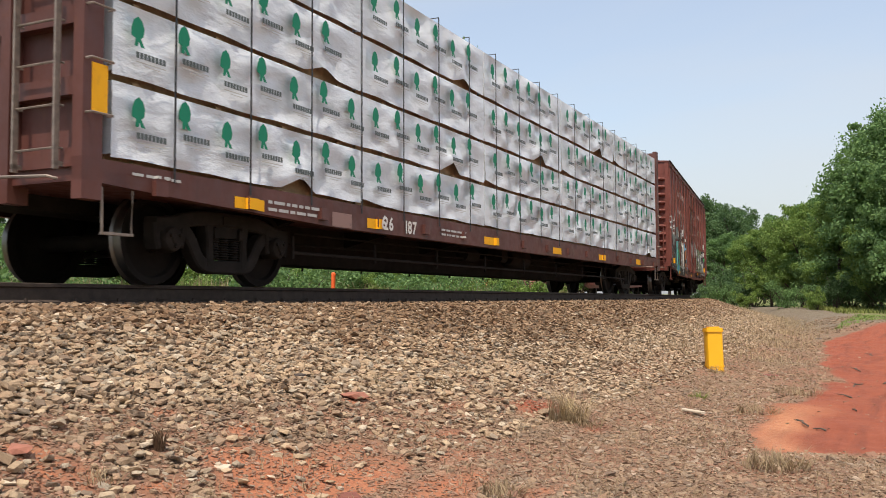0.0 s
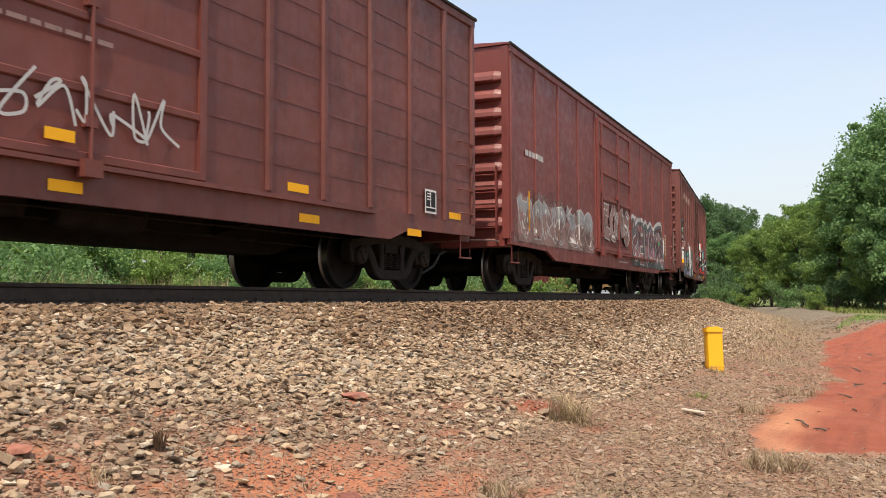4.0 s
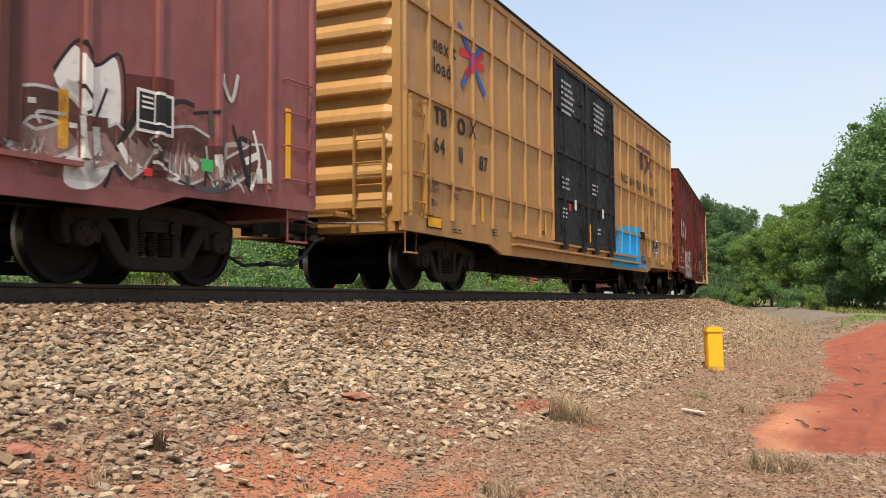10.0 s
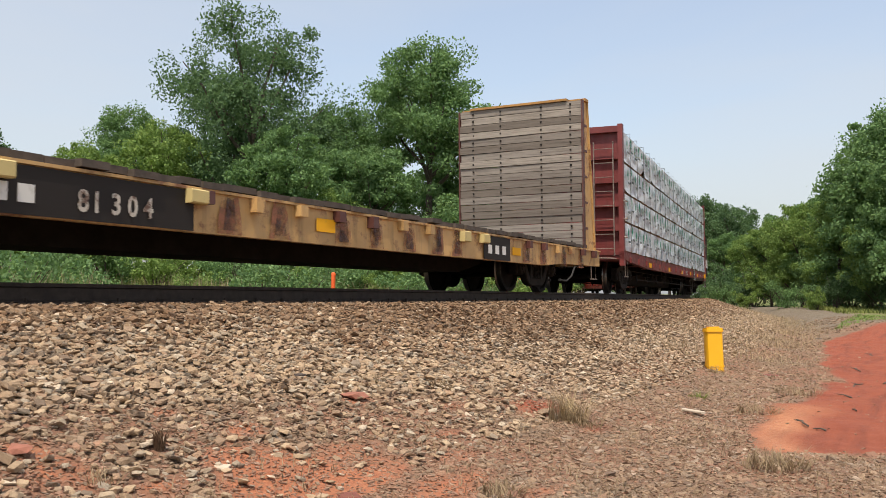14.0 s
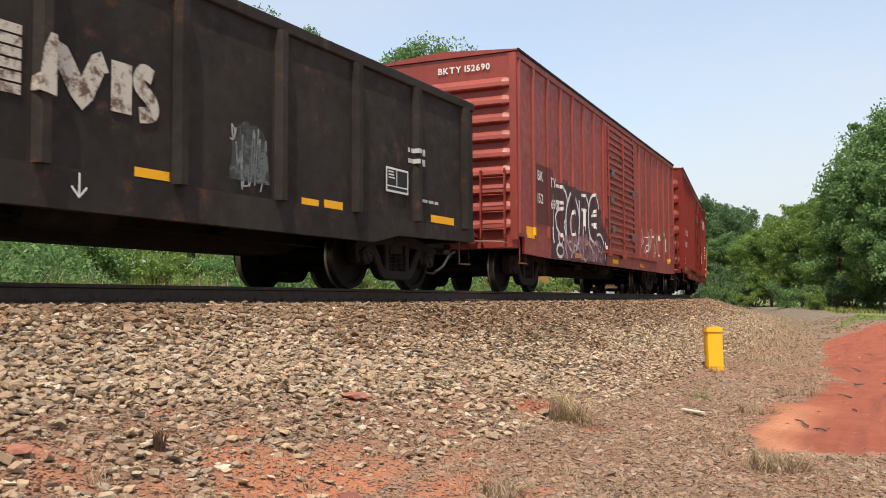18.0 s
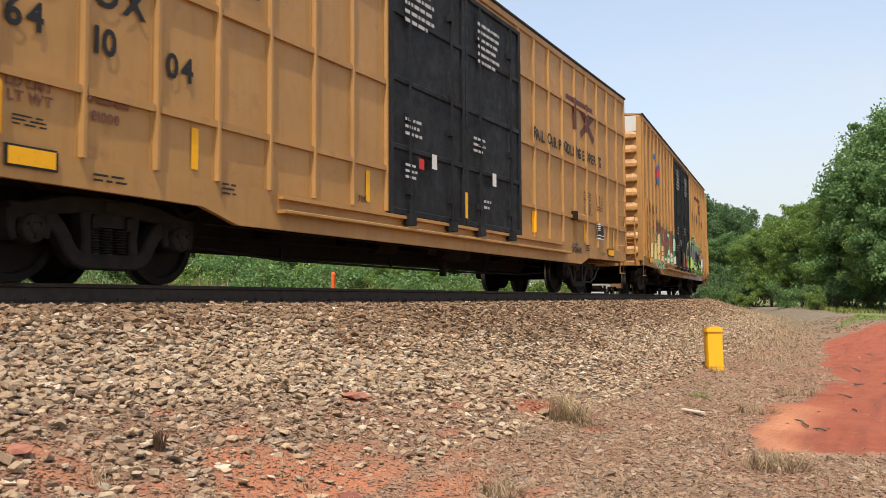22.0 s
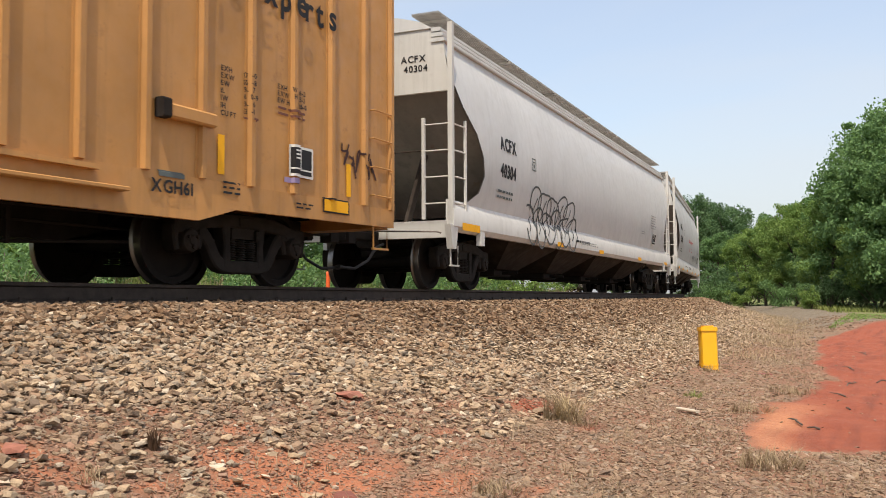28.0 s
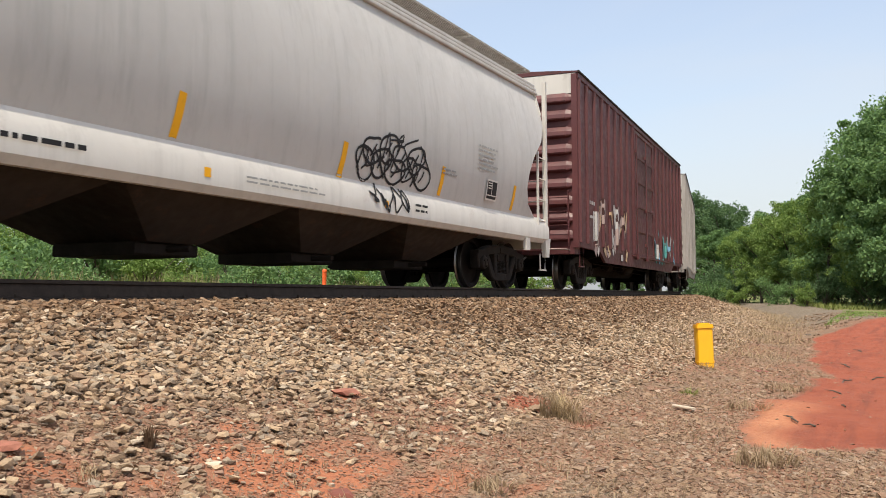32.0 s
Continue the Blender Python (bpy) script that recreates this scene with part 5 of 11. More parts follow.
def centre_beam_car(s0, s1, mat, label, inset, seams, tiers, seed, load0, load1):
    """A centre-beam flat car: end bulkheads, central frame, deck and side sills, loaded on both sides with wrapped lumber."""
    car, L = start_car("centre_beam_flatcar", s0, s1, inset, label, "railway flatcar")
    h, w = L / 2, 1.52
    g = Geo()
    g.box((-h + 0.05, -w + 0.13, 0.86), (h - 0.05, w - 0.13, 1.04))
    part("deck", g, M[mat], car)
    for sgn in (-1, 1):
        g = Geo()
        ys = sorted((sgn * w, sgn * (w - 0.12)))
        g.prism([(-h, 0.86), (-h + 1.2, 0.81), (-h + 4.0, 0.73), (h - 4.0, 0.73), (h - 1.2, 0.81), (h, 0.86), (h, 1.06), (-h, 1.06)], ys[0], ys[1], "y")
        part("side_sill", g, M[mat], car)
        pocket = Geo().box((-0.08, min(0, sgn * 0.05), 0.80), (0.08, max(0, sgn * 0.05), 0.94)).mesh("stake_pocket", M[mat], 0)
        for i in range(16):
            hang("stake_pocket", pocket, car, at(-h + 0.9 + (L - 1.8) * i / 15, sgn * w, 0))
        g = Geo()
        for i in range(9):
            x = -h + 3.4 + (L - 6.8) * i / 8
            g.tube([(x, sgn * (w - 0.25), 0.6), (x, sgn * (w - 0.25), 0.33)], 0.02, 5)
        g.tube([(-h + 3.4, sgn * (w - 0.25), 0.40), (h - 3.4, sgn * (w - 0.25), 0.40)], 0.02, 5)
        part("under_rail", g, M["under"], car)
    # central frame
    g = Geo()
    g.box((-h + 0.4, -0.12, 4.0), (h - 0.4, 0.12, 4.22))
    for i in range(12):
        x = -h + 1.0 + (L - 2.0) * i / 11
        g.box((x - 0.08, -0.07, 1.04), (x + 0.08, 0.07, 4.0))
    part("centre_beam", g, M[mat], car)
    # end bulkheads: posts, cross members and a recessed sheet
    for sgn in (-1, 1):
        xs = sorted((sgn * h, sgn * (h - 0.22)))
        g = Geo()
        xm = sorted((sgn * (h - 0.14), sgn * (h - 0.19)))
        g.box((xm[0], -w + 0.05, 1.0), (xm[1], w - 0.05, 4.3))
        bulk = part("bulkhead", g, M[mat], car)
        for y in (-w, -0.62, 0.50, w - 0.12):
            part("bulkhead_post", Geo().box((xs[0], y, 0.70), (xs[1], y + 0.12, 4.36)), M[mat], bulk)
        for z in (1.0, 1.62, 2.24, 2.86, 3.48, 4.18):
            part("cross_member", Geo().box((xs[0] + 0.02, -w + 0.122, z - 0.02), (xs[1] - 0.02, w - 0.122, z + 0.14)), M[mat], bulk)
        turn = Matrix.Rotation(-math.pi / 2, 4, "Z")
        ladder(car, "iron", at(sgn * h, -w + 0.48, 0) @ (turn if sgn < 0 else turn.inverted()), 0.5, 0.95, 3.9, 8)
        stirrup(car, "iron", sgn * (h - 0.42), -w + 0.02, 0.82, 0.40)
        ladder(car, "iron", at(sgn * (h - 0.15), -w, 0), 0.24, 1.2, 2.6, 3, False)
    # bundles of lumber on both sides
    k = seed
    for sgn in (-1, 1):
        for r, (z0, z1) in enumerate(zip(tiers, tiers[1:])):
            off = 0.0
            edges = [load0] + [s + off for s in seams] + [load1]
            for a, b in zip(edges, edges[1:]):
                k += 1
                variant = k % 6 if sgn < 0 else 0
                me = bundle_mesh(b - a - 0.03, z1 - z0, variant)
                m = at(a - h + 0.015, -1.47, z0) if sgn < 0 else at(b - h - 0.015, 1.47, z0) @ FLIP
                ob = hang("wrapped_package", me, car, m, "bundle of lumber in crumpled white plastic wrap")
                if sgn < 0:
                    hang("wrap_print", wrap_marks(b - a - 0.03, z1 - z0, variant), ob)["kind"] = "stuff"
        # bearers between tiers
        for z in tiers[:-1]:
            x = load0 + 0.3
            while x < load1 - 0.2:
                hang("bearer", BEARER, car, at(x - h, sgn * 0.87, z))
                x += 1.15
        # straps over the load
        x = load0 + 0.75
        while x < load1 - 0.3:
            g = Geo()
            yo = sgn * 1.545
            ys = sorted((yo, yo - sgn * 0.006))
            g.box((x - h - 0.012, ys[0], 0.95), (x - h + 0.012, ys[1], tiers[-1] + 0.02))
            yt = sorted((yo, sgn * 0.1))
            g.box((x - h - 0.012, yt[0], tiers[-1] + 0.014), (x - h + 0.012, yt[1], tiers[-1] + 0.022))
            part("tie_down_strap", g, M["strap"], car)
            x += 1.15
    underframe(car, L, inset, 0.42)
    return Side(car, L, w * 2, [(0.9 + (L - 1.8) * i / 15 - 0.08, 0.9 + (L - 1.8) * i / 15 + 0.08, 0.05) for i in range(16)], low=0.0)


lumber_tiers = [1.08, 1.82, 2.55, 3.33, 4.16]
A = centre_beam_car(-193.75, -171.4, "cbrown", "brown centre-beam flatcar stacked with white wrapped lumber", 2.45, (4.62, 8.73, 12.95, 17.2), lumber_tiers, 1, 0.34, 22.05)
patch(A, "amber", 0.09, 0.27, 1.45, 1.88, name="reflector_strip", label="yellow reflective strip")
yellow_marks(A, [(2.0, 0.80, 0.5, 0.12), (4.7, 0.78, 0.32, 0.13), (8.6, 0.78, 0.55, 0.13), (12.2, 0.78, 0.55, 0.13), (15.6, 0.78, 0.5, 0.13), (19.3, 0.80, 0.5, 0.14)])
patch(A, "ghost", 3.86, 4.32, 0.74, 0.92, 0.006, "faded_mark")
sign(A, "white", ("626", 4.98, 0.79, 0.17), ("187", 5.75, 0.78, 0.17))
small_print(A, "palegrey", (2.55, 0.78, 1.0, 0.16, 2), (6.9, 0.79, 0.8, 0.14, 2), (0.55, 0.93, 0.8, 0.06, 1))
K = centre_beam_car(-2.75, 19.85, "cred", "red centre-beam flatcar stacked with white wrapped lumber", 2.45, (5.1, 9.5, 13.9, 18.0), [1.08, 1.86, 2.63, 3.42, 4.24], 4, 0.30, 22.35)
yellow_marks(K, [(4.2, 0.78, 0.5, 0.13), (8.6, 0.78, 0.5, 0.13), (12.3, 0.78, 0.5, 0.13), (15.4, 0.80, 0.45, 0.15), (18.2, 0.80, 0.5, 0.13), (21.4, 0.80, 0.85, 0.18)])
small_print(K, "palegrey", (13.6, 0.78, 0.9, 0.16, 3), (19.4, 0.82, 0.6, 0.08, 1))
label_box(K, 16.7, 0.62, 0.55, 0.42)
sign(K, "white", ("10", 12.7, 0.76, 0.16))

# ---- boxcars, in the train's order ----
B = boxcar(-169.5, -153.85, 4.36, "redbrown", "weathered brown boxcar with a sprayed black and green piece", 1.8, (6.4, 9.6), post=(1.05, 0.11, 0.045), ribs=11, rows=(1.36, 1.72, 2.1, 2.5, 2.9, 3.3, 3.7), shift=0.17, end_low=0.86, notch=0.35)
patch(B, "slate", 2.05, 3.0, 1.95, 2.35, 0.004)
sign(B, "white", ("530", 2.34, 2.04, 0.22, 1.1), ("400", 3.42, 2.04, 0.22, 1.1))
small_print(B, "ghost", (2.2, 3.3, 3.6, 0.42, 1), (2.4, 2.75, 2.6, 0.3, 1), (10.8, 3.25, 2.5, 0.3, 1), )
sign(B, "ghost", ("GIVES", 1.25, 2.74, 0.16, 1.15), ("A", 2.16, 2.72, 0.16), ("GREEN", 2.48, 2.68, 0.16, 1.1), ("LIGHT", 3.62, 2.64, 0.16, 1.1))
sign(B, "rustwhite", ("SERVES", 11.25, 2.62, 0.25, 1.3), ("THE", 10.80, 2.08, 0.25, 1.3))
sign(B, "rustwhite", *((c, 12.10 + 0.35 * i, 2.09, 0.26, 0.9) for i, c in enumerate("SOUTH")))
patch(B, "amber", 14.42, 14.90, 1.08, 1.27, 0.03, "reflector_strip", "yellow reflective strip")
spray(B, 0.15, 6.3, 0.87, 2.35, "soot", 3)
spray(B, 0.3, 2.2, 1.0, 2.2, "slate", 4)
spray(B, 3.0, 6.3, 0.75, 1.9, "slate", 5)
spray(B, 0.5, 2.1, 0.90, 2.0, "slate", 9, 0.0030)
w = Mural(B)
w.line("slate", 0.30, (0.31, 1.80), (0.86, 2.12), (1.38, 1.66))
w.line("palegrey", 0.05, (0.45, 2.02), (0.88, 2.26), (1.2, 2.02), (1.45, 1.70), (2.1, 2.09))
w.line("palegrey", 0.03, (0.62, 1.8), (0.8, 1.3), (0.9, 1.1))
w.fill("teal", (2.10, 1.85), (3.19, 1.92), (3.24, 0.84), (2.65, 0.72), (2.06, 0.88))
w.fill("dullteal", (2.2, 1.84), (3.05, 1.88), (3.02, 1.58), (2.2, 1.60))
w.fill("slate", (2.2, 1.30), (3.0, 1.42), (2.95, 1.12), (2.3, 0.98))
w.line("green", 0.12, (3.13, 1.88), (3.12, 1.4), (3.16, 0.9))
w.line("green", 0.07, (2.2, 1.56), (3.0, 1.50), (2.45, 1.2), (2.25, 0.92))
w.line("blue", 0.10, (2.9, 1.34), (2.6, 1.05), (2.5, 0.80))
w.fill("soot", (3.25, 0.98), (5.05, 0.95), (5.41, 0.68), (3.25, 0.70))
w.fill("white", (3.40, 1.80), (3.88, 1.88), (4.34, 1.80), (4.82, 1.84), (4.80, 0.98), (4.46, 0.96), (4.37, 0.70), (4.27, 0.95), (3.85, 0.97), (3.38, 1.0))
w.line("black", 0.20, (3.80, 1.72), (3.52, 1.66), (3.55, 1.45), (3.74, 1.34), (3.72, 1.10), (3.45, 1.08))
w.fill("black", (3.93, 1.80), (4.34, 1.74), (4.37, 1.56), (4.26, 1.50), (4.20, 0.98), (4.02, 1.0), (4.10, 1.52), (3.93, 1.52))
w.fill("black", (4.42, 1.70), (4.77, 1.77), (4.75, 1.02), (4.58, 1.01), (4.63, 1.57), (4.42, 1.55))
w.line("white", 0.035, (3.30, 1.0), (3.38, 1.82), (3.9, 1.92), (4.34, 1.82), (4.84, 1.86), (4.84, 1.0), bend=False)
w.blob("rust", (4.98, 1.50), (5.64, 1.74), (6.15, 1.0), (5.41, 0.72), (5.05, 0.80))
w.line("soot", 0.13, (5.58, 1.26), (5.22, 1.22), (5.15, 0.94), (5.47, 0.82), (5.92, 0.94))
w.blob("skyblue", (5.66, 1.48), (5.98, 1.42), (6.14, 1.05), (5.88, 0.96), (5.72, 1.2))
w.fill("skyblue", (4.86, 1.86), (5.27, 1.96), (5.32, 1.70), (4.95, 1.62))
w.line("soot", 0.10, (5.0, 1.62), (5.05, 1.2), (5.0, 0.95))
w.line("soot", 0.07, (5.65, 1.70), (5.72, 1.3), (5.60, 1.0))
w.line("palegrey", 0.05, (5.26, 2.14), (5.45, 1.82), (5.87, 1.95), (6.05, 1.66), bend=False)
w.line("palegrey", 0.04, (5.95, 1.6), (6.1, 1.45), (6.28, 1.5))
w.line("chalk", 0.045, (3.45, 2.06), (3.7, 2.02), (4.2, 1.90), (4.6, 1.88), (4.97, 2.11), (4.96, 2.37), (4.7, 2.6))
w.line("chalk", 0.05, (5.75, 2.9), (5.65, 2.5), (5.75, 2.3), (6.2, 2.2))
w.line("chalk", 0.035, (7.38, 3.02), (7.66, 3.24), (8.15, 3.17), (8.79, 3.16), (9.3, 3.3))
w.line("chalk", 0.035, (7.38, 3.02), (7.47, 2.56), (8.15, 2.43), (8.3, 2.57))
w.line("chalk", 0.03, (7.04, 2.2), (7.2, 1.9), (7.05, 1.6), (7.1, 1.2))
w.line("chalk", 0.03, (8.8, 3.1), (8.7, 2.6), (9.0, 2.5), (9.4, 2.55))
w.done("sprayed black, white and green graffiti piece")
spray(B, 9.4, 14.6, 0.75, 1.5, "soot", 8)
patch(B, "moss", 9.7, 12.75, 0.98, 2.0, 0.003)
graffiti(B, 9.8, 12.7, 1.0, 2.0, ["moss", "palegrey"], "grey", 14, 6, ["palegrey"], line_w=0.06)
graffiti(B, 12.85, 15.1, 0.92, 2.08, ["grey", "palegrey", "grey", "palegrey"], "black", 16, 5, ["palegrey", "grey", "slate"], line_w=0.10, jag=0.0, cloud=("slate", "grey"), loose=0.06, grime=False)
patch(B, "red", 13.42, 13.52, 0.94, 1.02, 0.02)
patch(B, "green", 14.5, 14.72, 1.60, 1.74, 0.02)
tag(B, 14.45, 15.05, 2.05, 2.45, "palegrey", 21, 4, 0.02)
tag(B, 15.0, 15.5, 2.4, 3.0, "palegrey", 22, 4, 0.02)
graffiti(B, 6.6, 9.3, 1.5, 2.2, ["ghost"], "palegrey", 15, 7, line_w=0.05)
tag(B, 3.4, 5.2, 2.1, 3.0, "palegrey", 3, 5)
tag(B, 0.1, 1.6, 1.9, 2.8, "palegrey", 6, 4)
spray(B, 0.2, 6.3, 0.72, 2.0, "grime", 24, 0.030)
spray(B, 9.3, 15.2, 0.75, 2.1, "grime", 25, 0.030)
yellow_marks(B, [(0.95, 1.05, 0.5, 0.18), (2.8, 0.74, 0.42, 0.10), (5.4, 0.74, 0.4, 0.10), (7.6, 0.72, 0.4, 0.10), (10.9, 0.86, 0.4, 0.10)])
label_box(B, 13.08, 1.42, 0.44, 0.37)

C = boxcar(-151.5, -136.4, 4.36, "brown", "rusty brown boxcar with a pale grey and mint graffiti piece", 1.8, (5.6, 8.8), door_mat="redbrown", post=(1.02, 0.10, 0.045), ribs=11, rows=(1.36, 1.72, 2.1, 2.5, 2.9, 3.3, 3.7), shift=-0.5, end_low=0.86, notch=0.55)
sign(C, "palegrey", ("526", 0.42, 2.27, 0.24, 1.05), ("747", 1.46, 2.27, 0.24, 1.05))

small_print(C, "ghost", (1.0, 3.4, 3.4, 0.45, 1), (0.35, 2.72, 1.3, 0.25, 1), (6.2, 3.1, 1.2, 0.1, 2), (6.2, 2.0, 1.6, 0.1, 1))
w = Mural(C)
w.fill("grey", (-0.42, 1.0), (-0.42, 1.92), (-0.10, 1.97), (0.3, 2.08), (0.85, 1.98), (1.6, 2.02), (1.6, 0.98))
w.fill("palegrey", (1.5, 0.80), (1.5, 1.74), (2.15, 1.78), (2.15, 1.93), (2.53, 1.92), (2.72, 1.72), (2.95, 1.93), (3.29, 1.93), (3.32, 1.62), (4.2, 1.66), (4.36, 1.39), (4.0, 0.70), (2.16, 0.70))
w.fill("smoke", (-0.38, 1.88), (-0.22, 1.92), (-0.24, 1.2), (-0.40, 1.2))
w.fill("smoke", (0.0, 1.92), (0.26, 1.95), (0.24, 1.3), (0.02, 1.25))
for i in range(4):
    w.line("white", 0.05, (0.03, 1.80 - 0.15 * i), (0.20, 1.79 - 0.15 * i))
    w.line("palegrey", 0.05, (-0.37, 1.80 - 0.16 * i), (-0.27, 1.80 - 0.16 * i))
w.line("white", 0.04, (-0.42, 1.92), (-0.1, 1.98), (0.3, 2.08), (0.85, 1.98), (1.0, 1.8), (1.2, 2.0), (1.6, 2.02))
w.line("chalk", 0.10, (0.2, 2.1), (0.5, 2.2), (0.85, 2.05))
w.line("chalk", 0.10, (1.2, 1.95), (1.5, 2.1), (1.75, 2.0))
w.fill("sage", (2.18, 1.90), (2.52, 1.88), (2.72, 1.66), (3.0, 1.88), (3.26, 1.88), (3.2, 1.25), (2.2, 1.30))
w.fill("chalk", (2.3, 1.25), (3.2, 1.2), (3.1, 0.85), (2.3, 0.85))
w.fill("mint", (2.22, 1.12), (2.42, 1.10), (2.40, 0.75), (2.24, 0.75))
w.fill("umber", (2.62, 1.10), (2.80, 1.08), (2.86, 0.75), (2.66, 0.75))
w.fill("mint", (2.95, 1.1), (3.15, 1.1), (3.2, 0.8), (3.0, 0.8))
w.fill("umber", (3.70, 1.45), (3.95, 1.42), (3.92, 1.15), (3.72, 1.18))
w.fill("smoke", (3.5, 1.05), (3.75, 1.05), (3.75, 0.85), (3.5, 0.85))
w.line("white", 0.04, (2.12, 1.0), (2.15, 1.95), (2.53, 1.93), (2.72, 1.72), (2.95, 1.95), (3.30, 1.94), (3.32, 1.0), bend=False)
w.line("white", 0.035, (3.34, 1.62), (4.2, 1.68), (4.36, 1.4), (4.02, 0.72), bend=False)
w.line("slate", 0.03, (1.5, 1.2), (1.8, 0.85))
w.line("white", 0.05, (1.45, 1.3), (1.62, 0.9), (1.85, 1.2), (2.0, 0.8), bend=False)
w.line("sage", 0.06, (2.3, 1.55), (3.1, 1.5))
w.line("grey", 0.06, (3.4, 1.3), (4.1, 1.35))
w.done("pale grey and mint graffiti piece with crisp edges")
spray(C, 1.4, 4.4, 0.72, 1.9, "grime", 23, 0.026)
tag(C, 6.0, 8.4, 1.25, 1.75, "palegrey", 9, 6)
yellow_marks(C, [(2.3, 0.74, 0.5, 0.12), (4.75, 0.76, 0.35, 0.1), (6.9, 1.15, 0.3, 0.1), (7.0, 0.74, 0.35, 0.1), (10.2, 1.08, 0.4, 0.1), (10.4, 0.74, 0.4, 0.1), (12.9, 0.74, 0.4, 0.1), (14.2, 1.08, 0.4, 0.1)])
label_box(C, 13.4, 1.1, 0.35, 0.35)
box_mark(C, "palegrey", 2.62, 2.42)
for u0, u1, z0, z1 in ((0.70, 1.36, 0.98, 1.76), (1.48, 2.12, 1.38, 1.78)):
    patch(C, "darkred", u0, u1, z0, z1, 0.018, "clear_panel", "brown panel left clear of graffiti")
sign(C, "white", ("155500", 1.60, 1.60, 0.10), ("64500", 1.66, 1.45, 0.10), ("LD LMT", 0.80, 1.56, 0.10), ("LT WT", 0.82, 1.40, 0.10))
patch(C, "amber", 0.72, 1.34, 1.16, 1.26, 0.021, "reflector_strip", "yellow reflective strip")
patch(C, "slate", 4.0, 4.9, 1.6, 2.1, 0.012)

D_ = boxcar(-135.0, -119.2, 4.36, "oxide", "red boxcar with smooth sides and lilac bubble graffiti", 2.0, (5.9, 9.3), door_kind="panel", post=(1.55, 0.16, 0.03), ribs=9, sill_low=0.62, end_low=0.82)
graffiti(D_, 9.75, 14.1, 0.76, 2.15, ["mauvepink", "plum", "mauvepink"], "ghost", 31, 6, ["lilac", "palegrey", "slate"], halo="palegrey", line_w=0.05, jag=0.0, cloud="slate")
w = Mural(D_, 0.012)
TOP = [(9.46, 1.88), (9.67, 2.11), (9.95, 2.10), (10.07, 1.93), (10.40, 2.06), (10.86, 2.09), (10.98, 1.95), (11.44, 2.08), (11.75, 1.95), (12.09, 2.10), (12.5, 1.95), (12.91, 2.08), (13.5, 2.18), (13.86, 2.05), (13.9, 1.2)]
w.line("palegrey", 0.11, *TOP)
w.line("slate", 0.09, *((u, z - 0.11) for u, z in TOP))
w.done("pale cloud outline of a lilac piece")
graffiti(D_, 0.4, 5.6, 0.9, 1.9, ["ghost", "grey"], "palegrey", 32, 7, ["white"], cloud="ghost")
graffiti(D_, 6.2, 9.0, 1.2, 2.3, ["ghost"], "palegrey", 33, 4, ["white"])
yellow_marks(D_, [(9.5, 1.12, 0.08, 0.75), (11.7, 1.12, 0.08, 0.75), (14.5, 1.12, 0.07, 0.75), (1.0, 1.12, 0.08, 0.75)])
patch(D_, "green", 13.3, 13.5, 1.5, 1.6, 0.02)
small_print(D_, "palegrey", (14.2, 1.2, 0.3, 0.7, 6), (0.8, 2.4, 1.2, 0.25, 1), (8.0, 0.75, 1.0, 0.08, 1))

E_ = boxcar(-117.8, -101.95, 4.38, "darkbrown", "dark brown boxcar with a ribbed door and teal graffiti", 1.78, (6.5, 9.7), door_kind="corrugated", post=(1.08, 0.10, 0.05), ribs=11, steps_mat="iron", rows=(1.36, 1.72, 2.1, 2.5, 2.9, 3.3, 3.7), shift=0.2, end_low=0.86, notch=0.35)
sign(E_, "white", ("527", 2.36, 1.80, 0.21, 1.1), ("036", 3.36, 1.78, 0.23, 1.15))
small_print(E_, "ghost", (1.6, 3.35, 4.2, 0.5, 1), (6.8, 3.2, 0.3, 0.25, 4))
graffiti(E_, 0.95, 1.95, 2.15, 2.9, ["darkbrown"], "teal", 41, 3, ["mint"], line_w=0.045)
graffiti(E_, 1.0, 1.9, 1.92, 2.15, ["darkbrown"], "white", 42, 3, ["pink"], line_w=0.03)
sign(E_, "ghost", ("GREEN", 2.15, 2.58, 0.17, 1.1), ("LIGHT", 3.45, 2.56, 0.17, 1.1), ("INNOVATIONS", 4.75, 2.52, 0.16))
sign(E_, "red", ("SOU", 0.99, 1.72, 0.26, 1.2))
sign(E_, "white", ("SOU", 1.01, 1.74, 0.22, 1.3))
tag(E_, 1.05, 1.6, 1.42, 1.68, "black", 50, 5, 0.016)
patch(E_, "white", 0.95, 1.7, 1.3, 1.72, 0.006)
graffiti(E_, 1.8, 6.3, 0.72, 1.72, ["dullteal", "grey", "slate"], "slate", 43, 7, ["palegrey", "lilac", "dullteal"], cloud=("grey", "dullteal"), line_w=0.04)
w = Mural(E_, 0.020)
w.blob("white", (4.22, 1.80), (4.42, 1.94), (4.62, 1.92), (4.76, 1.70), (4.86, 1.34), (4.85, 0.95), (4.68, 0.75), (4.40, 0.71), (4.20, 0.80), (4.33, 1.3))
w.fill("darkbrown", (4.50, 1.68), (5.28, 1.74), (5.28, 1.32), (4.50, 1.30))
w.line("white", 0.05, (4.47, 1.74), (4.45, 1.26), (5.05, 1.28), bend=False)
w.fill("white", (5.66, 1.98), (5.84, 2.08), (6.02, 2.02), (6.0, 1.22), (5.72, 1.22))
w.fill("white", (5.58, 0.92), (5.70, 1.10), (5.96, 1.12), (6.04, 0.92), (5.80, 0.73))
w.line("black", 0.03, (5.64, 1.2), (5.62, 1.96), (5.84, 2.12), (6.05, 2.04), (6.06, 1.2))
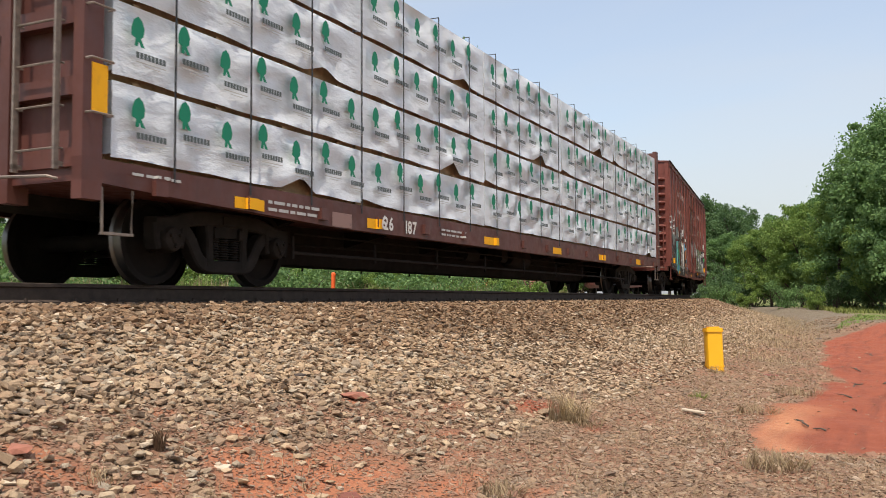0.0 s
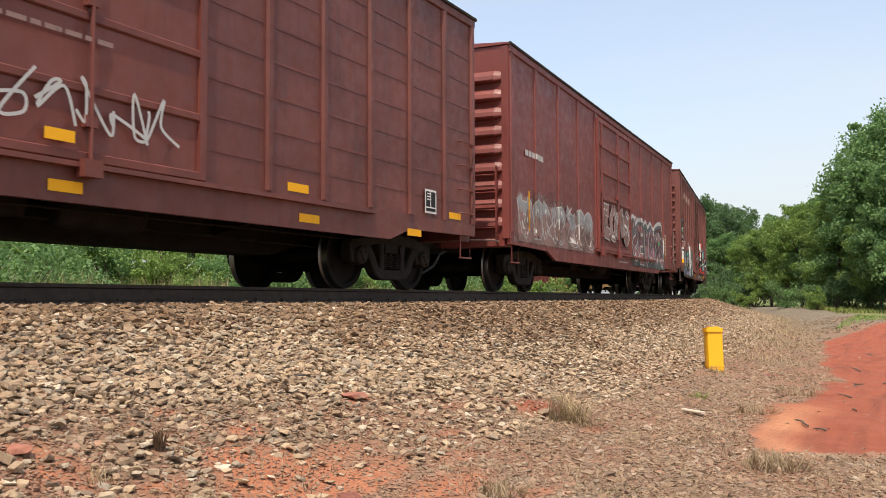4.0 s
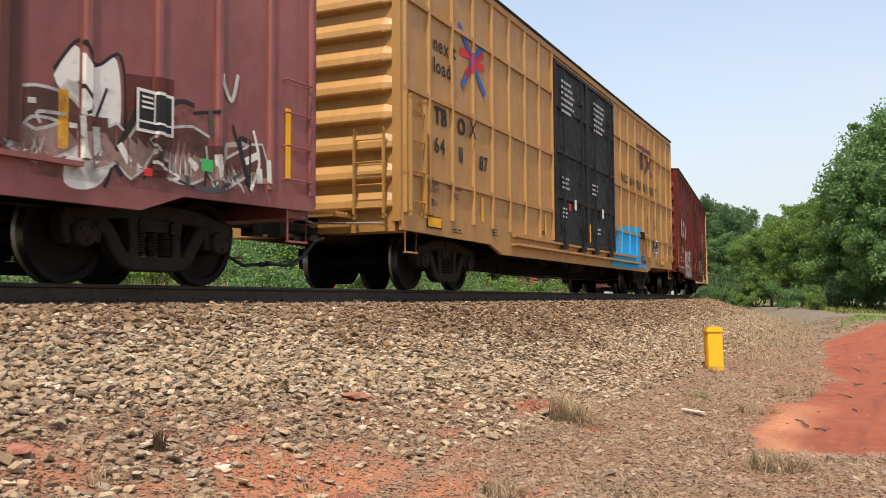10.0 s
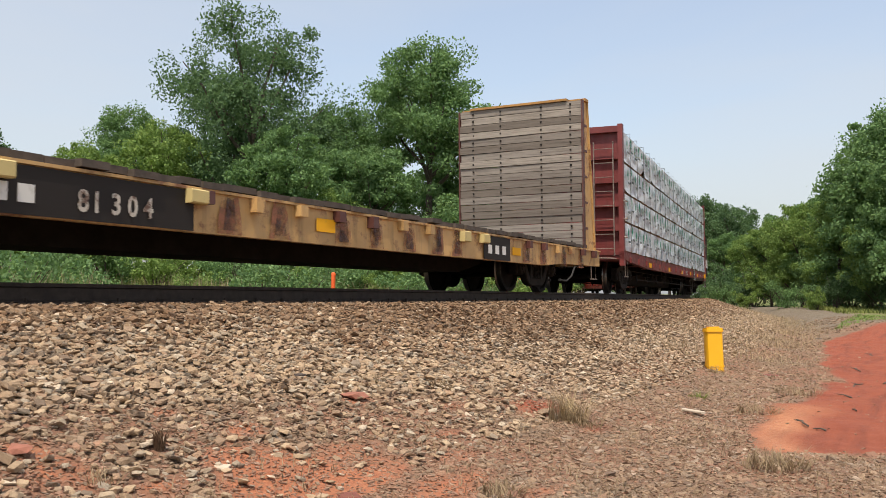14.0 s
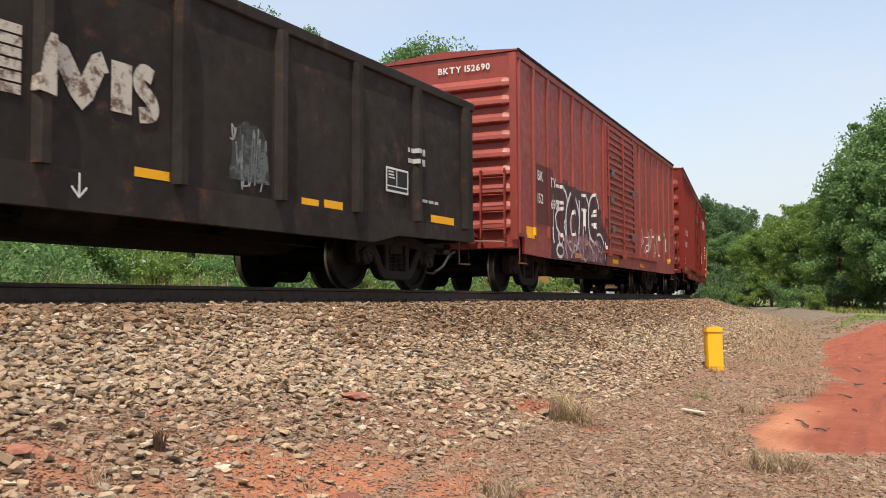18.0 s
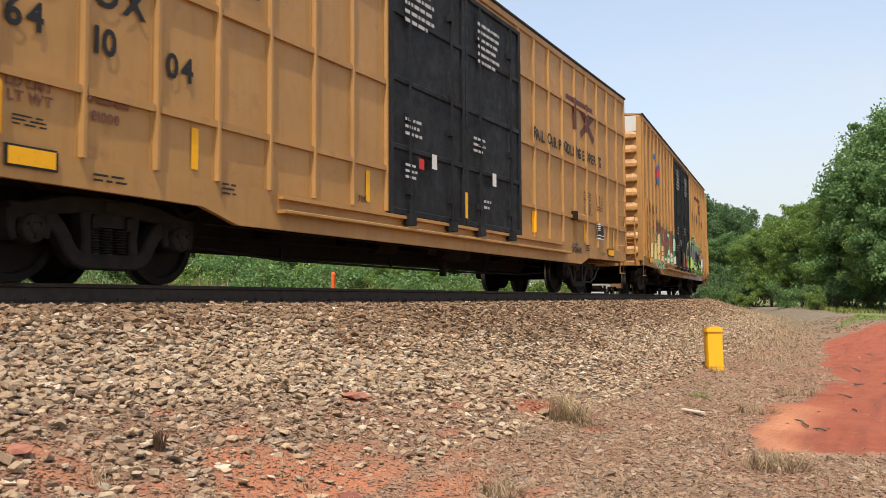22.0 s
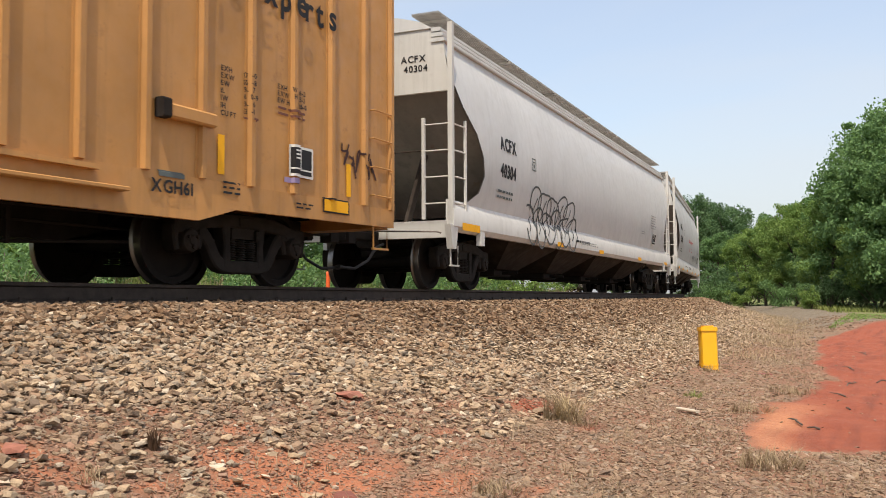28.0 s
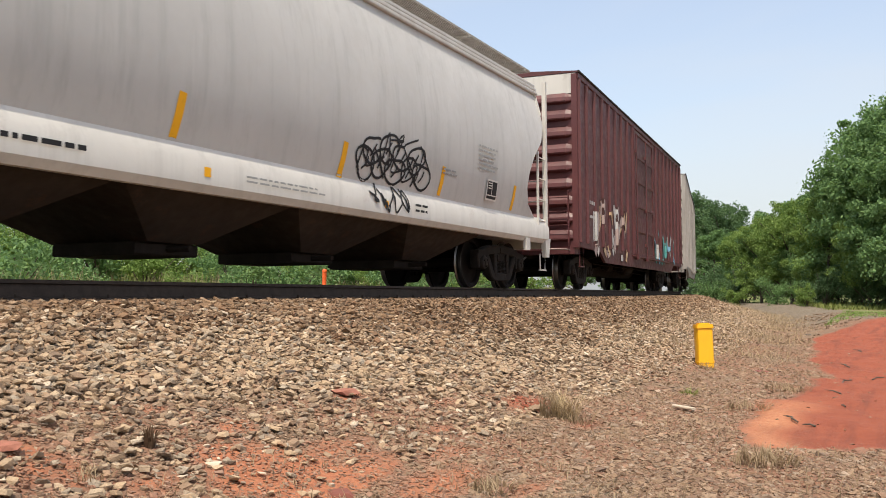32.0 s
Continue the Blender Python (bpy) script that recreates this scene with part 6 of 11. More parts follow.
for z in (1.22, 1.08, 0.96, 0.86):
    w.line("black", 0.022, (4.34, z), (4.46, z + 0.06), (4.50, z - 0.02), (4.62, z + 0.06), (4.70, z), (4.78, z + 0.04))
w.line("slate", 0.09, (3.0, 0.75), (3.1, 1.4), (3.05, 1.75))
w.line("black", 0.03, (3.35, 1.1), (3.6, 1.3), (3.9, 1.25), (4.05, 0.9), (3.7, 0.95), (3.35, 1.1))
w.line("slate", 0.10, (5.40, 0.8), (5.45, 1.4), (5.35, 1.8))
w.line("teal", 0.10, (2.9, 1.5), (3.2, 1.55), (3.6, 1.6))
w.line("lilac", 0.12, (2.6, 0.82), (3.3, 0.80), (4.1, 0.84))
w.fill("soot", (9.60, 1.25), (9.70, 1.55), (10.2, 1.5), (10.5, 1.3), (10.4, 1.16))
w.fill("soot", (10.3, 1.9), (10.5, 2.3), (10.8, 2.42), (11.2, 2.40), (11.3, 1.9), (11.1, 1.5), (10.6, 1.6))
w.fill("soot", (11.3, 1.2), (11.5, 1.9), (12.2, 2.26), (12.3, 1.8), (12.1, 1.2))
w.line("red", 0.16, (10.2, 1.05), (10.9, 1.12), (11.3, 1.3))
w.line("red", 0.14, (9.5, 1.7), (9.9, 2.0))
w.line("red", 0.12, (12.3, 1.1), (12.9, 1.12), (13.1, 1.5))
w.line("red", 0.10, (9.6, 1.52), (10.2, 1.72), (10.62, 1.9))
w.line("red", 0.12, (11.25, 2.30), (11.8, 2.36), (12.3, 2.42))
w.line("red", 0.12, (10.5, 1.10), (11.0, 1.2), (11.2, 1.1))
w.line("white", 0.26, (9.68, 2.08), (9.90, 1.76), (9.80, 1.5), (9.66, 1.28), edge="black", bend=False)
w.line("white", 0.25, (10.19, 2.24), (10.05, 1.78), (10.22, 1.30), edge="black", bend=False)
w.line("white", 0.18, (9.72, 1.48), (10.22, 1.68), edge="black")
w.line("white", 0.26, (10.78, 2.34), (10.62, 1.92), (10.52, 1.50), edge="black", bend=False)
w.line("white", 0.20, (10.86, 2.32), (11.1, 2.28), (11.0, 1.96), (10.72, 1.82), (11.0, 1.5), edge="black")
w.line("white", 0.24, (11.46, 2.22), (11.14, 1.82), (11.46, 1.60), (11.32, 1.14), edge="black", bend=False)
w.line("white", 0.22, (12.16, 2.20), (11.88, 1.84), (11.80, 1.36), edge="black", bend=False)
w.line("white", 0.20, (11.2, 1.38), (11.62, 1.10), edge="black")
w.line("red", 0.05, (9.66, 1.52), (9.95, 1.62), (10.25, 1.85), (10.45, 1.7))
w.line("red", 0.05, (10.85, 1.95), (11.0, 2.15), (11.1, 1.95))
w.line("red", 0.05, (11.3, 1.8), (11.6, 1.95), (11.8, 1.7))
w.line("teal", 0.20, (12.26, 2.05), (12.55, 1.72), (12.90, 2.10), edge="smoke", bend=False)
w.line("teal", 0.22, (12.56, 1.95), (12.52, 1.22), edge="smoke")
w.line("dullteal", 0.18, (12.16, 1.34), (12.56, 1.24), (12.96, 1.40), edge="smoke")
w.line("mint", 0.06, (12.3, 1.5), (12.5, 1.45), (12.8, 1.5))
w.line("palegrey", 0.06, (8.82, 0.80), (9.25, 0.73), (9.77, 0.88), (10.2, 0.80), (10.81, 0.79), (11.36, 0.69), (11.76, 0.84))
w.line("chalk", 0.05, (6.6, 1.0), (7.4, 0.95), (8.2, 0.98), (8.9, 0.88))
w.done("white shard lettering with red and teal, and white arrow shapes")
sign(E_, "white", ("OK", 11.90, 0.75, 0.13, 1.1))
label_box(E_, 14.38, 1.42, 0.5, 0.32)
graffiti(E_, 13.3, 14.35, 1.08, 1.65, ["teal", "ghost"], "dullteal", 49, 3, ["mint", "pink"])
tag(E_, 6.7, 9.5, 1.4, 1.9, "palegrey", 14, 7)
spray(E_, 1.8, 6.3, 0.72, 1.75, "grime", 46, 0.034)
spray(E_, 9.5, 14.4, 0.74, 1.6, "grime", 47, 0.034)
yellow_marks(E_, [(1.02, 1.14, 0.5, 0.16), (3.35, 1.0, 0.36, 0.09), (5.5, 0.98, 0.22, 0.09), (7.3, 0.78, 0.5, 0.1), (10.6, 0.78, 0.5, 0.1), (13.2, 0.80, 0.5, 0.12)])

F_ = boxcar(-100.35, -84.8, 4.36, "oxide2", "oxide red boxcar with a black, tan and blue graffiti piece", 1.9, (6.2, 9.4), post=(0.80, 0.08, 0.045), ribs=9, end_text="BKTY 150163", end_low=0.84, notch=0.35)
sign(F_, "white", ("BK", 1.72, 2.06, 0.19), ("TY", 2.54, 2.04, 0.19), ("150", 1.70, 1.80, 0.19), ("163", 2.50, 1.78, 0.19), ("157200", 2.6, 1.46, 0.09), ("62800", 2.65, 1.33, 0.09), ("LD LMT", 1.72, 1.52, 0.09), ("LT WT", 1.74, 1.39, 0.09))
graffiti(F_, 0.1, 1.55, 1.0, 2.1, ["tan", "darkbrown"], "black", 51, 3, ["cream", "teal"], cloud="teal")
spray(F_, 3.2, 6.6, 1.6, 2.5, "teal", 57)
w = Mural(F_)
w.fill("smoke", (1.25, 0.86), (1.4, 1.9), (2.4, 2.3), (3.3, 2.16), (4.2, 2.02), (4.4, 2.06), (5.33, 2.15), (5.9, 2.08), (6.15, 2.1), (6.1, 0.72), (2.1, 0.70))
w.fill("umber", (1.58, 0.98), (1.58, 2.10), (3.22, 2.16), (3.26, 0.98))
w.fill("cream", (1.9, 0.74), (2.6, 1.0), (3.1, 0.92), (2.8, 0.72))
w.line("cream", 0.15, (3.26, 0.93), (3.36, 1.62), (3.72, 1.36), bend=False)
w.oval("cream", 3.95, 1.48, 0.20, 0.17)
w.fill("dullteal", (3.78, 1.42), (4.02, 1.40), (4.02, 1.12), (3.84, 1.14))
w.fill("cream", (4.08, 0.95), (4.28, 1.45), (4.40, 1.38), (4.36, 1.02))
w.fill("teal", (4.16, 1.02), (4.30, 1.30), (4.34, 1.06))
w.line("cream", 0.12, (3.3, 2.22), (3.9, 2.14), (4.25, 1.92), (4.5, 2.08), (5.34, 2.10), (5.34, 1.50), (5.50, 1.20), bend=False)
w.line("cream", 0.09, (5.50, 1.58), (5.95, 1.90), (6.4, 2.26), bend=False)
w.line("palegrey", 0.06, (4.7, 1.80), (4.68, 1.92), (4.95, 1.96))
w.fill("cream", (5.05, 1.48), (5.2, 1.2), (5.0, 1.12))
w.fill("tan", (3.62, 0.75), (3.82, 0.96), (4.02, 0.78))
w.fill("cream", (4.38, 0.82), (4.70, 1.08), (4.74, 0.78))
w.fill("palegrey", (4.95, 0.92), (5.10, 0.90), (5.28, 0.74), (5.1, 0.74))
w.line("soot", 0.04, (3.5, 0.8), (3.55, 1.2), (4.2, 1.05))
w.line("cream", 0.07, (1.35, 1.1), (1.45, 1.7), (1.62, 2.2))
w.done("black and cream graffiti piece with a teal haze")
spray(F_, 7.4, 9.6, 1.2, 2.5, "paleochre", 59)
w = Mural(F_, 0.006)
w.line("cream", 0.12, (6.16, 2.24), (6.5, 2.3), (6.66, 2.13), (6.6, 1.8), (6.9, 1.92), bend=False)
w.line("palegrey", 0.05, (6.25, 1.9), (6.6, 2.2))
w.fill("cream", (6.9, 1.55), (7.15, 1.46), (7.62, 1.12), (7.55, 1.35), (7.2, 1.42))
w.fill("smoke", (7.60, 1.90), (8.35, 1.98), (8.30, 1.52), (7.62, 1.50))
w.fill("teal", (7.35, 1.95), (7.6, 1.9), (7.6, 1.6))
w.fill("palegrey", (8.05, 1.50), (9.35, 1.62), (9.45, 1.0), (8.1, 0.98))
w.fill("smoke", (7.65, 1.45), (8.0, 1.5), (7.95, 1.05), (7.7, 1.05))
w.blob("tan", (8.45, 2.2), (8.9, 2.5), (9.35, 2.25), (9.3, 1.8), (8.7, 1.85))
w.line("rust", 0.10, (8.6, 2.1), (9.0, 2.3), (9.2, 2.0))
w.line("smoke", 0.06, (8.2, 1.4), (8.5, 1.05), (8.8, 1.4), (9.1, 1.05), (9.35, 1.5), bend=False)
w.line("skyblue", 0.12, (9.1, 1.7), (9.25, 1.3), (9.15, 1.0))
w.line("chalk", 0.12, (6.3, 0.9), (7.4, 0.86), (8.6, 0.88), (9.4, 0.9))
w.done("black, cream and tan shapes sprayed across the door")
spray(F_, 9.3, 15.4, 0.80, 2.55, "paleochre", 58)
w = Mural(F_)
w.fill("peach", (9.5, 0.86), (9.5, 2.05), (10.1, 2.18), (11.2, 2.14), (12.3, 2.22), (13.2, 2.12), (14.3, 2.2), (15.2, 1.8), (15.2, 0.96), (12.0, 0.78))
w.fill("dullteal", (9.5, 2.02), (9.92, 2.1), (9.72, 1.5), (9.5, 1.3))
w.fill("skyblue", (9.50, 1.30), (9.62, 1.10), (10.30, 2.08), (10.56, 2.06), (10.18, 0.98), (9.9, 1.2), (9.7, 0.80), (9.5, 0.80))
w.line("smoke", 0.07, (9.95, 2.1), (9.62, 1.38), (10.28, 2.10), (10.6, 2.06), (10.18, 1.0), bend=False)
w.line("blue", 0.16, (10.26, 1.9), (10.08, 1.3), (9.85, 0.8))
w.line("smoke", 0.27, (10.60, 1.06), (10.76, 1.62), (11.16, 1.94), (11.54, 1.70), (11.56, 1.08), edge="black", w=0.04)
w.line("palegrey", 0.18, (11.32, 1.75), (11.48, 1.5), (11.40, 1.06))
w.fill("blue", (10.92, 1.40), (11.2, 1.34), (11.2, 1.06), (10.95, 1.06))
w.line("skyblue", 0.26, (11.96, 1.00), (11.95, 1.90), (12.5, 2.0), (12.72, 1.80), (12.3, 1.55), (12.78, 1.26), (12.4, 1.0), edge="smoke", w=0.04)
w.line("palegrey", 0.12, (12.0, 1.1), (12.0, 1.8), (12.5, 1.95))
w.fill("tan", (12.1, 1.62), (12.4, 1.68), (12.4, 1.42), (12.1, 1.40))
w.line("blue", 0.18, (12.95, 1.10), (12.95, 1.95), edge="smoke", w=0.03)
w.line("dullteal", 0.24, (13.02, 1.86), (13.45, 1.84), (14.1, 2.14), edge="smoke", w=0.04)
w.line("dullteal", 0.24, (13.3, 1.75), (13.95, 1.5), (14.2, 1.0), edge="smoke", w=0.04)
w.fill("umber", (13.12, 1.52), (13.85, 1.60), (13.85, 0.98), (13.12, 0.92))
w.line("skyblue", 0.22, (14.5, 1.1), (14.62, 1.6), (14.95, 1.75), (15.1, 1.2), edge="smoke", w=0.03)
w.line("palegrey", 0.10, (9.5, 0.92), (11.0, 0.88), (12.5, 0.86))
w.line("smoke", 0.06, (10.2, 0.84), (11.4, 0.92), (13.0, 0.82))
w.done("blue and grey letters edged in black on a peach and ochre cloud")
spray(F_, 0.1, 6.3, 0.72, 2.1, "grime", 55, 0.030)
spray(F_, 9.2, 15.3, 0.74, 2.1, "grime", 56, 0.030)
yellow_marks(F_, [(0.95, 1.04, 0.5, 0.2), (3.3, 0.76, 0.4, 0.1), (5.1, 0.74, 0.4, 0.1), (9.9, 0.76, 0.6, 0.1), (13.2, 0.78, 0.6, 0.1), (14.6, 0.98, 0.55, 0.2)])
label_box(F_, 14.2, 1.25, 0.55, 0.4)
box_mark(F_, "palegrey", 3.62, 1.78)
sign(F_, "palegrey", ("50", 5.45, 1.05, 0.10), ("K", 5.66, 1.05, 0.10))
patch(F_, "green", 13.6, 13.85, 1.5, 1.68, 0.02)

G_ = boxcar(-82.5, -66.35, 4.42, "mauve", "faded mauve boxcar with white and black graffiti", 2.0, (6.5, 9.6), door_kind="corrugated", post=(0.80, 0.08, 0.045), ribs=9, end_text="BKTY 152600", end_low=0.87, notch=0.75)
patch(G_, "brown", 1.12, 2.5, 1.15, 2.75, 0.010)
sign(G_, "white", ("BK", 1.36, 1.99, 0.18), ("TY", 2.02, 1.99, 0.18), ("152", 1.22, 1.57, 0.18), ("600", 1.99, 1.57, 0.18))
small_print(G_, "palegrey", (1.22, 1.25, 0.6, 0.2, 2), (6.8, 2.4, 0.35, 0.1, 1), (5.6, 2.3, 0.5, 0.7, 5))
w = Mural(G_)
w.fill("palegrey", (2.45, 0.88), (2.45, 2.10), (2.9, 2.14), (3.2, 1.95), (3.5, 2.15), (4.2, 2.16), (5.1, 2.08), (5.98, 2.08), (6.28, 1.6), (6.30, 0.80))
w.fill("tan", (4.02, 2.08), (4.46, 2.36), (4.72, 2.12), (4.95, 2.05), (4.9, 1.7), (4.3, 1.8))
w.fill("white", (1.6, 1.18), (2.2, 1.02), (2.45, 1.2), (2.45, 0.90), (1.75, 0.92))
w.shards(612, 2.55, 6.15, 0.90, 2.02, 52, ["white", "white", "palegrey", "smoke"], "black", (0.07, 0.20), 0.026, 0.7)
w.line("white", 0.30, (2.62, 2.0), (2.66, 1.5), (3.0, 1.35), edge="black", bend=False)
w.line("white", 0.22, (2.75, 1.35), (3.2, 1.05), (2.65, 0.98), edge="black", bend=False)
w.line("white", 0.22, (3.50, 2.05), (3.35, 1.55), (3.5, 1.0), edge="black", bend=False)
w.line("white", 0.20, (3.85, 1.86), (4.12, 1.5), (3.95, 1.1), (3.7, 1.45), (3.85, 1.86), edge="black")
w.line("slate", 0.18, (3.82, 1.65), (3.95, 1.45), (3.85, 1.25))
w.line("white", 0.18, (5.0, 2.0), (5.2, 1.5), (5.0, 1.05), edge="black", bend=False)
w.line("white", 0.16, (5.85, 1.98), (5.75, 1.5), (6.05, 1.0), edge="black", bend=False)
w.line("green", 0.04, (4.42, 1.8), (4.40, 1.45), (4.46, 1.2))
w.line("skyblue", 0.10, (2.7, 0.95), (3.1, 0.92))
w.fill("darkbrown", (4.62, 1.72), (5.02, 1.74), (5.02, 1.32), (4.62, 1.30))
w.shards(613, 2.6, 6.1, 0.9, 1.95, 16, ["black", "slate"], None, (0.02, 0.05), 0.0, 0.6)
w.done("dense white and black wildstyle graffiti piece")
tag(G_, 5.2, 6.1, 0.9, 1.6, "black", 68, 5, 0.02)
spray(G_, 0.1, 1.05, 1.25, 2.0, "ghost", 66)
tag(G_, 0.15, 1.0, 1.35, 1.95, "palegrey", 62, 6, 0.018)
tag(G_, 0.2, 0.95, 1.3, 1.6, "palegrey", 67, 5, 0.015)
graffiti(G_, 9.8, 15.2, 0.9, 1.6, ["ghost", "brown"], "palegrey", 63, 7, ["white"], line_w=0.05)
for u in (10.2, 11.0, 11.8):
    patch(G_, "brown", u, u + 0.45, 1.1, 2.9, 0.02)
w = Mural(G_)
w.blob("white", (12.55, 1.70), (12.75, 2.0), (12.95, 1.85), (13.2, 1.98), (13.25, 1.4), (13.05, 0.86), (12.66, 0.82), (12.72, 1.3))
w.line("black", 0.03, (12.55, 1.75), (12.8, 2.06), (12.98, 1.88), (13.25, 2.02), (13.3, 1.4), (13.08, 0.82))
w.line("black", 0.03, (12.8, 1.7), (12.95, 1.5), (12.75, 1.35), (13.05, 1.1))
w.line("black", 0.03, (13.1, 1.7), (12.9, 1.2))
w.fill("darkred", (13.3, 1.88), (13.9, 1.95), (13.9, 1.0), (13.35, 0.95))
w.shards(641, 13.2, 15.0, 0.95, 1.75, 16, ["black", "smoke", "chalk"], None, (0.02, 0.06), 0.0, 0.7)
w.line("palegrey", 0.05, (14.55, 2.15), (14.7, 1.9), (14.8, 2.2))
w.line("white", 0.04, (15.05, 1.65), (15.15, 1.3), (15.0, 1.0))
w.fill("red", (13.52, 0.98), (13.62, 0.98), (13.62, 1.06), (13.52, 1.06))
w.done("white blob tag with black scrawl and drips")
label_box(G_, 13.42, 1.38, 0.46, 0.40)
patch(G_, "green", 14.25, 14.42, 1.12, 1.24, 0.03)
yellow_marks(G_, [(1.05, 1.15, 0.09, 0.95), (3.9, 0.92, 0.42, 0.09), (7.6, 0.92, 0.4, 0.1), (12.6, 1.1, 0.1, 0.5), (15.6, 1.2, 0.1, 0.8)])


def pool_car(s0, s1, mat, label, numbers, kind, end_text="", shift=0.0):
    """The tall ochre boxcars with twin black plug doors."""
    grid = kind == "grid"
    c = boxcar(s0, s1, 5.0, mat, label, 2.5, (6.62, 11.5), door_mat="blackdoor", door_kind="plug", post=(0.87, 0.07, 0.05) if grid else (0.78, 0.10, 0.055), rows=(1.62, 2.80, 4.07) if grid else (), ribs=9,
               double=True, white_top=True, sill_low=0.62, sill_in=3.2, width=3.08, end_text=end_text, end_ink="black", placard="deckplank" if kind == "rib" else None, shift=shift, end_low=0.80, side_ladder=True)
    # crossed arrows, red and blue
    for ink, pts in (("blue", [(1.95, 4.2), (2.25, 3.95), (2.62, 3.6), (3.02, 3.26)]), ("blue", [(3.0, 4.1), (2.72, 3.9), (2.36, 3.55), (2.05, 3.22)]), ("red", [(2.0, 3.78), (2.35, 3.80), (2.62, 3.68), (3.0, 3.72)]), ("red", [(2.95, 3.95), (2.6, 3.72), (2.2, 3.42)])):
        g = Geo()
        c.stroke(g, pts, 0.13, 0, 0.012)
        part("crossed_arrows_mark", g, INK[ink], c.car, angle=0)
    sign(c, "black", *numbers)
    sign(c, "black", ("RAILCAR POOLING EXPERTS", 12.2, 2.95, 0.21, 1.05) if grid else ("Railcar Pooling Experts", 12.9, 3.12, 0.30, 0.95))
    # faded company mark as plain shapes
    g = Geo()
    c.rect(g, 14.3, 16.2, 4.10, 4.24, 0, 0.012)
    c.rect(g, 14.75, 14.95, 3.55, 4.10, 0, 0.012)
    c.stroke(g, [(15.3, 4.1), (16.3, 3.5)], 0.16, 0, 0.012)
    c.stroke(g, [(16.3, 4.1), (15.3, 3.5)], 0.16, 0, 0.013)
    part("faded_company_mark", g, INK["brown"], c.car, "faded brown company mark", angle=0)
    small_print(c, "palegrey", (7.0, 3.7, 0.9, 0.75, 6), (9.5, 3.7, 0.9, 0.75, 6), (7.0, 2.1, 0.5, 0.3, 3), (9.3, 2.2, 0.5, 0.3, 3), (7.0, 1.5, 0.35, 0.25, 3), (9.7, 1.3, 0.3, 0.2, 2))
    # dimension table and load limits
    rows_a = (("EXH", "17-0"), ("EXW", "10-8"), ("EW", "9-7"), ("IL", "60-9"), ("IW", "9-6"), ("IH", "13-1"), ("CU FT", ""))
    rows_b = (("EXH W", "6-2"), ("EXW H", "5-3"), ("EW H", "16-0"), ("", ""), ("", ""))
    for u, step, z, rows in ((15.49, 0.36, 2.20, rows_a), (16.42, 0.40, 2.20, rows_b)):
        for i, (a, b) in enumerate(rows):
            if a:
                sign(c, "black", (a, u, z - 0.078 * i, 0.055))
            if b:
                sign(c, "black", (b, u + step, z - 0.078 * i, 0.055))
    sign(c, "umber", ("LD LMT", 0.74, 1.52, 0.085), ("LT WT", 0.76, 1.40, 0.085), ("81000", 1.58, 1.38, 0.085))
    small_print(c, "umber", (15.84, 1.73, 0.22, 0.05, 1), (16.42, 1.88, 0.5, 0.13, 2), (1.5, 1.50, 0.5, 0.085, 1))
    small_print(c, "black", (15.52, 0.90, 0.26, 0.16, 3), (0.80, 1.20, 0.34, 0.10, 3), (3.25, 0.90, 0.22, 0.14, 3), (16.75, 0.86, 0.35, 0.09, 2), (1.6, 0.84, 0.4, 0.09, 2))
    patch(c, "lilac", 16.55, 16.80, 1.16, 1.22, 0.014, "sticker", "small pale sticker")
    patch(c, "slate", 14.64, 14.98, 1.00, 1.06, 0.014, "tag_holder", "small dark metal tag holder")
    for u, z, wd, ht in ((7.75, 1.75, 0.16, 0.22), (10.0, 1.75, 0.16, 0.22)):
        patch(c, "white", u, u + wd, z, z + ht, 0.055)
    patch(c, "red", 7.35, 7.5, 1.7, 1.85, 0.055)
    for u in (0.62, 2.82, 6.10, 8.9, 12.2, 15.46, 17.80):
        patch(c, "amber", u, u + 0.10, 1.12, 1.53, 0.055 if 6.6 < u < 11.5 else 0.012, "reflector_strip", "yellow reflective strip")
    patch(c, "black", 0.74, 1.24, 0.88, 1.06, 0.016, "caution_plate", "yellow caution plate with a black edge")
    patch(c, "amber", 0.765, 1.215, 0.90, 1.04, 0.019, "plate_face")
    label_box(c, 16.39 if grid else 16.62, 1.24, 0.60 if grid else 0.46, 0.36)
    sign(c, "black", ("XGH61B" if grid else "XGH61", 14.54, 0.85, 0.12), ("70K", 5.9, 1.1, 0.08))
    patch(c, "black", 17.28, 17.84, 0.88, 1.06, 0.016, "caution_plate", "yellow caution plate with a black edge")
    patch(c, "amber", 17.305, 17.815, 0.90, 1.04, 0.019, "plate_face")
    g = Geo()
    x0 = 14.60 - c.half
    g.box((x0 + 0.11, c.y - 0.11, 1.56), (x0 + 0.74, c.y - 0.004, 1.70), c=0.02)
    guard = part("lever_guard", g, M[mat], c.car)
    # closed block: the hollow end's shade is put into its dark colour
    part("lever_end", Geo().box((x0, c.y - 0.12, 1.55), (x0 + 0.11, c.y - 0.004, 1.74), c=0.015), M["under"], guard, "dark block painted as the shaded open end of the guard")
    g = Geo()
    x0, x1 = 4.2 - c.half, 14.2 - c.half
    g.box((x0, c.y - 0.13, 0.80), (x1, c.y - 0.012, 0.84), c=0.008)
    part("door_rail", g, M[mat], c.car)
    pipe = part("brake_pipe", Geo().tube([(-6.2, -0.7, 0.46), (-4.0, -0.72, 0.35), (0.6, -0.74, 0.33), (4.2, -0.72, 0.36), (6.2, -0.7, 0.46)], 0.017, 6), M["under"], c.car)
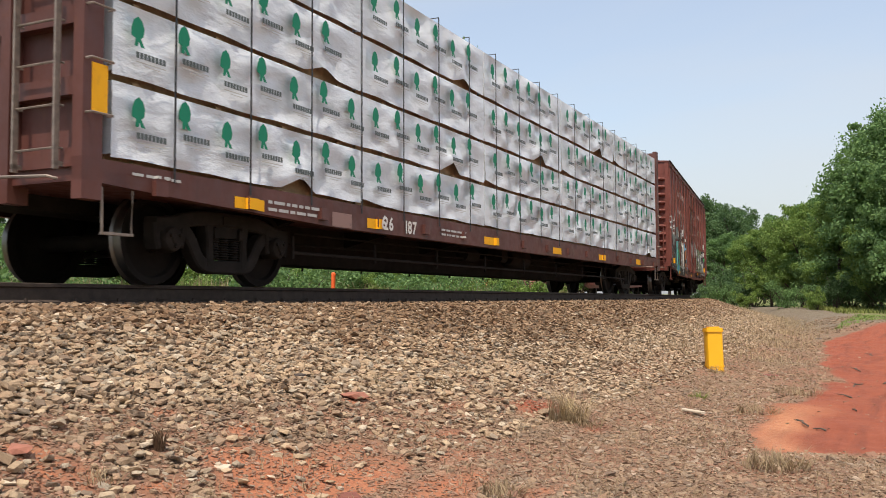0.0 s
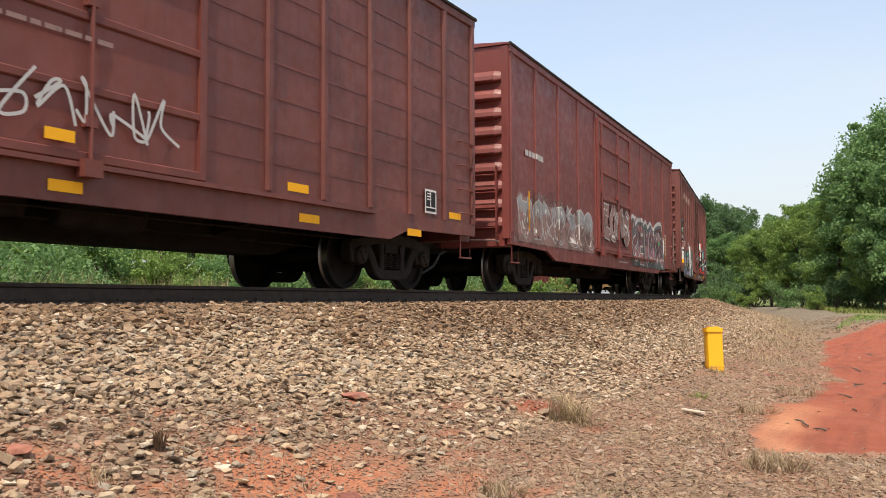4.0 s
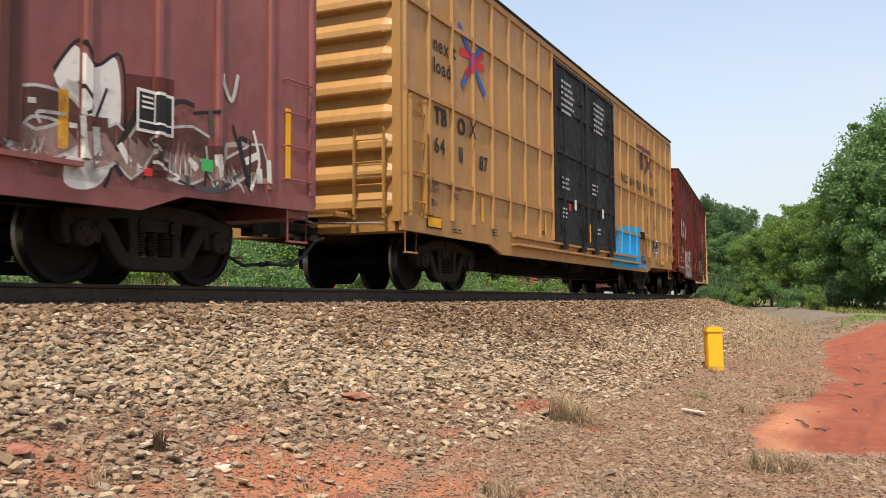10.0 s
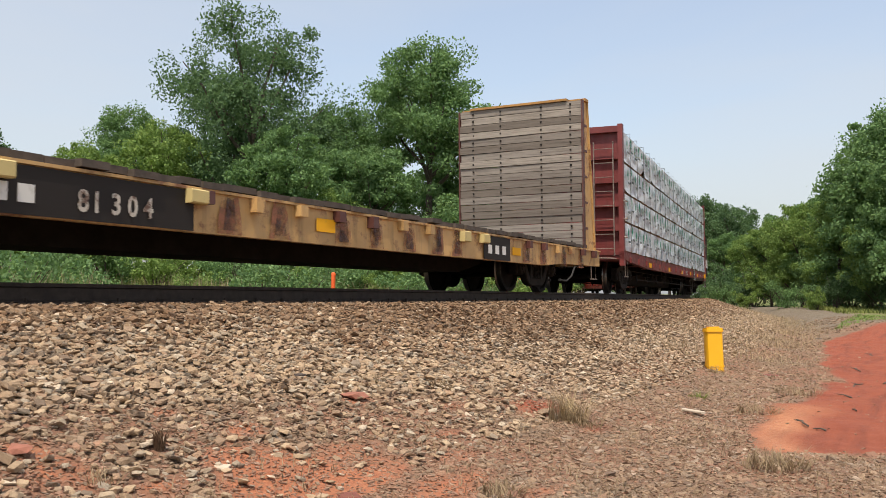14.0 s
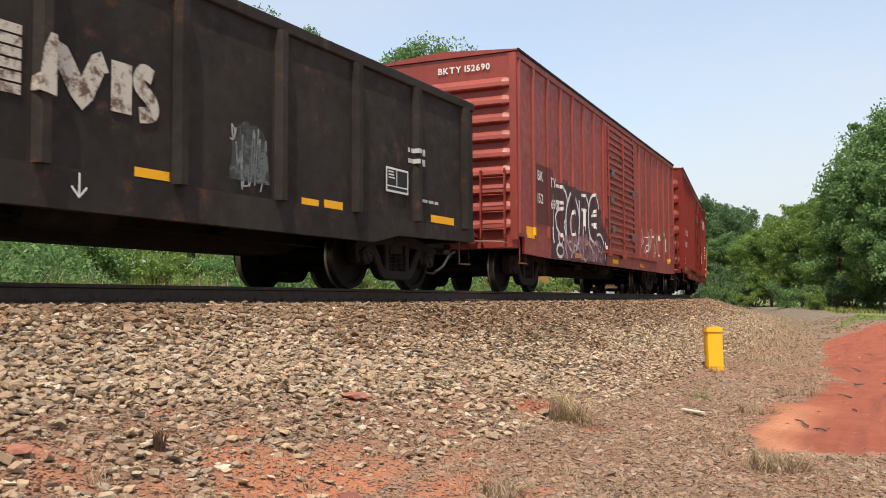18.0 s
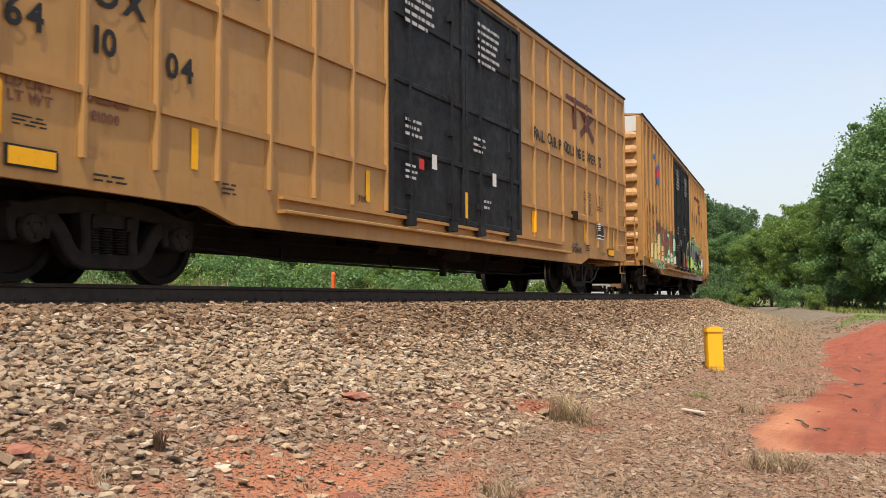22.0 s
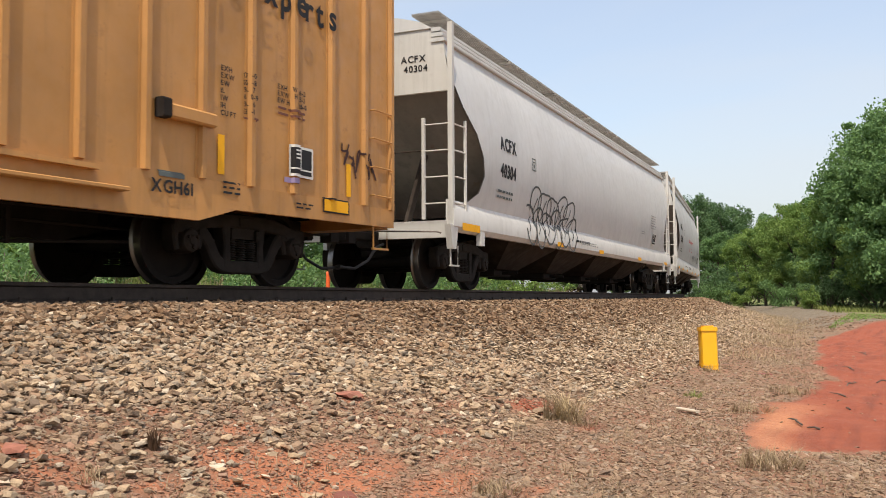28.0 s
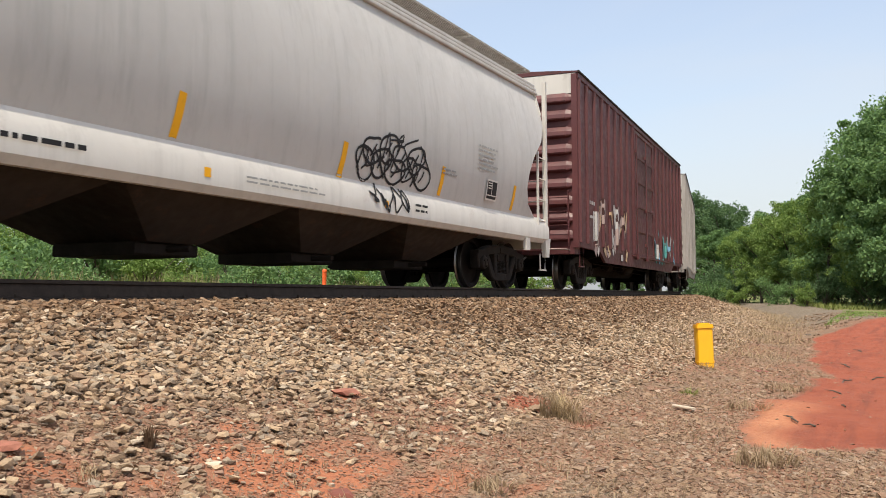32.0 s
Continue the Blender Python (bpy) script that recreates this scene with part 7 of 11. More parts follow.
    for x0 in (-4.0, -1.2, 2.4, 4.2):
        part("pipe_hanger", Geo().box((x0 - 0.02, -0.745, 0.34), (x0 + 0.02, -0.715, 0.66)), M["under"], pipe)
    part("angle_cock", Geo().lathe([(0.0, -0.12), (0.06, -0.11), (0.075, 0.0), (0.06, 0.11), (0.0, 0.12)], (0.6, -0.74, 0.36), "z", 8), M["under"], pipe)
    return c


H_ = pool_car(-64.45, -45.2, "yellow", "ochre yellow boxcar with black doors and a blue painted patch",
              [("TB", 1.02, 2.46, 0.25), ("OX", 1.88, 2.44, 0.25), ("64", 1.02, 2.02, 0.23), ("11", 1.92, 2.0, 0.23), ("87", 2.74, 1.98, 0.23), ("next", 1.0, 3.55, 0.22), ("load", 1.0, 3.22, 0.22)], "grid", "TBOX 641187")
g = Geo()
H_.fill(g, [(11.2, 0.68), (11.28, 0.84), (11.75, 0.95), (11.85, 1.4), (11.97, 1.72), (12.6, 1.70), (12.9, 1.80), (13.3, 1.74), (13.6, 1.86), (14.0, 1.78), (14.65, 1.92), (14.7, 1.6), (14.45, 1.35), (14.6, 1.05), (14.5, 0.72), (13.4, 0.66)], 0, 0.012)
H_.fill(g, [(14.8, 0.70), (14.85, 1.1), (15.0, 0.9), (15.25, 0.86), (15.3, 0.70)], 0, 0.012)
part("blue_paint_patch", g, INK["vividblue"], H_.car, "fresh bright blue paint-over", angle=0)

I_ = boxcar(-44.0, -27.55, 4.36, "maroon", "maroon boxcar with large cream letters and pale graffiti", 2.0, (6.3, 10.0), door_kind="panel", post=(1.05, 0.13, 0.03), ribs=7, sill_low=0.62, placard="plank", shift=0.55, end_low=0.80)
# large cream company mark, as three plain shapes
for u, outline in ((1.35, [(0, 0), (0.46, 0), (0.30, 0.31), (0.46, 0.62), (0, 0.62)]), (2.12, [(0.12, 0), (0.34, 0), (0.45, 0.18), (0.32, 0.18), (0.27, 0.12), (0.18, 0.12), (0.13, 0.2), (0.13, 0.42), (0.18, 0.50), (0.27, 0.50), (0.32, 0.44), (0.45, 0.44), (0.34, 0.62), (0.12, 0.62), (0, 0.46), (0, 0.16)]),
                   (2.85, [(0.0, 0.0), (0.36, 0), (0.46, 0.14), (0.46, 0.34), (0.14, 0.62), (0.0, 0.48), (0.0, 0.36), (0.24, 0.2)])):
    g = Geo()
    g.v = [(u + a - I_.half, I_.y - 0.045, 2.07 + b) for a, b in outline]
    g.face(*range(len(outline)))
    part("cream_company_mark", g, INK["tan"], I_.car, "plain cream shape of a company mark", angle=0)
sign(I_, "tan", ("17", 1.38, 1.50, 0.22, 1.15), ("20", 2.04, 1.49, 0.22, 1.15), ("05", 2.80, 1.48, 0.22, 1.15))
sign(I_, "palegrey", ("LD LMT", 1.2, 1.28, 0.08), ("LT WT", 1.22, 1.15, 0.08))
small_print(I_, "palegrey", (2.15, 1.15, 0.45, 0.2, 2), (13.2, 2.0, 0.35, 0.9, 7), (14.6, 2.6, 0.3, 0.3, 2), (1.35, 0.86, 0.3, 0.12, 2))
w = Mural(I_)
w.fill("chalk", (3.35, 0.66), (3.5, 1.6), (3.9, 1.66), (4.3, 1.58), (4.8, 1.72), (5.4, 1.6), (6.1, 1.75), (5.95, 0.72), (5.2, 0.68), (4.4, 0.72))
w.shards(711, 3.4, 6.05, 0.72, 1.66, 26, ["palegrey", "cream", "chalk", "palegrey"], "ghost", (0.06, 0.18), 0.02, 0.6)
w.shards(712, 3.4, 6.0, 0.75, 1.6, 12, ["umber", "darkbrown"], None, (0.02, 0.05), 0.0, 0.5)
w.done("pale worn graffiti lettering")
spray(I_, 3.3, 6.2, 0.66, 1.8, "grime", 74, 0.030)
tag(I_, 6.9, 8.8, 1.3, 2.0, "ghost", 75, 5, 0.025)
w = Mural(I_)
w.fill("cream", (10.3, 0.88), (10.3, 1.50), (11.1, 1.54), (11.63, 1.65), (11.8, 1.52), (12.23, 1.66), (12.39, 1.45), (12.76, 1.74), (13.17, 1.50), (13.54, 1.83), (13.7, 1.65), (14.12, 1.66), (14.2, 0.70), (13.7, 0.68), (13.6, 0.88))
w.fill("tan", (14.22, 0.75), (14.25, 1.58), (14.70, 1.60), (14.95, 0.80))
w.shards(721, 10.4, 14.1, 0.92, 1.5, 26, ["tan", "chalk", "umber", "palegrey"], None, (0.05, 0.16), 0.0, 0.45)
w.shards(722, 10.4, 14.8, 0.85, 1.55, 18, ["darkbrown", "umber"], None, (0.02, 0.05), 0.0, 0.5)
w.fill("umber", (11.2, 1.40), (11.55, 1.44), (11.5, 1.18), (11.15, 1.2))
w.oval("umber", 12.72, 1.48, 0.10, 0.13)
w.fill("smoke", (13.08, 1.42), (13.58, 1.45), (13.58, 1.08), (13.08, 1.06))
w.line("soot", 0.03, (10.3, 1.53), (11.1, 1.57), (11.63, 1.68), (12.23, 1.69), (12.39, 1.48), (12.76, 1.77), (13.17, 1.53), (13.54, 1.86), (14.12, 1.69), bend=False)
w.done("tan and cream graffiti lettering, worn")
spray(I_, 10.3, 14.9, 0.72, 1.8, "grime", 73, 0.030)
for u in (10.9, 12.0, 13.1, 14.2):
    patch(I_, "darkbrown", u - 0.06, u + 0.08, 0.75, 2.1, 0.04)
yellow_marks(I_, [(0.35, 1.05, 0.09, 0.85), (7.35, 1.05, 0.10, 0.35), (11.4, 1.0, 0.1, 0.7), (15.6, 1.05, 0.12, 0.75), (3.45, 1.0, 0.09, 0.6)])
patch(I_, "green", 14.75, 14.95, 1.92, 2.06, 0.045)
label_box(I_, 14.55, 1.52, 0.5, 0.38)
box_mark(I_, "palegrey", 3.55, 2.20, 0.22, 0.26)
end_print(I_, (-0.9, 3.40, 0.5, 2), (-0.9, 2.72, 0.8, 1), (-0.8, 2.15, 0.35, 2))
for a, b in ((0.2, 0.8), (1.2, 1.85), (2.1, 2.55), (3.0, 3.3), (13.6, 14.1), (15.2, 15.7)):
    patch(I_, "white", a, b, 0.97, 1.0, 0.014)

# ---- the bulkhead flatcar ----
def bulkhead_flat(s0, s1):
    car, L = start_car("bulkhead_flatcar", s0, s1, 2.9, "empty yellow bulkhead flatcar streaked with rust", "railway flatcar")
    h, w = L / 2, 1.52
    for sgn in (-1, 1):
        g = Geo()
        ys = sorted((sgn * w, sgn * (w - 0.1)))
        g.prism([(-h, 0.60), (-h + 2.6, 0.58), (-h + 3.6, 0.51), (h - 3.6, 0.51), (h - 2.6, 0.58), (h, 0.60), (h, 0.96), (-h, 0.96)], ys[0], ys[1], "y")
        sill = part("side_sill", g, M["flatyellow"], car, "yellow side sill with rust streaks")
        for z in (0.93,):
            yy = sorted((sgn * w, sgn * (w + 0.035)))
            part("sill_flange", Geo().box((-h, yy[0], z), (h, yy[1], z + 0.03)), M["flatyellow"], sill)
        n = 25
        for i in range(n):
            x = -h + 0.95 + (L - 1.5) * i / (n - 1)
            if sgn < 0 and (4.0 < x + h < 5.0 or 5.6 < x + h < 7.0 or 12.9 < x + h < 15.4):
                continue
            g = Geo()
            yy = sorted((sgn * w, sgn * (w + 0.10)))
            zz = 0.80 if i % 3 else 0.78
            g.box((x - 0.07, yy[0], zz), (x + 0.07, yy[1], 0.93))
            part("stake_pocket", g, M["flatyellow" if i % 4 in (1, 2) else "cbrown"], car, "rusty stake pocket")
    # planks of the deck
    n = 62
    plank = Geo().box((-0.155, -w - 0.02, 0.962), (0.155, w + 0.02, 1.03)).mesh("deck_plank", M["deckplank"], 0)
    rng = random.Random(8)
    for i in range(n):
        x = -h + 0.9 + (L - 1.8) * (i + 0.5) / n
        hang("deck_plank", plank, car, at(x, rng.uniform(-0.06, 0.05), rng.uniform(-0.004, 0.022)) @ Matrix.Rotation(rng.uniform(-0.012, 0.012), 4, "Z"))
    g = Geo()
    g.box((-h + 0.02, -w + 0.1, 0.70), (h - 0.02, w - 0.1, 0.96))
    part("floor_frame", g, M["under"], car)
    g = Geo()
    g.prism([(-h + 0.2, 0.7), (-h + 3.6, 0.66), (-h + 5.2, 0.36), (h - 5.2, 0.36), (h - 3.6, 0.66), (h - 0.2, 0.7)], -0.42, 0.42, "y")
    part("fish_belly_sill", g, M["under"], car)
    for sgn in (-1, 1):
        # slanted posts carry a wall of planks
        x_in = sgn * (h - 1.05)
        wall_top = 4.30
        for y in (-w + 0.03, -0.56, 0.44, w - 0.15):
            g = Geo()
            foot, head = sgn * (h - 0.30), sgn * (h - 0.75)
            g.prism([(foot, 0.97), (x_in - sgn * 0.02, 0.97), (x_in - sgn * 0.02, wall_top), (head, wall_top)] if sgn > 0 else [(x_in - sgn * 0.02, 0.97), (foot, 0.97), (head, wall_top), (x_in - sgn * 0.02, wall_top)], y, y + 0.035, "y")
            a, b = (foot, head)
            g.prism(sorted([(a, 0.97), (a + sgn * 0.03, 0.97)]) + sorted([(b, wall_top), (b + sgn * 0.03, wall_top)], reverse=True), y - 0.04, y + 0.12, "y")
            part("bulkhead_post", g, M["flatyellow"], car, "rust-streaked yellow bulkhead post")
        g = Geo()
        xs = sorted((x_in + sgn * 0.10, sgn * (h - 0.72)))
        g.box((xs[0], -w - 0.02, wall_top), (xs[1], w + 0.02, wall_top + 0.06))
        xs = sorted((x_in - sgn * 0.13, x_in + sgn * 0.08))
        g.box((xs[0], -w + 0.35, wall_top), (xs[1], w - 0.3, wall_top + 0.05))
        part("bulkhead_cap", g, M["yellow2"], car)
        for z in (1.05, 2.45, 3.3):
            g = Geo()
            xs = sorted((x_in, sgn * (h - 0.52)))
            g.box((xs[0], -0.54, z), (xs[1], 0.44, z + 0.05))
            part("cross_brace", g, M["flatyellow"], car)
        # gusset plates up the outer edges
        for y in (-w, w - 0.01):
            for i in range(5):
                g = Geo()
                z = 1.4 + 0.58 * i
                xs = sorted((x_in - sgn * 0.10, x_in + sgn * 0.25))
                g.box((xs[0], y, z), (xs[1], y + 0.012, z + 0.05))
                part("edge_gusset", g, M["cbrown"], car)
            g = Geo()
            xs = sorted((x_in - sgn * 0.11, x_in + sgn * 0.02))
            g.box((xs[0], y - 0.014, 0.98), (xs[1], y + 0.02, wall_top))
            part("edge_angle", g, M["cbrown"], car)
        n = 19
        hh = (wall_top - 1.04) / n
        board = Geo().box((-0.04, -w + 0.02, 0.004), (0.04, w - 0.02, hh - 0.010), c=0.0).mesh("wall_plank", M["plank"], 0)
        for i in range(n):
            hang("wall_plank", board, car, at(x_in - sgn * 0.06 + rng.uniform(-0.012, 0.012), rng.uniform(-0.035, 0.02), 1.04 + i * hh) @ Matrix.Rotation(rng.uniform(-0.004, 0.004), 4, "X") @ Matrix.Rotation(rng.uniform(-0.006, 0.006), 4, "Z"))
        # bolt heads in rows on the planks
        g = Geo()
        for y in (-1.25, -0.55, 0.45, 1.15):
            for i in range(n):
                xb = x_in - sgn * 0.102
                g.box((min(xb, xb - sgn * 0.012), y - 0.02, 1.04 + (i + 0.5) * hh - 0.02), (max(xb, xb - sgn * 0.012), y + 0.02, 1.04 + (i + 0.5) * hh + 0.02))
        part("bolt_heads", g, M["truck"], car)["kind"] = "stuff"
        turn = Matrix.Rotation(-math.pi / 2, 4, "Z")
        ladder(car, "flatyellow", at(sgn * (h - 0.36), -w + 0.55, 0) @ (turn if sgn < 0 else turn.inverted()), 0.5, 1.1, 2.7, 3, False)
        stirrup(car, "iron", sgn * (h - 0.4), -w + 0.02, 0.62, 0.32)
        g = Geo()
        xs = sorted((sgn * h, sgn * (h + 0.05)))
        g.box((xs[0], -w + 0.05, 0.62), (xs[1], w - 0.05, 0.98))
        part("end_sill", g, M["flatyellow"], car)
    brake_wheel(car, "cbrown", -h + 0.15, 0.9, 1.5)
    s = Side(car, L, w * 2, [])
    g = Geo()
    for i, u in enumerate((1.8, 2.7, 7.75, 8.6, 9.9, 10.7, 11.6, 12.5, 13.15, 16.1, 17.0, 18.2, 19.3)):
        spray(s, u - 0.20, u + 0.18, 0.52, 0.95, "rust", 230 + i, 0.005)
        spray(s, u - 0.11, u + 0.10, 0.56, 0.96, "darkbrown", 260 + i, 0.008)
    for u, z in ((3.35, 0.79), (5.0, 0.79), (7.20, 0.79), (13.35, 0.76), (14.10, 0.78)):
        x = u - s.half
        part("stake_pocket", Geo().box((x - 0.12, -w - 0.11, z), (x + 0.12, -w - 0.003, 0.928), c=0.012), INK["paleochre"], car, "pale yellow painted stake pocket")
    for u0, u1 in ((3.4, 7.2), (14.15, 15.3)):
        patch(s, "soot", u0, u1, 0.52, 0.92, 0.006, "dark_name_panel", "sooty black panel painted on the side sill")
    sign(s, "rustwhite", *((c, 5.78 + 0.185 * i, 0.60, 0.18, 0.95) for i, c in enumerate("81304")))
    g = Geo()
    for u in (4.7, 4.95, 5.2, 14.32, 14.62, 14.92):
        s.rect(g, u, u + 0.16, 0.62, 0.77, 0, 0.012)
    part("company_mark", g, INK["white"], car, angle=0)["kind"] = "stuff"
    yellow_marks(s, [(3.0, 0.66, 0.3, 0.14), (9.3, 0.66, 0.4, 0.16), (15.4, 0.64, 0.4, 0.14)])


bulkhead_flat(-25.6, -4.9)

# ---- the gondola ----
def gondola(s0, s1):
    car, L = start_car("gondola_car", s0, s1, 1.62, "tall sooty black gondola car with faded white marks", "railway gondola")
    h, w, top = L / 2, 1.53, 2.95
    raised = []
    for sgn in (-1, 1):
        g = Geo()
        ys = sorted((sgn * w, sgn * (w - 0.03)))
        g.box((-h + 0.35, ys[0], 0.92), (h - 0.35, ys[1], top))
        part("side_wall", g, M["black"], car)
        g = Geo()
        ys = sorted((sgn * (w + 0.04), sgn * (w - 0.10)))
        g.box((-h + 0.02, ys[0], top - 0.08), (h - 0.02, ys[1], top + 0.06), c=0.015)
        part("top_chord", g, M["black"], car)
        g = Geo()
        ys = sorted((sgn * (w + 0.02), sgn * (w - 0.08)))
        g.prism([(-h, 0.76), (-h + 2.4, 0.72), (-h + 3.0, 0.60), (h - 3.0, 0.60), (h - 2.4, 0.72), (h, 0.76), (h, 0.95), (-h, 0.95)], ys[0], ys[1], "y")
        part("side_sill", g, M["black"], car)
        for i in range(11):
            u = 0.35 + (L - 0.7) * i / 10
            hang("side_post", hat_post("black", 0.16, 0.10, 0.95, top - 0.08), car, at(u - h, sgn * w, 0) @ (FLIP if sgn > 0 else Matrix()))
            if sgn < 0:
                raised.append((u - 0.08, u + 0.08, 0.10))
    for sgn in (-1, 1):
        xi = sgn * (h - 0.35)
        g = Geo()
        xs = sorted((xi, xi - sgn * 0.03))
        g.box((xs[0], -w + 0.03, 0.92), (xs[1], w - 0.03, top - 0.02))
        part("end_wall", g, M["gonend"], car)
        for z in (1.15, 1.6, 2.05, 2.5):
            g = Geo()
            xs = sorted((xi, xi + sgn * 0.14))
            g.box((xs[0], -w + 0.5, z), (xs[1], w - 0.5, z + 0.14), c=0.02)
            part("end_rib", g, M["gonend"], car)
        g = Geo()
        xs = sorted((xi, sgn * h))
        g.box((xs[0], -w + 0.03, top - 0.05), (xs[1], w - 0.03, top + 0.06), c=0.02)
        part("end_chord", g, M["gonend"], car)
        for y in (-w, w - 0.1):
            g = Geo()
            xs = sorted((sgn * h, sgn * (h - 0.14)))
            g.box((xs[0], y, 0.76), (xs[1], y + 0.1, top))
            part("corner_post", g, M["black"], car)
        g = Geo()
        xs = sorted((sgn * h, xi))
        g.box((xs[0], -w + 0.1, 0.74), (xs[1], w - 0.1, 0.92))
        part("end_sill", g, M["black"], car)
        turn = Matrix.Rotation(-math.pi / 2, 4, "Z")
        ladder(car, "gonend", at(sgn * (h - 0.08), -w + 0.42, 0) @ (turn if sgn < 0 else turn.inverted()), 0.46, 0.95, 2.8, 5)
        stirrup(car, "gonend", sgn * (h - 0.3), -w + 0.02, 0.78, 0.38)
    g = Geo()
    g.box((-h + 0.36, -w + 0.04, 0.90), (h - 0.36, w - 0.04, 0.96))
    part("floor", g, M["black"], car)
    underframe(car, L, 1.62)
    s = Side(car, L, w * 2, [(a + 0.07, b + 0.07, d) for a, b, d in raised], low=0.95)
    s.half += 0.07
    g = Geo()
    s.rect(g, 1.85, 2.15, 1.98, 2.2, 0, 0.012)
    part("company_mark", g, INK["white"], car, angle=0)
    sign(s, "white", ("197", 1.66, 1.53, 0.19, 1.05), ("823", 2.98, 1.50, 0.19, 1.15))
    small_print(s, "palegrey", (1.8, 1.15, 0.5, 0.2, 2), (14.2, 1.7, 0.5, 0.3, 2), (14.6, 1.2, 0.5, 0.1, 1))
    # large faded company mark: striped block, zigzag block and curved block
    for i in range(6):
        g = Geo()
        z = 2.04 - 0.097 * i
        s.rect(g, 7.2, 8.02, z - 0.08, z, 0, 0.012)
        part("striped_mark", g, INK["rustwhite"], car, "faded white block mark stained with rust", angle=0)
    shapes = ([(8.20, 1.52), (8.26, 1.94), (8.40, 1.90), (8.62, 1.56), (8.78, 1.90), (8.86, 1.94)], [(9.05, 1.52), (9.05, 1.98)],
              curve_points([(9.42, 1.92), (9.30, 1.95), (9.26, 1.82), (9.40, 1.70), (9.42, 1.58), (9.26, 1.54)], 5))
    for pts, wd in zip(shapes, (0.19, 0.24, 0.15)):
        g = Geo()
        s.stroke(g, pts, wd, 0, 0.012)
        part("block_mark", g, INK["rustwhite"], car, "faded white block mark stained with rust", angle=0)
    g = Geo()
    s.stroke(g, [(8.58, 0.92), (8.58, 0.72)], 0.02, 0, 0.03)
    s.stroke(g, [(8.50, 0.80), (8.58, 0.71), (8.66, 0.80)], 0.02, 0, 0.03)
    part("arrow_mark", g, INK["white"], car, "small white arrow", angle=0)
    spray(s, 10.5, 11.15, 1.1, 1.8, "slate", 36, 0.013)
    tag(s, 10.5, 11.1, 1.0, 1.7, "grey", 35, 6, 0.02)
    tag(s, 4.0, 4.9, 1.1, 2.1, "grey", 31, 4, 0.025)
    tag(s, 5.4, 6.2, 0.9, 1.9, "grey", 32, 3, 0.025)
    tag(s, 0.2, 0.7, 1.1, 1.9, "grey", 34, 3, 0.03)
    yellow_marks(s, [(0.55, 1.02, 0.75, 0.10), (4.4, 0.86, 0.3, 0.08), (6.3, 0.80, 0.55, 0.10), (9.22, 0.97, 0.46, 0.09), (11.75, 0.94, 0.34, 0.09), (12.2, 0.95, 0.4, 0.1), (14.9, 0.98, 0.75, 0.11), (11.5, 0.8, 0.3, 0.08)])
    label_box(s, 13.6, 1.3, 0.6, 0.34)


gondola(21.75, 38.02)

M_ = boxcar(39.85, 55.55, 4.34, "scarlet", "bright red boxcar with a purple and white graffiti piece", 1.9, (6.2, 9.4), door_kind="corrugated", post=(0.95, 0.10, 0.045), ribs=9, end_text="BKTY 152690", end_low=0.68, notch=0.33)
patch(M_, "darkred", 0.95, 2.1, 1.3, 2.45, 0.010)
sign(M_, "white", ("BK", 1.10, 2.14, 0.18), ("TY", 1.9, 2.1, 0.18), ("152", 1.09, 1.70, 0.18), ("690", 1.95, 1.66, 0.18))
w = Mural(M_)
w.fill("purple", (1.98, 0.70), (1.98, 2.20), (3.1, 2.27), (3.5, 2.26), (4.1, 2.25), (5.0, 2.30), (5.6, 2.28), (5.82, 1.9), (5.8, 1.55), (6.15, 1.45), (6.32, 1.2), (6.30, 0.70))
w.line("purple", 0.30, (2.30, 0.98), (2.28, 1.98), edge="white", w=0.075)
w.line("purple", 0.26, (2.30, 2.0), (2.92, 1.96), (2.86, 1.62), (2.42, 1.48), (2.76, 1.25), (2.86, 0.98), edge="white", w=0.07)
w.line("purple", 0.30, (3.52, 2.0), (3.20, 1.62), (3.26, 1.12), (3.68, 1.10), (3.86, 1.6), (3.52, 2.0), edge="white", w=0.07)
w.line("purple", 0.26, (4.20, 2.04), (4.22, 1.6), (4.12, 1.16), edge="white", w=0.07)
w.line("purple", 0.26, (4.22, 2.0), (4.62, 1.96), (4.74, 1.6), (4.72, 1.18), edge="white", w=0.07)
w.line("purple", 0.30, (5.58, 1.88), (5.40, 2.10), (5.04, 1.94), (5.02, 1.45), (5.42, 1.30), edge="white", w=0.07)
w.line("purple", 0.14, (5.04, 1.66), (5.5, 1.72), edge="white", w=0.06)
w.oval("purple", 2.52, 0.84, 0.24, 0.13, "white", 0.07)
w.line("white", 0.07, (2.84, 1.0), (2.95, 0.85), (3.02, 0.70))
w.line("white", 0.06, (3.32, 0.72), (3.55, 0.98), (3.9, 0.95), (4.2, 0.72))
w.line("white", 0.06, (4.3, 0.98), (4.25, 0.78), (4.5, 0.70))
w.line("white", 0.06, (4.40, 1.05), (4.8, 1.12), (5.1, 0.92), (5.2, 0.72))
w.line("white", 0.06, (5.36, 1.30), (5.80, 1.38), (6.14, 1.18), (6.24, 0.80))
w.line("white", 0.05, (5.5, 1.25), (5.6, 1.0), (5.9, 0.95))
for u, z, r, ink in ((2.30, 1.75, 0.05, "plum"), (3.22, 1.45, 0.05, "plum"), (4.2, 1.45, 0.05, "plum"), (3.6, 0.84, 0.05, "ghost"), (4.80, 0.92, 0.09, "plum"), (5.0, 0.84, 0.05, "ghost"), (5.75, 0.95, 0.07, "plum")):
    w.oval(ink, u, z, r, r * 1.6)
w.line("lilac", 0.025, (5.55, 1.05), (5.75, 1.2), (5.85, 0.95), (6.05, 1.1))
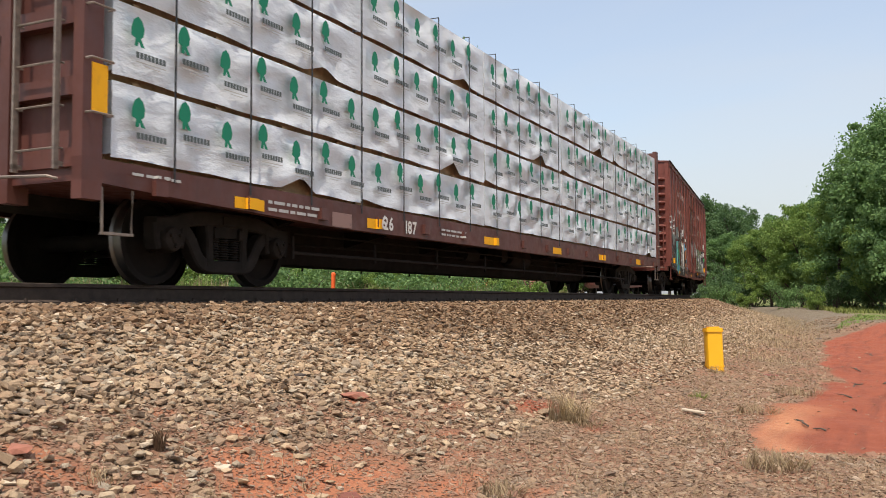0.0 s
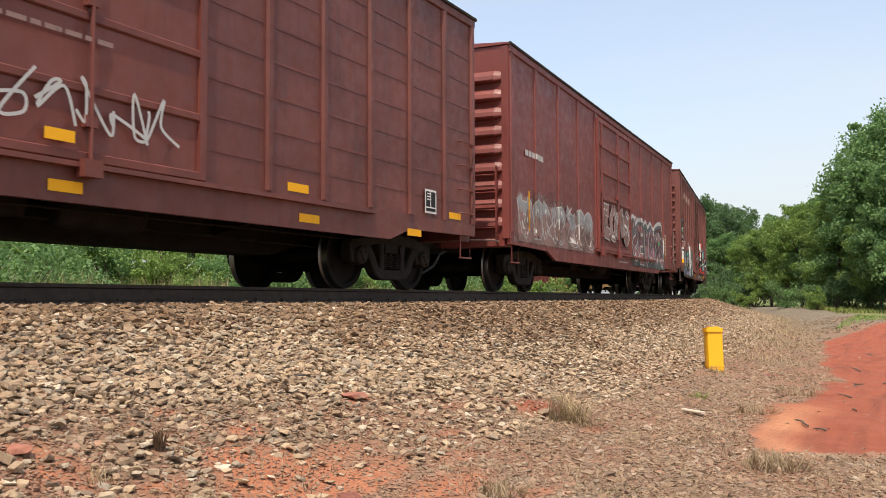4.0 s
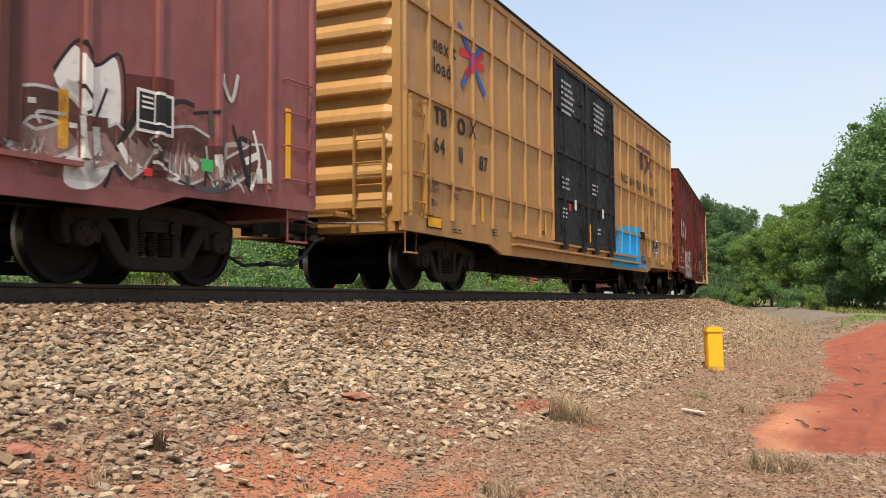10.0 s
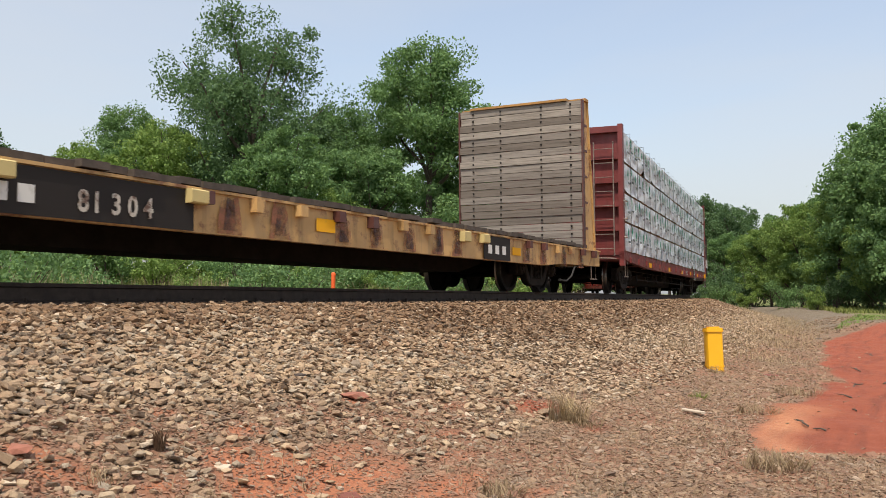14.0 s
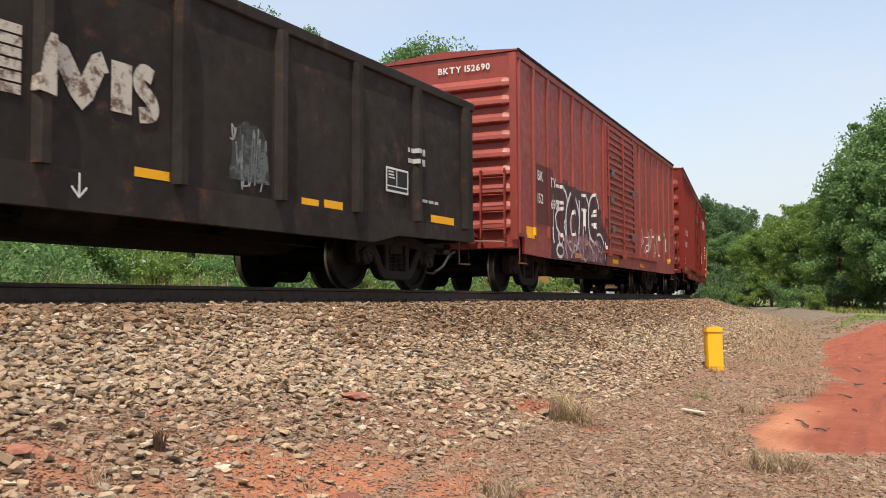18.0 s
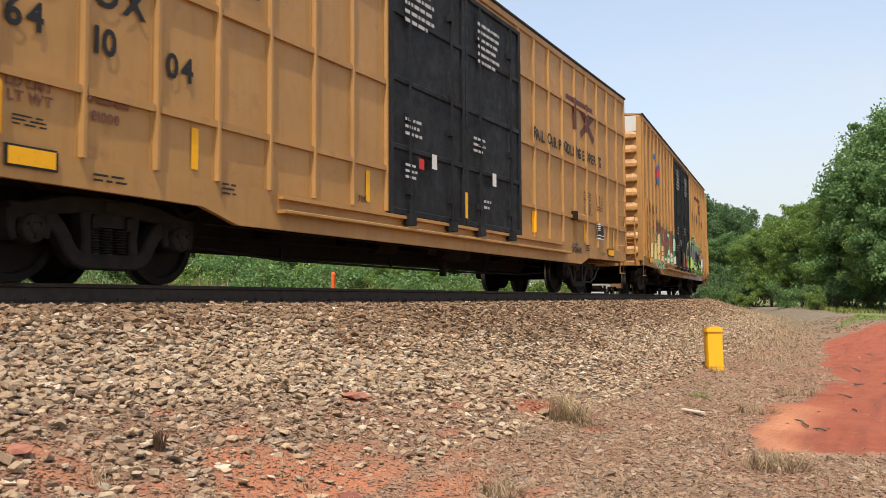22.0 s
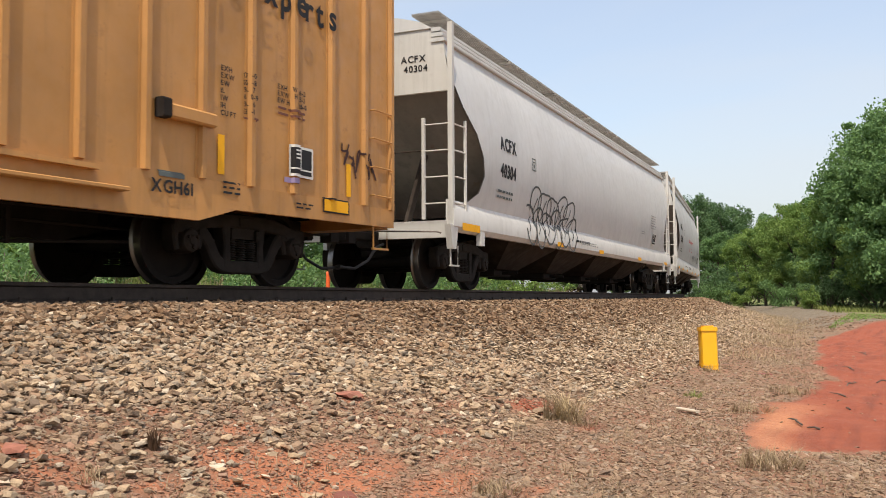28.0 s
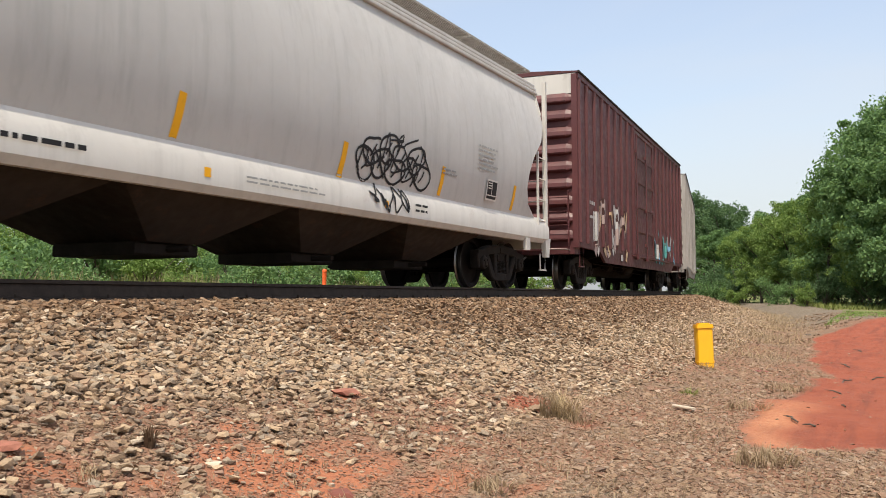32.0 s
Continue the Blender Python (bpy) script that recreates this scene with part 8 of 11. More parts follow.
w.done("dark purple throw-up with thick white outlines")
spray(M_, 1.9, 6.4, 0.66, 2.4, "purple", 84, 0.0020)
spray(M_, 2.4, 6.2, 0.70, 1.25, "mauvepink", 86, 0.030)
spray(M_, 6.1, 6.6, 0.9, 2.0, "soot", 85)
tag(M_, 10.4, 13.4, 1.1, 1.9, "white", 41, 7, 0.028)
small_print(M_, "ghost", (6.6, 3.3, 0.3, 0.08, 1), (10.3, 0.74, 0.5, 0.1, 1), (9.9, 2.6, 0.3, 0.3, 3))
yellow_marks(M_, [(0.45, 0.98, 0.45, 0.22), (3.6, 0.74, 0.6, 0.1), (7.0, 0.74, 0.6, 0.1), (10.2, 0.74, 0.55, 0.1), (14.4, 0.98, 0.5, 0.16)])
label_box(M_, 13.9, 1.35, 0.4, 0.4)
patch(M_, "green", 13.75, 13.85, 1.85, 1.95, 0.02)
for z, u in ((2.9, 6.6), (2.2, 6.5), (1.5, 6.6), (2.6, 8.9), (1.4, 8.8)):
    patch(M_, "slate", u, u + 0.3, z, z + 0.16, 0.045)

N_ = boxcar(57.75, 76.65, 4.52, "red", "clean deep red boxcar with white stencilled numbers", 2.25, (6.4, 11.7), door_kind="plug", double=True, post=(0.62, 0.06, 0.035), ribs=6, sill_low=0.62, sill_in=2.3, placard="lumber", shift=-0.22, end_low=0.80)
sign(N_, "white", ("GA", 0.68, 2.22, 0.21), ("CX", 1.30, 2.2, 0.21), ("14", 0.70, 1.78, 0.21), ("983", 1.22, 1.76, 0.21), ("LD LMT", 0.56, 1.28, 0.08), ("LT WT", 0.56, 1.15, 0.08), ("208500", 0.86, 1.28, 0.08), ("77500", 0.9, 1.15, 0.08))
# large white company mark, as four plain shapes
for u, outline in ((14.05, [(0.12, 0), (0.42, 0), (0.54, 0.14), (0.54, 0.36), (0.42, 0.5), (0.12, 0.5), (0, 0.36), (0, 0.14)]), (14.85, [(0, 0), (0.56, 0), (0.34, 0.5), (0.22, 0.5)]),
                   (15.65, [(0.19, 0), (0.35, 0), (0.54, 0.5), (0, 0.5)]), (16.45, [(0, 0), (0.27, 0.16), (0.54, 0), (0.36, 0.25), (0.54, 0.5), (0.27, 0.34), (0, 0.5), (0.18, 0.25)])):
    g = Geo()
    g.v = [(u + a - N_.half, N_.y - 0.052, 3.38 + b) for a, b in outline]
    g.face(*range(len(outline)))
    part("white_company_mark", g, INK["white"], N_.car, "plain white shape of a company mark", angle=0)
yellow_marks(N_, [(0.56, 0.86, 0.45, 0.16), (3.2, 0.72, 0.4, 0.1), (6.0, 0.70, 0.4, 0.1), (9.2, 0.70, 0.4, 0.1), (17.4, 0.98, 0.55, 0.2)])
small_print(N_, "white", (7.6, 3.2, 0.7, 0.3, 3), (9.7, 2.2, 0.35, 0.2, 2), (1.15, 0.92, 0.5, 0.05, 1), (16.8, 1.9, 0.7, 0.7, 5), (17.0, 1.35, 0.7, 0.08, 1), (13.5, 2.0, 0.4, 0.14, 1))
part("door_rail", Geo().box((4.0 - N_.half, N_.y - 0.10, 0.93), (15.4 - N_.half, N_.y - 0.012, 0.985), c=0.008), M["under"], N_.car, "dark greasy rail below the doors")
patch(N_, "red", 1.15, 1.3, 0.98, 1.1, 0.012)
patch(N_, "tan", 10.45, 11.05, 1.47, 1.88, 0.05, "door_plate", "tan wooden plate on the door")
patch(N_, "chalk", 11.55, 11.78, 1.50, 1.60, 0.05, "tag_holder")
box_mark(N_, "white", 2.95, 1.95, 0.22, 0.30)
end_print(N_, (-0.6, 3.62, 0.7, 2), (-0.4, 3.05, 0.7, 2), (-0.5, 2.48, 0.8, 2), (0.3, 1.95, 0.5, 1), (-0.2, 1.35, 0.4, 2))

O_ = pool_car(78.95, 97.95, "yellow", "clean ochre yellow boxcar with black doors",
              [("TB", 0.72, 2.42, 0.25), ("OX", 1.58, 2.40, 0.25), ("64", 0.72, 2.0, 0.23), ("10", 1.60, 1.98, 0.23), ("04", 2.46, 1.96, 0.23), ("next", 1.0, 3.55, 0.22), ("load", 1.0, 3.22, 0.22), ("any", 3.3, 3.35, 0.18), ("road", 3.3, 3.1, 0.18)], "grid", "TBOX 641004", -0.22)
P_ = pool_car(100.15, 119.2, "yellow2", "grimy ochre boxcar with cream and lime graffiti",
              [("TB", 0.74, 2.40, 0.26), ("OX", 1.56, 2.40, 0.26), ("66", 0.74, 1.97, 0.23), ("21", 1.60, 1.97, 0.23), ("23", 2.48, 1.96, 0.23)], "rib", "TBOX 662123", -0.27)
w = Mural(P_)
w.fill("umber", (1.99, 1.88), (2.29, 2.24), (3.09, 2.24), (3.6, 2.10), (4.11, 2.24), (4.3, 2.06), (4.75, 2.2), (5.2, 2.04), (5.65, 2.12), (6.49, 2.17), (6.58, 0.82), (2.48, 0.80), (2.2, 1.2))
w.blob("paleochre", (1.15, 0.98), (1.25, 1.55), (1.9, 1.62), (2.3, 1.5), (2.95, 2.0), (3.22, 1.95), (3.25, 1.35), (3.6, 1.25), (4.3, 1.2), (4.45, 0.84), (2.5, 0.80))
w.blob("cream", (4.72, 0.9), (4.9, 1.3), (5.3, 1.55), (5.62, 1.95), (5.80, 1.40), (6.2, 1.25), (6.55, 1.45), (6.55, 0.84))
w.fill("tan", (1.25, 1.35), (1.75, 1.45), (1.65, 1.25), (1.9, 1.1), (1.5, 1.05))
w.fill("rust", (2.10, 1.28), (2.35, 1.32), (2.40, 1.05), (2.15, 1.1))
w.fill("tan", (3.1, 0.88), (3.6, 1.12), (4.1, 1.05), (4.2, 0.86))
w.fill("rust", (2.74, 1.25), (2.86, 1.3), (2.9, 1.0), (2.76, 0.98))
w.line("mint", 0.15, (2.05, 1.86), (2.22, 1.66), (2.45, 1.56), (2.70, 1.60), edge="pine", w=0.03)
w.line("mint", 0.05, (3.09, 2.20), (3.32, 1.75), (3.22, 1.35), (2.95, 1.15), edge="pine", w=0.03)
w.oval("mint", 2.56, 1.02, 0.17, 0.18, "pine", 0.04)
w.oval("mint", 2.95, 0.84, 0.22, 0.09, "pine", 0.04)
w.oval("mint", 3.78, 0.87, 0.26, 0.11, "pine", 0.04)
w.line("mint", 0.04, (4.12, 2.20), (4.02, 1.75), (4.15, 1.3), (4.50, 0.86), edge="pine", w=0.03)
w.line("mint", 0.12, (4.42, 1.64), (4.78, 1.68), edge="pine", w=0.03)
w.line("mint", 0.05, (4.88, 2.16), (5.14, 1.75), (5.05, 1.35), (5.26, 0.94), edge="pine", w=0.03)
w.line("mint", 0.12, (5.24, 1.18), (5.55, 1.10), (5.95, 1.20), edge="pine", w=0.03)
w.line("mint", 0.05, (6.48, 2.16), (6.58, 1.66), (6.42, 0.92), edge="pine", w=0.03)
w.line("pine", 0.025, (1.72, 0.95), (1.75, 1.35), (2.0, 1.58), (2.3, 1.56))
w.line("pine", 0.02, (2.3, 2.25), (3.1, 2.26), (3.6, 2.12), (4.11, 2.26), (4.3, 2.08), (4.75, 2.22), (5.65, 2.14), (6.49, 2.19))
w.oval("tan", 3.55, 1.38, 0.16, 0.17, "umber", 0.03)
w.line("umber", 0.03, (3.55, 1.54), (3.55, 1.22))
w.line("umber", 0.03, (3.44, 1.28), (3.55, 1.38), (3.66, 1.28), bend=False)
w.line("umber", 0.025, (5.72, 1.5), (5.6, 1.44), (5.74, 1.36), (5.6, 1.30))
w.done("brown and cream graffiti with green-edged tendrils")
sign(P_, "pine", ("NONE", 1.02, 1.78, 0.16))
w = Mural(P_)
w.fill("sage", (9.85, 1.50), (10.2, 1.95), (11.2, 2.12), (11.64, 2.0), (12.0, 2.12), (12.7, 2.17), (13.0, 2.44), (13.6, 2.40), (14.0, 2.15), (15.0, 2.08), (16.42, 2.14), (16.6, 1.6))
w.fill("slate", (9.80, 1.18), (9.85, 1.72), (10.6, 1.85), (11.6, 1.72), (12.3, 1.95), (13.5, 1.85), (14.4, 1.92), (15.4, 1.75), (16.52, 1.90), (16.62, 1.40), (13.5, 1.32), (11.8, 1.38), (10.3, 1.20))
w.fill("lime", (10.2, 0.98), (10.2, 1.38), (11.0, 1.30), (11.8, 1.46), (12.6, 1.38), (13.3, 1.52), (14.0, 1.28), (14.6, 1.18), (15.5, 1.30), (16.4, 1.38), (16.95, 1.32), (17.0, 0.90), (13.0, 0.86), (11.8, 0.90))
w.fill("chalk", (9.9, 0.65), (10.2, 0.99), (11.8, 0.88), (14.0, 0.86), (17.0, 0.84), (17.0, 0.70), (11.0, 0.64))
w.shards(921, 9.9, 16.7, 1.0, 2.05, 26, ["black", "smoke"], None, (0.05, 0.16), 0.0, 0.75)
w.shards(922, 10.3, 16.8, 0.95, 1.45, 16, ["lime", "lime", "mint"], "black", (0.08, 0.18), 0.03, 0.6)
w.fill("soot", (12.8, 1.08), (13.3, 1.22), (13.7, 0.98), (12.9, 0.92))
w.oval("moss", 13.2, 2.22, 0.40, 0.16, "black", 0.05)
w.fill("soot", (10.6, 1.78), (11.0, 1.82), (11.0, 1.6), (10.65, 1.55))
w.fill("rust", (10.25, 1.78), (10.55, 1.82), (10.55, 1.70), (10.25, 1.66))
w.fill("pink", (13.95, 2.32), (14.15, 2.2), (14.12, 2.02), (13.98, 2.05))
w.fill("red", (9.62, 0.85), (9.62, 1.35), (9.85, 1.3), (9.85, 0.80))
w.line("lime", 0.035, (9.82, 1.55), (10.2, 1.97), (11.2, 2.14), (11.64, 2.02), (12.0, 2.14), (12.7, 2.19), (13.0, 2.46), (13.6, 2.42), (14.0, 2.17), (15.0, 2.10), (16.42, 2.16), (16.7, 1.5), (17.02, 1.35), (17.05, 0.9), bend=False)
w.line("black", 0.03, (9.85, 1.2), (10.6, 0.98), (11.8, 0.9), (13.4, 0.86), (15.0, 0.84))
w.done("lime, grey and dark green wildstyle graffiti")
spray(P_, 16.4, 17.6, 0.9, 2.1, "mauvepink", 95)
patch(P_, "chalk", 9.6, 17.2, 0.63, 0.76, 0.014, "paint_patch", "dusty grey painted side sill")
spray(P_, 9.6, 17.3, 0.62, 1.15, "grime", 96, 0.034)
spray(P_, 1.0, 9.6, 0.62, 0.95, "grime", 97, 0.034)
graffiti(P_, 8.6, 9.9, 0.9, 1.7, ["brown"], "pink", 93, 2, ["pink"])
Q_ = pool_car(121.0, 140.1, "yellow", "ochre boxcar with blue and peach graffiti",
              [("TB", 1.80, 2.52, 0.25), ("OX", 2.65, 2.46, 0.25), ("any", 3.35, 3.35, 0.2), ("road", 3.35, 3.1, 0.2)], "rib", "TBOX 665245")
for t_, u, z in (("6", 1.22, 2.12), ("6", 1.86, 2.06), ("5", 2.22, 2.06), ("2", 2.74, 2.02), ("4", 3.04, 2.02), ("5", 3.47, 2.00)):
    patch(Q_, "cream", u - 0.06, u + 0.24, z - 0.07, z + 0.29, 0.008)
    sign(Q_, "black", (t_, u, z, 0.23))
spray(Q_, -0.1, 6.4, 0.74, 2.2, "lilac", 105)
spray(Q_, 0.0, 6.2, 0.74, 1.9, "lilac", 106, 0.0028)
w = Mural(Q_)
w.fill("lilac", (0.45, 0.80), (0.5, 1.85), (0.9, 1.95), (1.3, 1.75), (1.9, 2.0), (2.6, 2.05), (3.2, 1.9), (4.3, 2.0), (5.5, 1.98), (6.0, 1.4), (5.9, 0.74), (2.0, 0.72))
w.shards(1011, 0.3, 5.9, 0.80, 1.9, 24, ["peach", "peach", "skyblue", "palegrey"], "lilac", (0.12, 0.26), 0.02, 0.6)
for pts in ([(0.60, 1.88), (0.90, 1.62), (1.15, 1.60), (1.61, 1.92)], [(0.25, 1.40), (0.38, 1.1), (0.45, 0.86)], [(0.45, 0.9), (0.7, 1.45)], [(0.72, 1.55), (0.85, 1.12), (1.35, 0.96)], [(1.55, 1.8), (1.5, 1.2), (1.7, 0.95)], [(1.8, 0.92), (2.4, 0.98), (2.9, 0.80)],
            [(2.34, 2.05), (2.83, 1.90), (3.18, 1.74), (3.9, 1.72)], [(3.01, 0.80), (3.1, 1.2), (2.75, 1.55)], [(4.27, 1.92), (4.36, 1.60), (5.0, 1.92), (5.46, 2.02)], [(5.62, 1.88), (5.42, 1.3), (5.72, 0.96)], [(3.3, 0.78), (3.8, 0.98), (4.3, 0.86)], [(4.5, 1.22), (4.9, 1.35), (5.2, 1.02)], [(4.4, 1.55), (4.45, 1.1), (4.8, 0.9)]):
    w.line("blue", 0.17, *pts, edge="lilac", w=0.02)
w.line("peach", 0.16, (2.4, 1.95), (2.7, 1.75), (2.6, 1.4))
w.line("peach", 0.16, (4.55, 1.75), (4.9, 1.6), (4.6, 1.4))
w.line("rust", 0.12, (4.0, 0.90), (4.8, 0.84))
w.line("white", 0.025, (2.9, 0.78), (2.75, 1.2), (3.05, 1.9))
w.line("white", 0.025, (5.3, 0.9), (5.3, 1.5), (5.6, 2.0))
w.line("palegrey", 0.05, (6.2, 1.5), (6.35, 1.75), (6.5, 1.5), (6.3, 1.2), (6.45, 0.9), edge="black", w=0.02)
w.done("blue, peach and lilac wildstyle graffiti")
spray(Q_, 0.2, 6.2, 0.72, 2.05, "grime", 107, 0.030)
patch(Q_, "ochre", 1.85, 2.75, 1.0, 1.72, 0.036, "ochre_panel", "ochre data panel left clear of paint")
sign(Q_, "black", ("LD LMT", 1.9, 1.42, 0.085), ("206900", 2.3, 1.42, 0.085), ("LT WT", 1.9, 1.24, 0.085), ("79100", 2.35, 1.24, 0.085))
graffiti(Q_, 7.0, 11.3, 0.8, 1.5, ["slate", "black"], "grey", 102, 6, ["lilac"])
graffiti(Q_, 13.4, 18.3, 0.80, 1.85, ["peach", "peach", "lilac"], "ghost", 103, 7, ["blue", "pink", "black"], cloud="lilac")
R_ = pool_car(142.5, 161.45, "orange", "orange-ochre boxcar with black doors and grime streaks",
              [("TB", 0.80, 2.46, 0.24), ("OX", 1.7, 2.42, 0.24), ("66", 0.8, 2.05, 0.22)], "rib")
tag(R_, 17.7, 18.5, 1.35, 1.8, "darkbrown", 55, 5, 0.03)

# ---- covered hoppers ----
def hopper(s0, s1, label, mark, number, inset, panel_low=3.15, skin="grey"):
    car, L = start_car("covered_hopper", s0, s1, inset, label, "railway hopper car")
    h = L / 2
    # half-width of the round shell by height
    zs = [1.36, 1.6, 1.9, 2.2, 2.55, 2.92, 3.28, 3.62, 3.82, 3.97]
    ws = [1.44, 1.50, 1.545, 1.565, 1.56, 1.52, 1.46, 1.38, 1.31, 1.27]
    cut = [0.62, 1.12, 1.28, 1.20, 0.92, 0.42, 0.16, 0.12, 0.12, 0.12]
    nx = 30
    for sgn in (-1, 1):
        g = Geo()
        n = len(g.v)
        for z, w, c in zip(zs, ws, cut):
            for i in range(nx + 1):
                f = i / nx
                g.v.append((-h + c + (L - 2 * c) * f, sgn * w, z))
        m = nx + 1
        for j in range(len(zs) - 1):
            for i in range(nx):
                a = n + j * m + i
                q = (a, a + 1, a + m + 1, a + m)
                g.face(*(q if sgn < 0 else q[::-1]))
        part("shell_side", g, M[skin], car, "smooth pale grey rounded side sheet", angle=40)
        # ribbed top sill
        g = Geo()
        for i in range(3):
            z = 3.95 + 0.085 * i
            ys = sorted((sgn * (1.33 - 0.03 * i), sgn * 1.1))
            g.box((-h + 0.1, ys[0], z), (h - 0.1, ys[1], z + 0.065), c=0.015)
        part("top_sill", g, M[skin], car)
        # side sill
        g = Geo()
        sec = [(sgn * 1.43, 1.40), (sgn * 1.52, 1.22), (sgn * 1.52, 0.98), (sgn * 1.46, 0.90), (sgn * 1.38, 0.90), (sgn * 1.38, 1.40)]
        g.prism(sec if sgn > 0 else sec[::-1], -h + 0.02, h - 0.02, "x")
        part("side_sill", g, M["whitegrey"], car, "off-white side sill")
        # low stirrup brackets and jacking pads
        for x in (-h + 1.2, h - 1.2):
            g = Geo()
            yy = sorted((sgn * 1.53, sgn * 1.45))
            g.box((x - 0.09, yy[0], 0.72), (x + 0.09, yy[1], 0.95))
            part("jacking_pad", g, M["whitegrey"], car)
        # corner post with ladders either way
        for e in (-1, 1):
            g = Geo()
            x = e * (h - 0.06)
            g.box((x - 0.04, sgn * 1.46 - 0.04, 1.0), (x + 0.04, sgn * 1.46 + 0.04, 4.22))
            g.prism([(x - 0.16, 1.0), (x - 0.07, 0.62), (x + 0.07, 0.62), (x + 0.16, 1.0)], sgn * 1.46 - 0.05, sgn * 1.46 + 0.05, "y")
            part("corner_post", g, M["whitegrey"], car)
            side_ladder = part("ladder", Geo().box((x - e * 0.50 - 0.02, sgn * 1.49 - 0.02, 1.25), (x - e * 0.50 + 0.02, sgn * 1.49 + 0.02, 2.72)), M["whitegrey"], car)
            end_ladder = part("ladder", Geo().box((x - 0.025, sgn * 0.98 - 0.025, 1.1), (x + 0.025, sgn * 0.98 + 0.025, 2.72)), M["whitegrey"], car)
            for i in range(4):
                z = 1.35 + 0.42 * i
                part("rung", Geo().tube([(x, sgn * 1.46, z), (x - e * 0.50, sgn * 1.49, z)], 0.013, 5), M["whitegrey"], side_ladder)
                part("rung", Geo().tube([(x, sgn * 1.46, z), (x, sgn * 0.98, z)], 0.013, 5), M["whitegrey"], end_ladder)
            stirrup(car, "whitegrey", x - e * 0.14, sgn * 1.44, 0.68, 0.32, 0.30)
    # roof
    g = Geo()
    g.prism([(-1.12, 4.18), (1.12, 4.18), (0.9, 4.31), (0.5, 4.42), (0, 4.46), (-0.5, 4.42), (-0.9, 4.31)], -h + 0.1, h - 0.1, "x")
    part("roof", g, M[skin], car)
    for i in range(10):
        g = Geo()
        x = -h + 1.2 + (L - 2.4) * i / 9
        g.lathe([(0.0, 0.16), (0.3, 0.15), (0.36, 0.10), (0.36, 0.0)], (x, 0.0, 4.41), "z", 16)
        part("roof_hatch", g, M[skin], car)
    # running boards of grating on brackets
    for sgn in (-1, 1):
        g = Geo()
        y0 = sgn * 0.74
        for k in range(13):
            y = y0 + sgn * 0.0375 * k
            g.box((-h + 0.15, y - 0.008, 4.43), (h - 0.15, y + 0.008, 4.47))
        x = -h + 0.2
        while x < h - 0.2:
            yy = sorted((y0 - sgn * 0.02, y0 + sgn * 0.47))
            g.box((x - 0.006, yy[0], 4.435), (x + 0.006, yy[1], 4.465))
            x += 0.10
        part("running_board", g, M["galv"], car, "steel grating running board")
        for i in range(7):
            g = Geo()
            x = -h + 0.5 + (L - 1.0) * i / 6
            yy = sorted((sgn * 0.68, sgn * 1.24))
            g.box((x - 0.02, yy[0], 4.39), (x + 0.02, yy[1], 4.429))
            ya = sgn * 0.80
            g.box((x - 0.02, ya - 0.02, 4.27), (x + 0.02, ya + 0.02, 4.39))
            part("board_bracket", g, M["galv"], car)
    for e in (-1, 1):
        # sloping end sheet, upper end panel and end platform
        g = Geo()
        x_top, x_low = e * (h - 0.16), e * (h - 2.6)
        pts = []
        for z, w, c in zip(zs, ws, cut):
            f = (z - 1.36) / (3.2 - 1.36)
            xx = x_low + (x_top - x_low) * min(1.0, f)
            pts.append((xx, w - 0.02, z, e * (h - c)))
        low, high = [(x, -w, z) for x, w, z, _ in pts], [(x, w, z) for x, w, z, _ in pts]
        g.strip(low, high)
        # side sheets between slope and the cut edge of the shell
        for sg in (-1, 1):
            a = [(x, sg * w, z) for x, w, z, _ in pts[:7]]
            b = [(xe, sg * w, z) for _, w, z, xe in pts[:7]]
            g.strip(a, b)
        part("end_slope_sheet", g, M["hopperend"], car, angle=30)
        g = Geo()
        xs = sorted((e * (h - 0.12), e * (h - 0.18)))
        g.prism([(-1.42, panel_low), (1.42, panel_low), (1.30, 3.97), (0.9, 4.30), (0, 4.45), (-0.9, 4.30), (-1.30, 3.97)], xs[0], xs[1], "x")
        part("end_panel", g, M["whitegrey"], car)
        g = Geo()
        xs = sorted((e * (h - 0.9), e * h))
        g.box((xs[0], -1.40, 1.0), (xs[1], 1.40, 1.07))
        xs = sorted((e * (h - 0.1), e * h))
        g.box((xs[0], -1.42, 0.80), (xs[1], 1.42, 1.07))
        part("end_platform", g, M["whitegrey"], car)
        g = Geo()
        for y in (-0.55, 0.55):
            g.prism([(e * (h - 0.25), 1.07), (e * (h - 0.40), 1.07), (e * (h - 1.1), 2.3), (e * (h - 0.95), 2.3)][:: -e], y - 0.03, y + 0.03, "y")
        g.box((min(e * (h - 0.75), e * (h - 0.35)), -0.12, 1.07), (max(e * (h - 0.75), e * (h - 0.35)), 0.12, 1.5))
        g.tube([(e * (h - 0.05), -1.0, 2.2), (e * (h - 0.05), 1.0, 2.2)], 0.014, 5)
        # braces share the hopper bottoms' colour with its painted-in shade
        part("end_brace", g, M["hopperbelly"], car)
    brake_wheel(car, "whitegrey", -h + 0.35, 0.45, 1.85)
    # hopper bottoms and outlet gates
    n = 4
    a = h - inset - 1.5
    for i in range(n):
        x0, x1 = -a + 2 * a * i / n, -a + 2 * a * (i + 1) / n
        xm, zz = (x0 + x1) / 2, 0.43
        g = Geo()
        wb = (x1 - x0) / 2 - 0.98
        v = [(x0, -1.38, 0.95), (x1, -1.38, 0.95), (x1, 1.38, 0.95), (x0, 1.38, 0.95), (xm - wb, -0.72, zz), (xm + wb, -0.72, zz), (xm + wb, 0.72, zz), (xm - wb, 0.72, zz)]
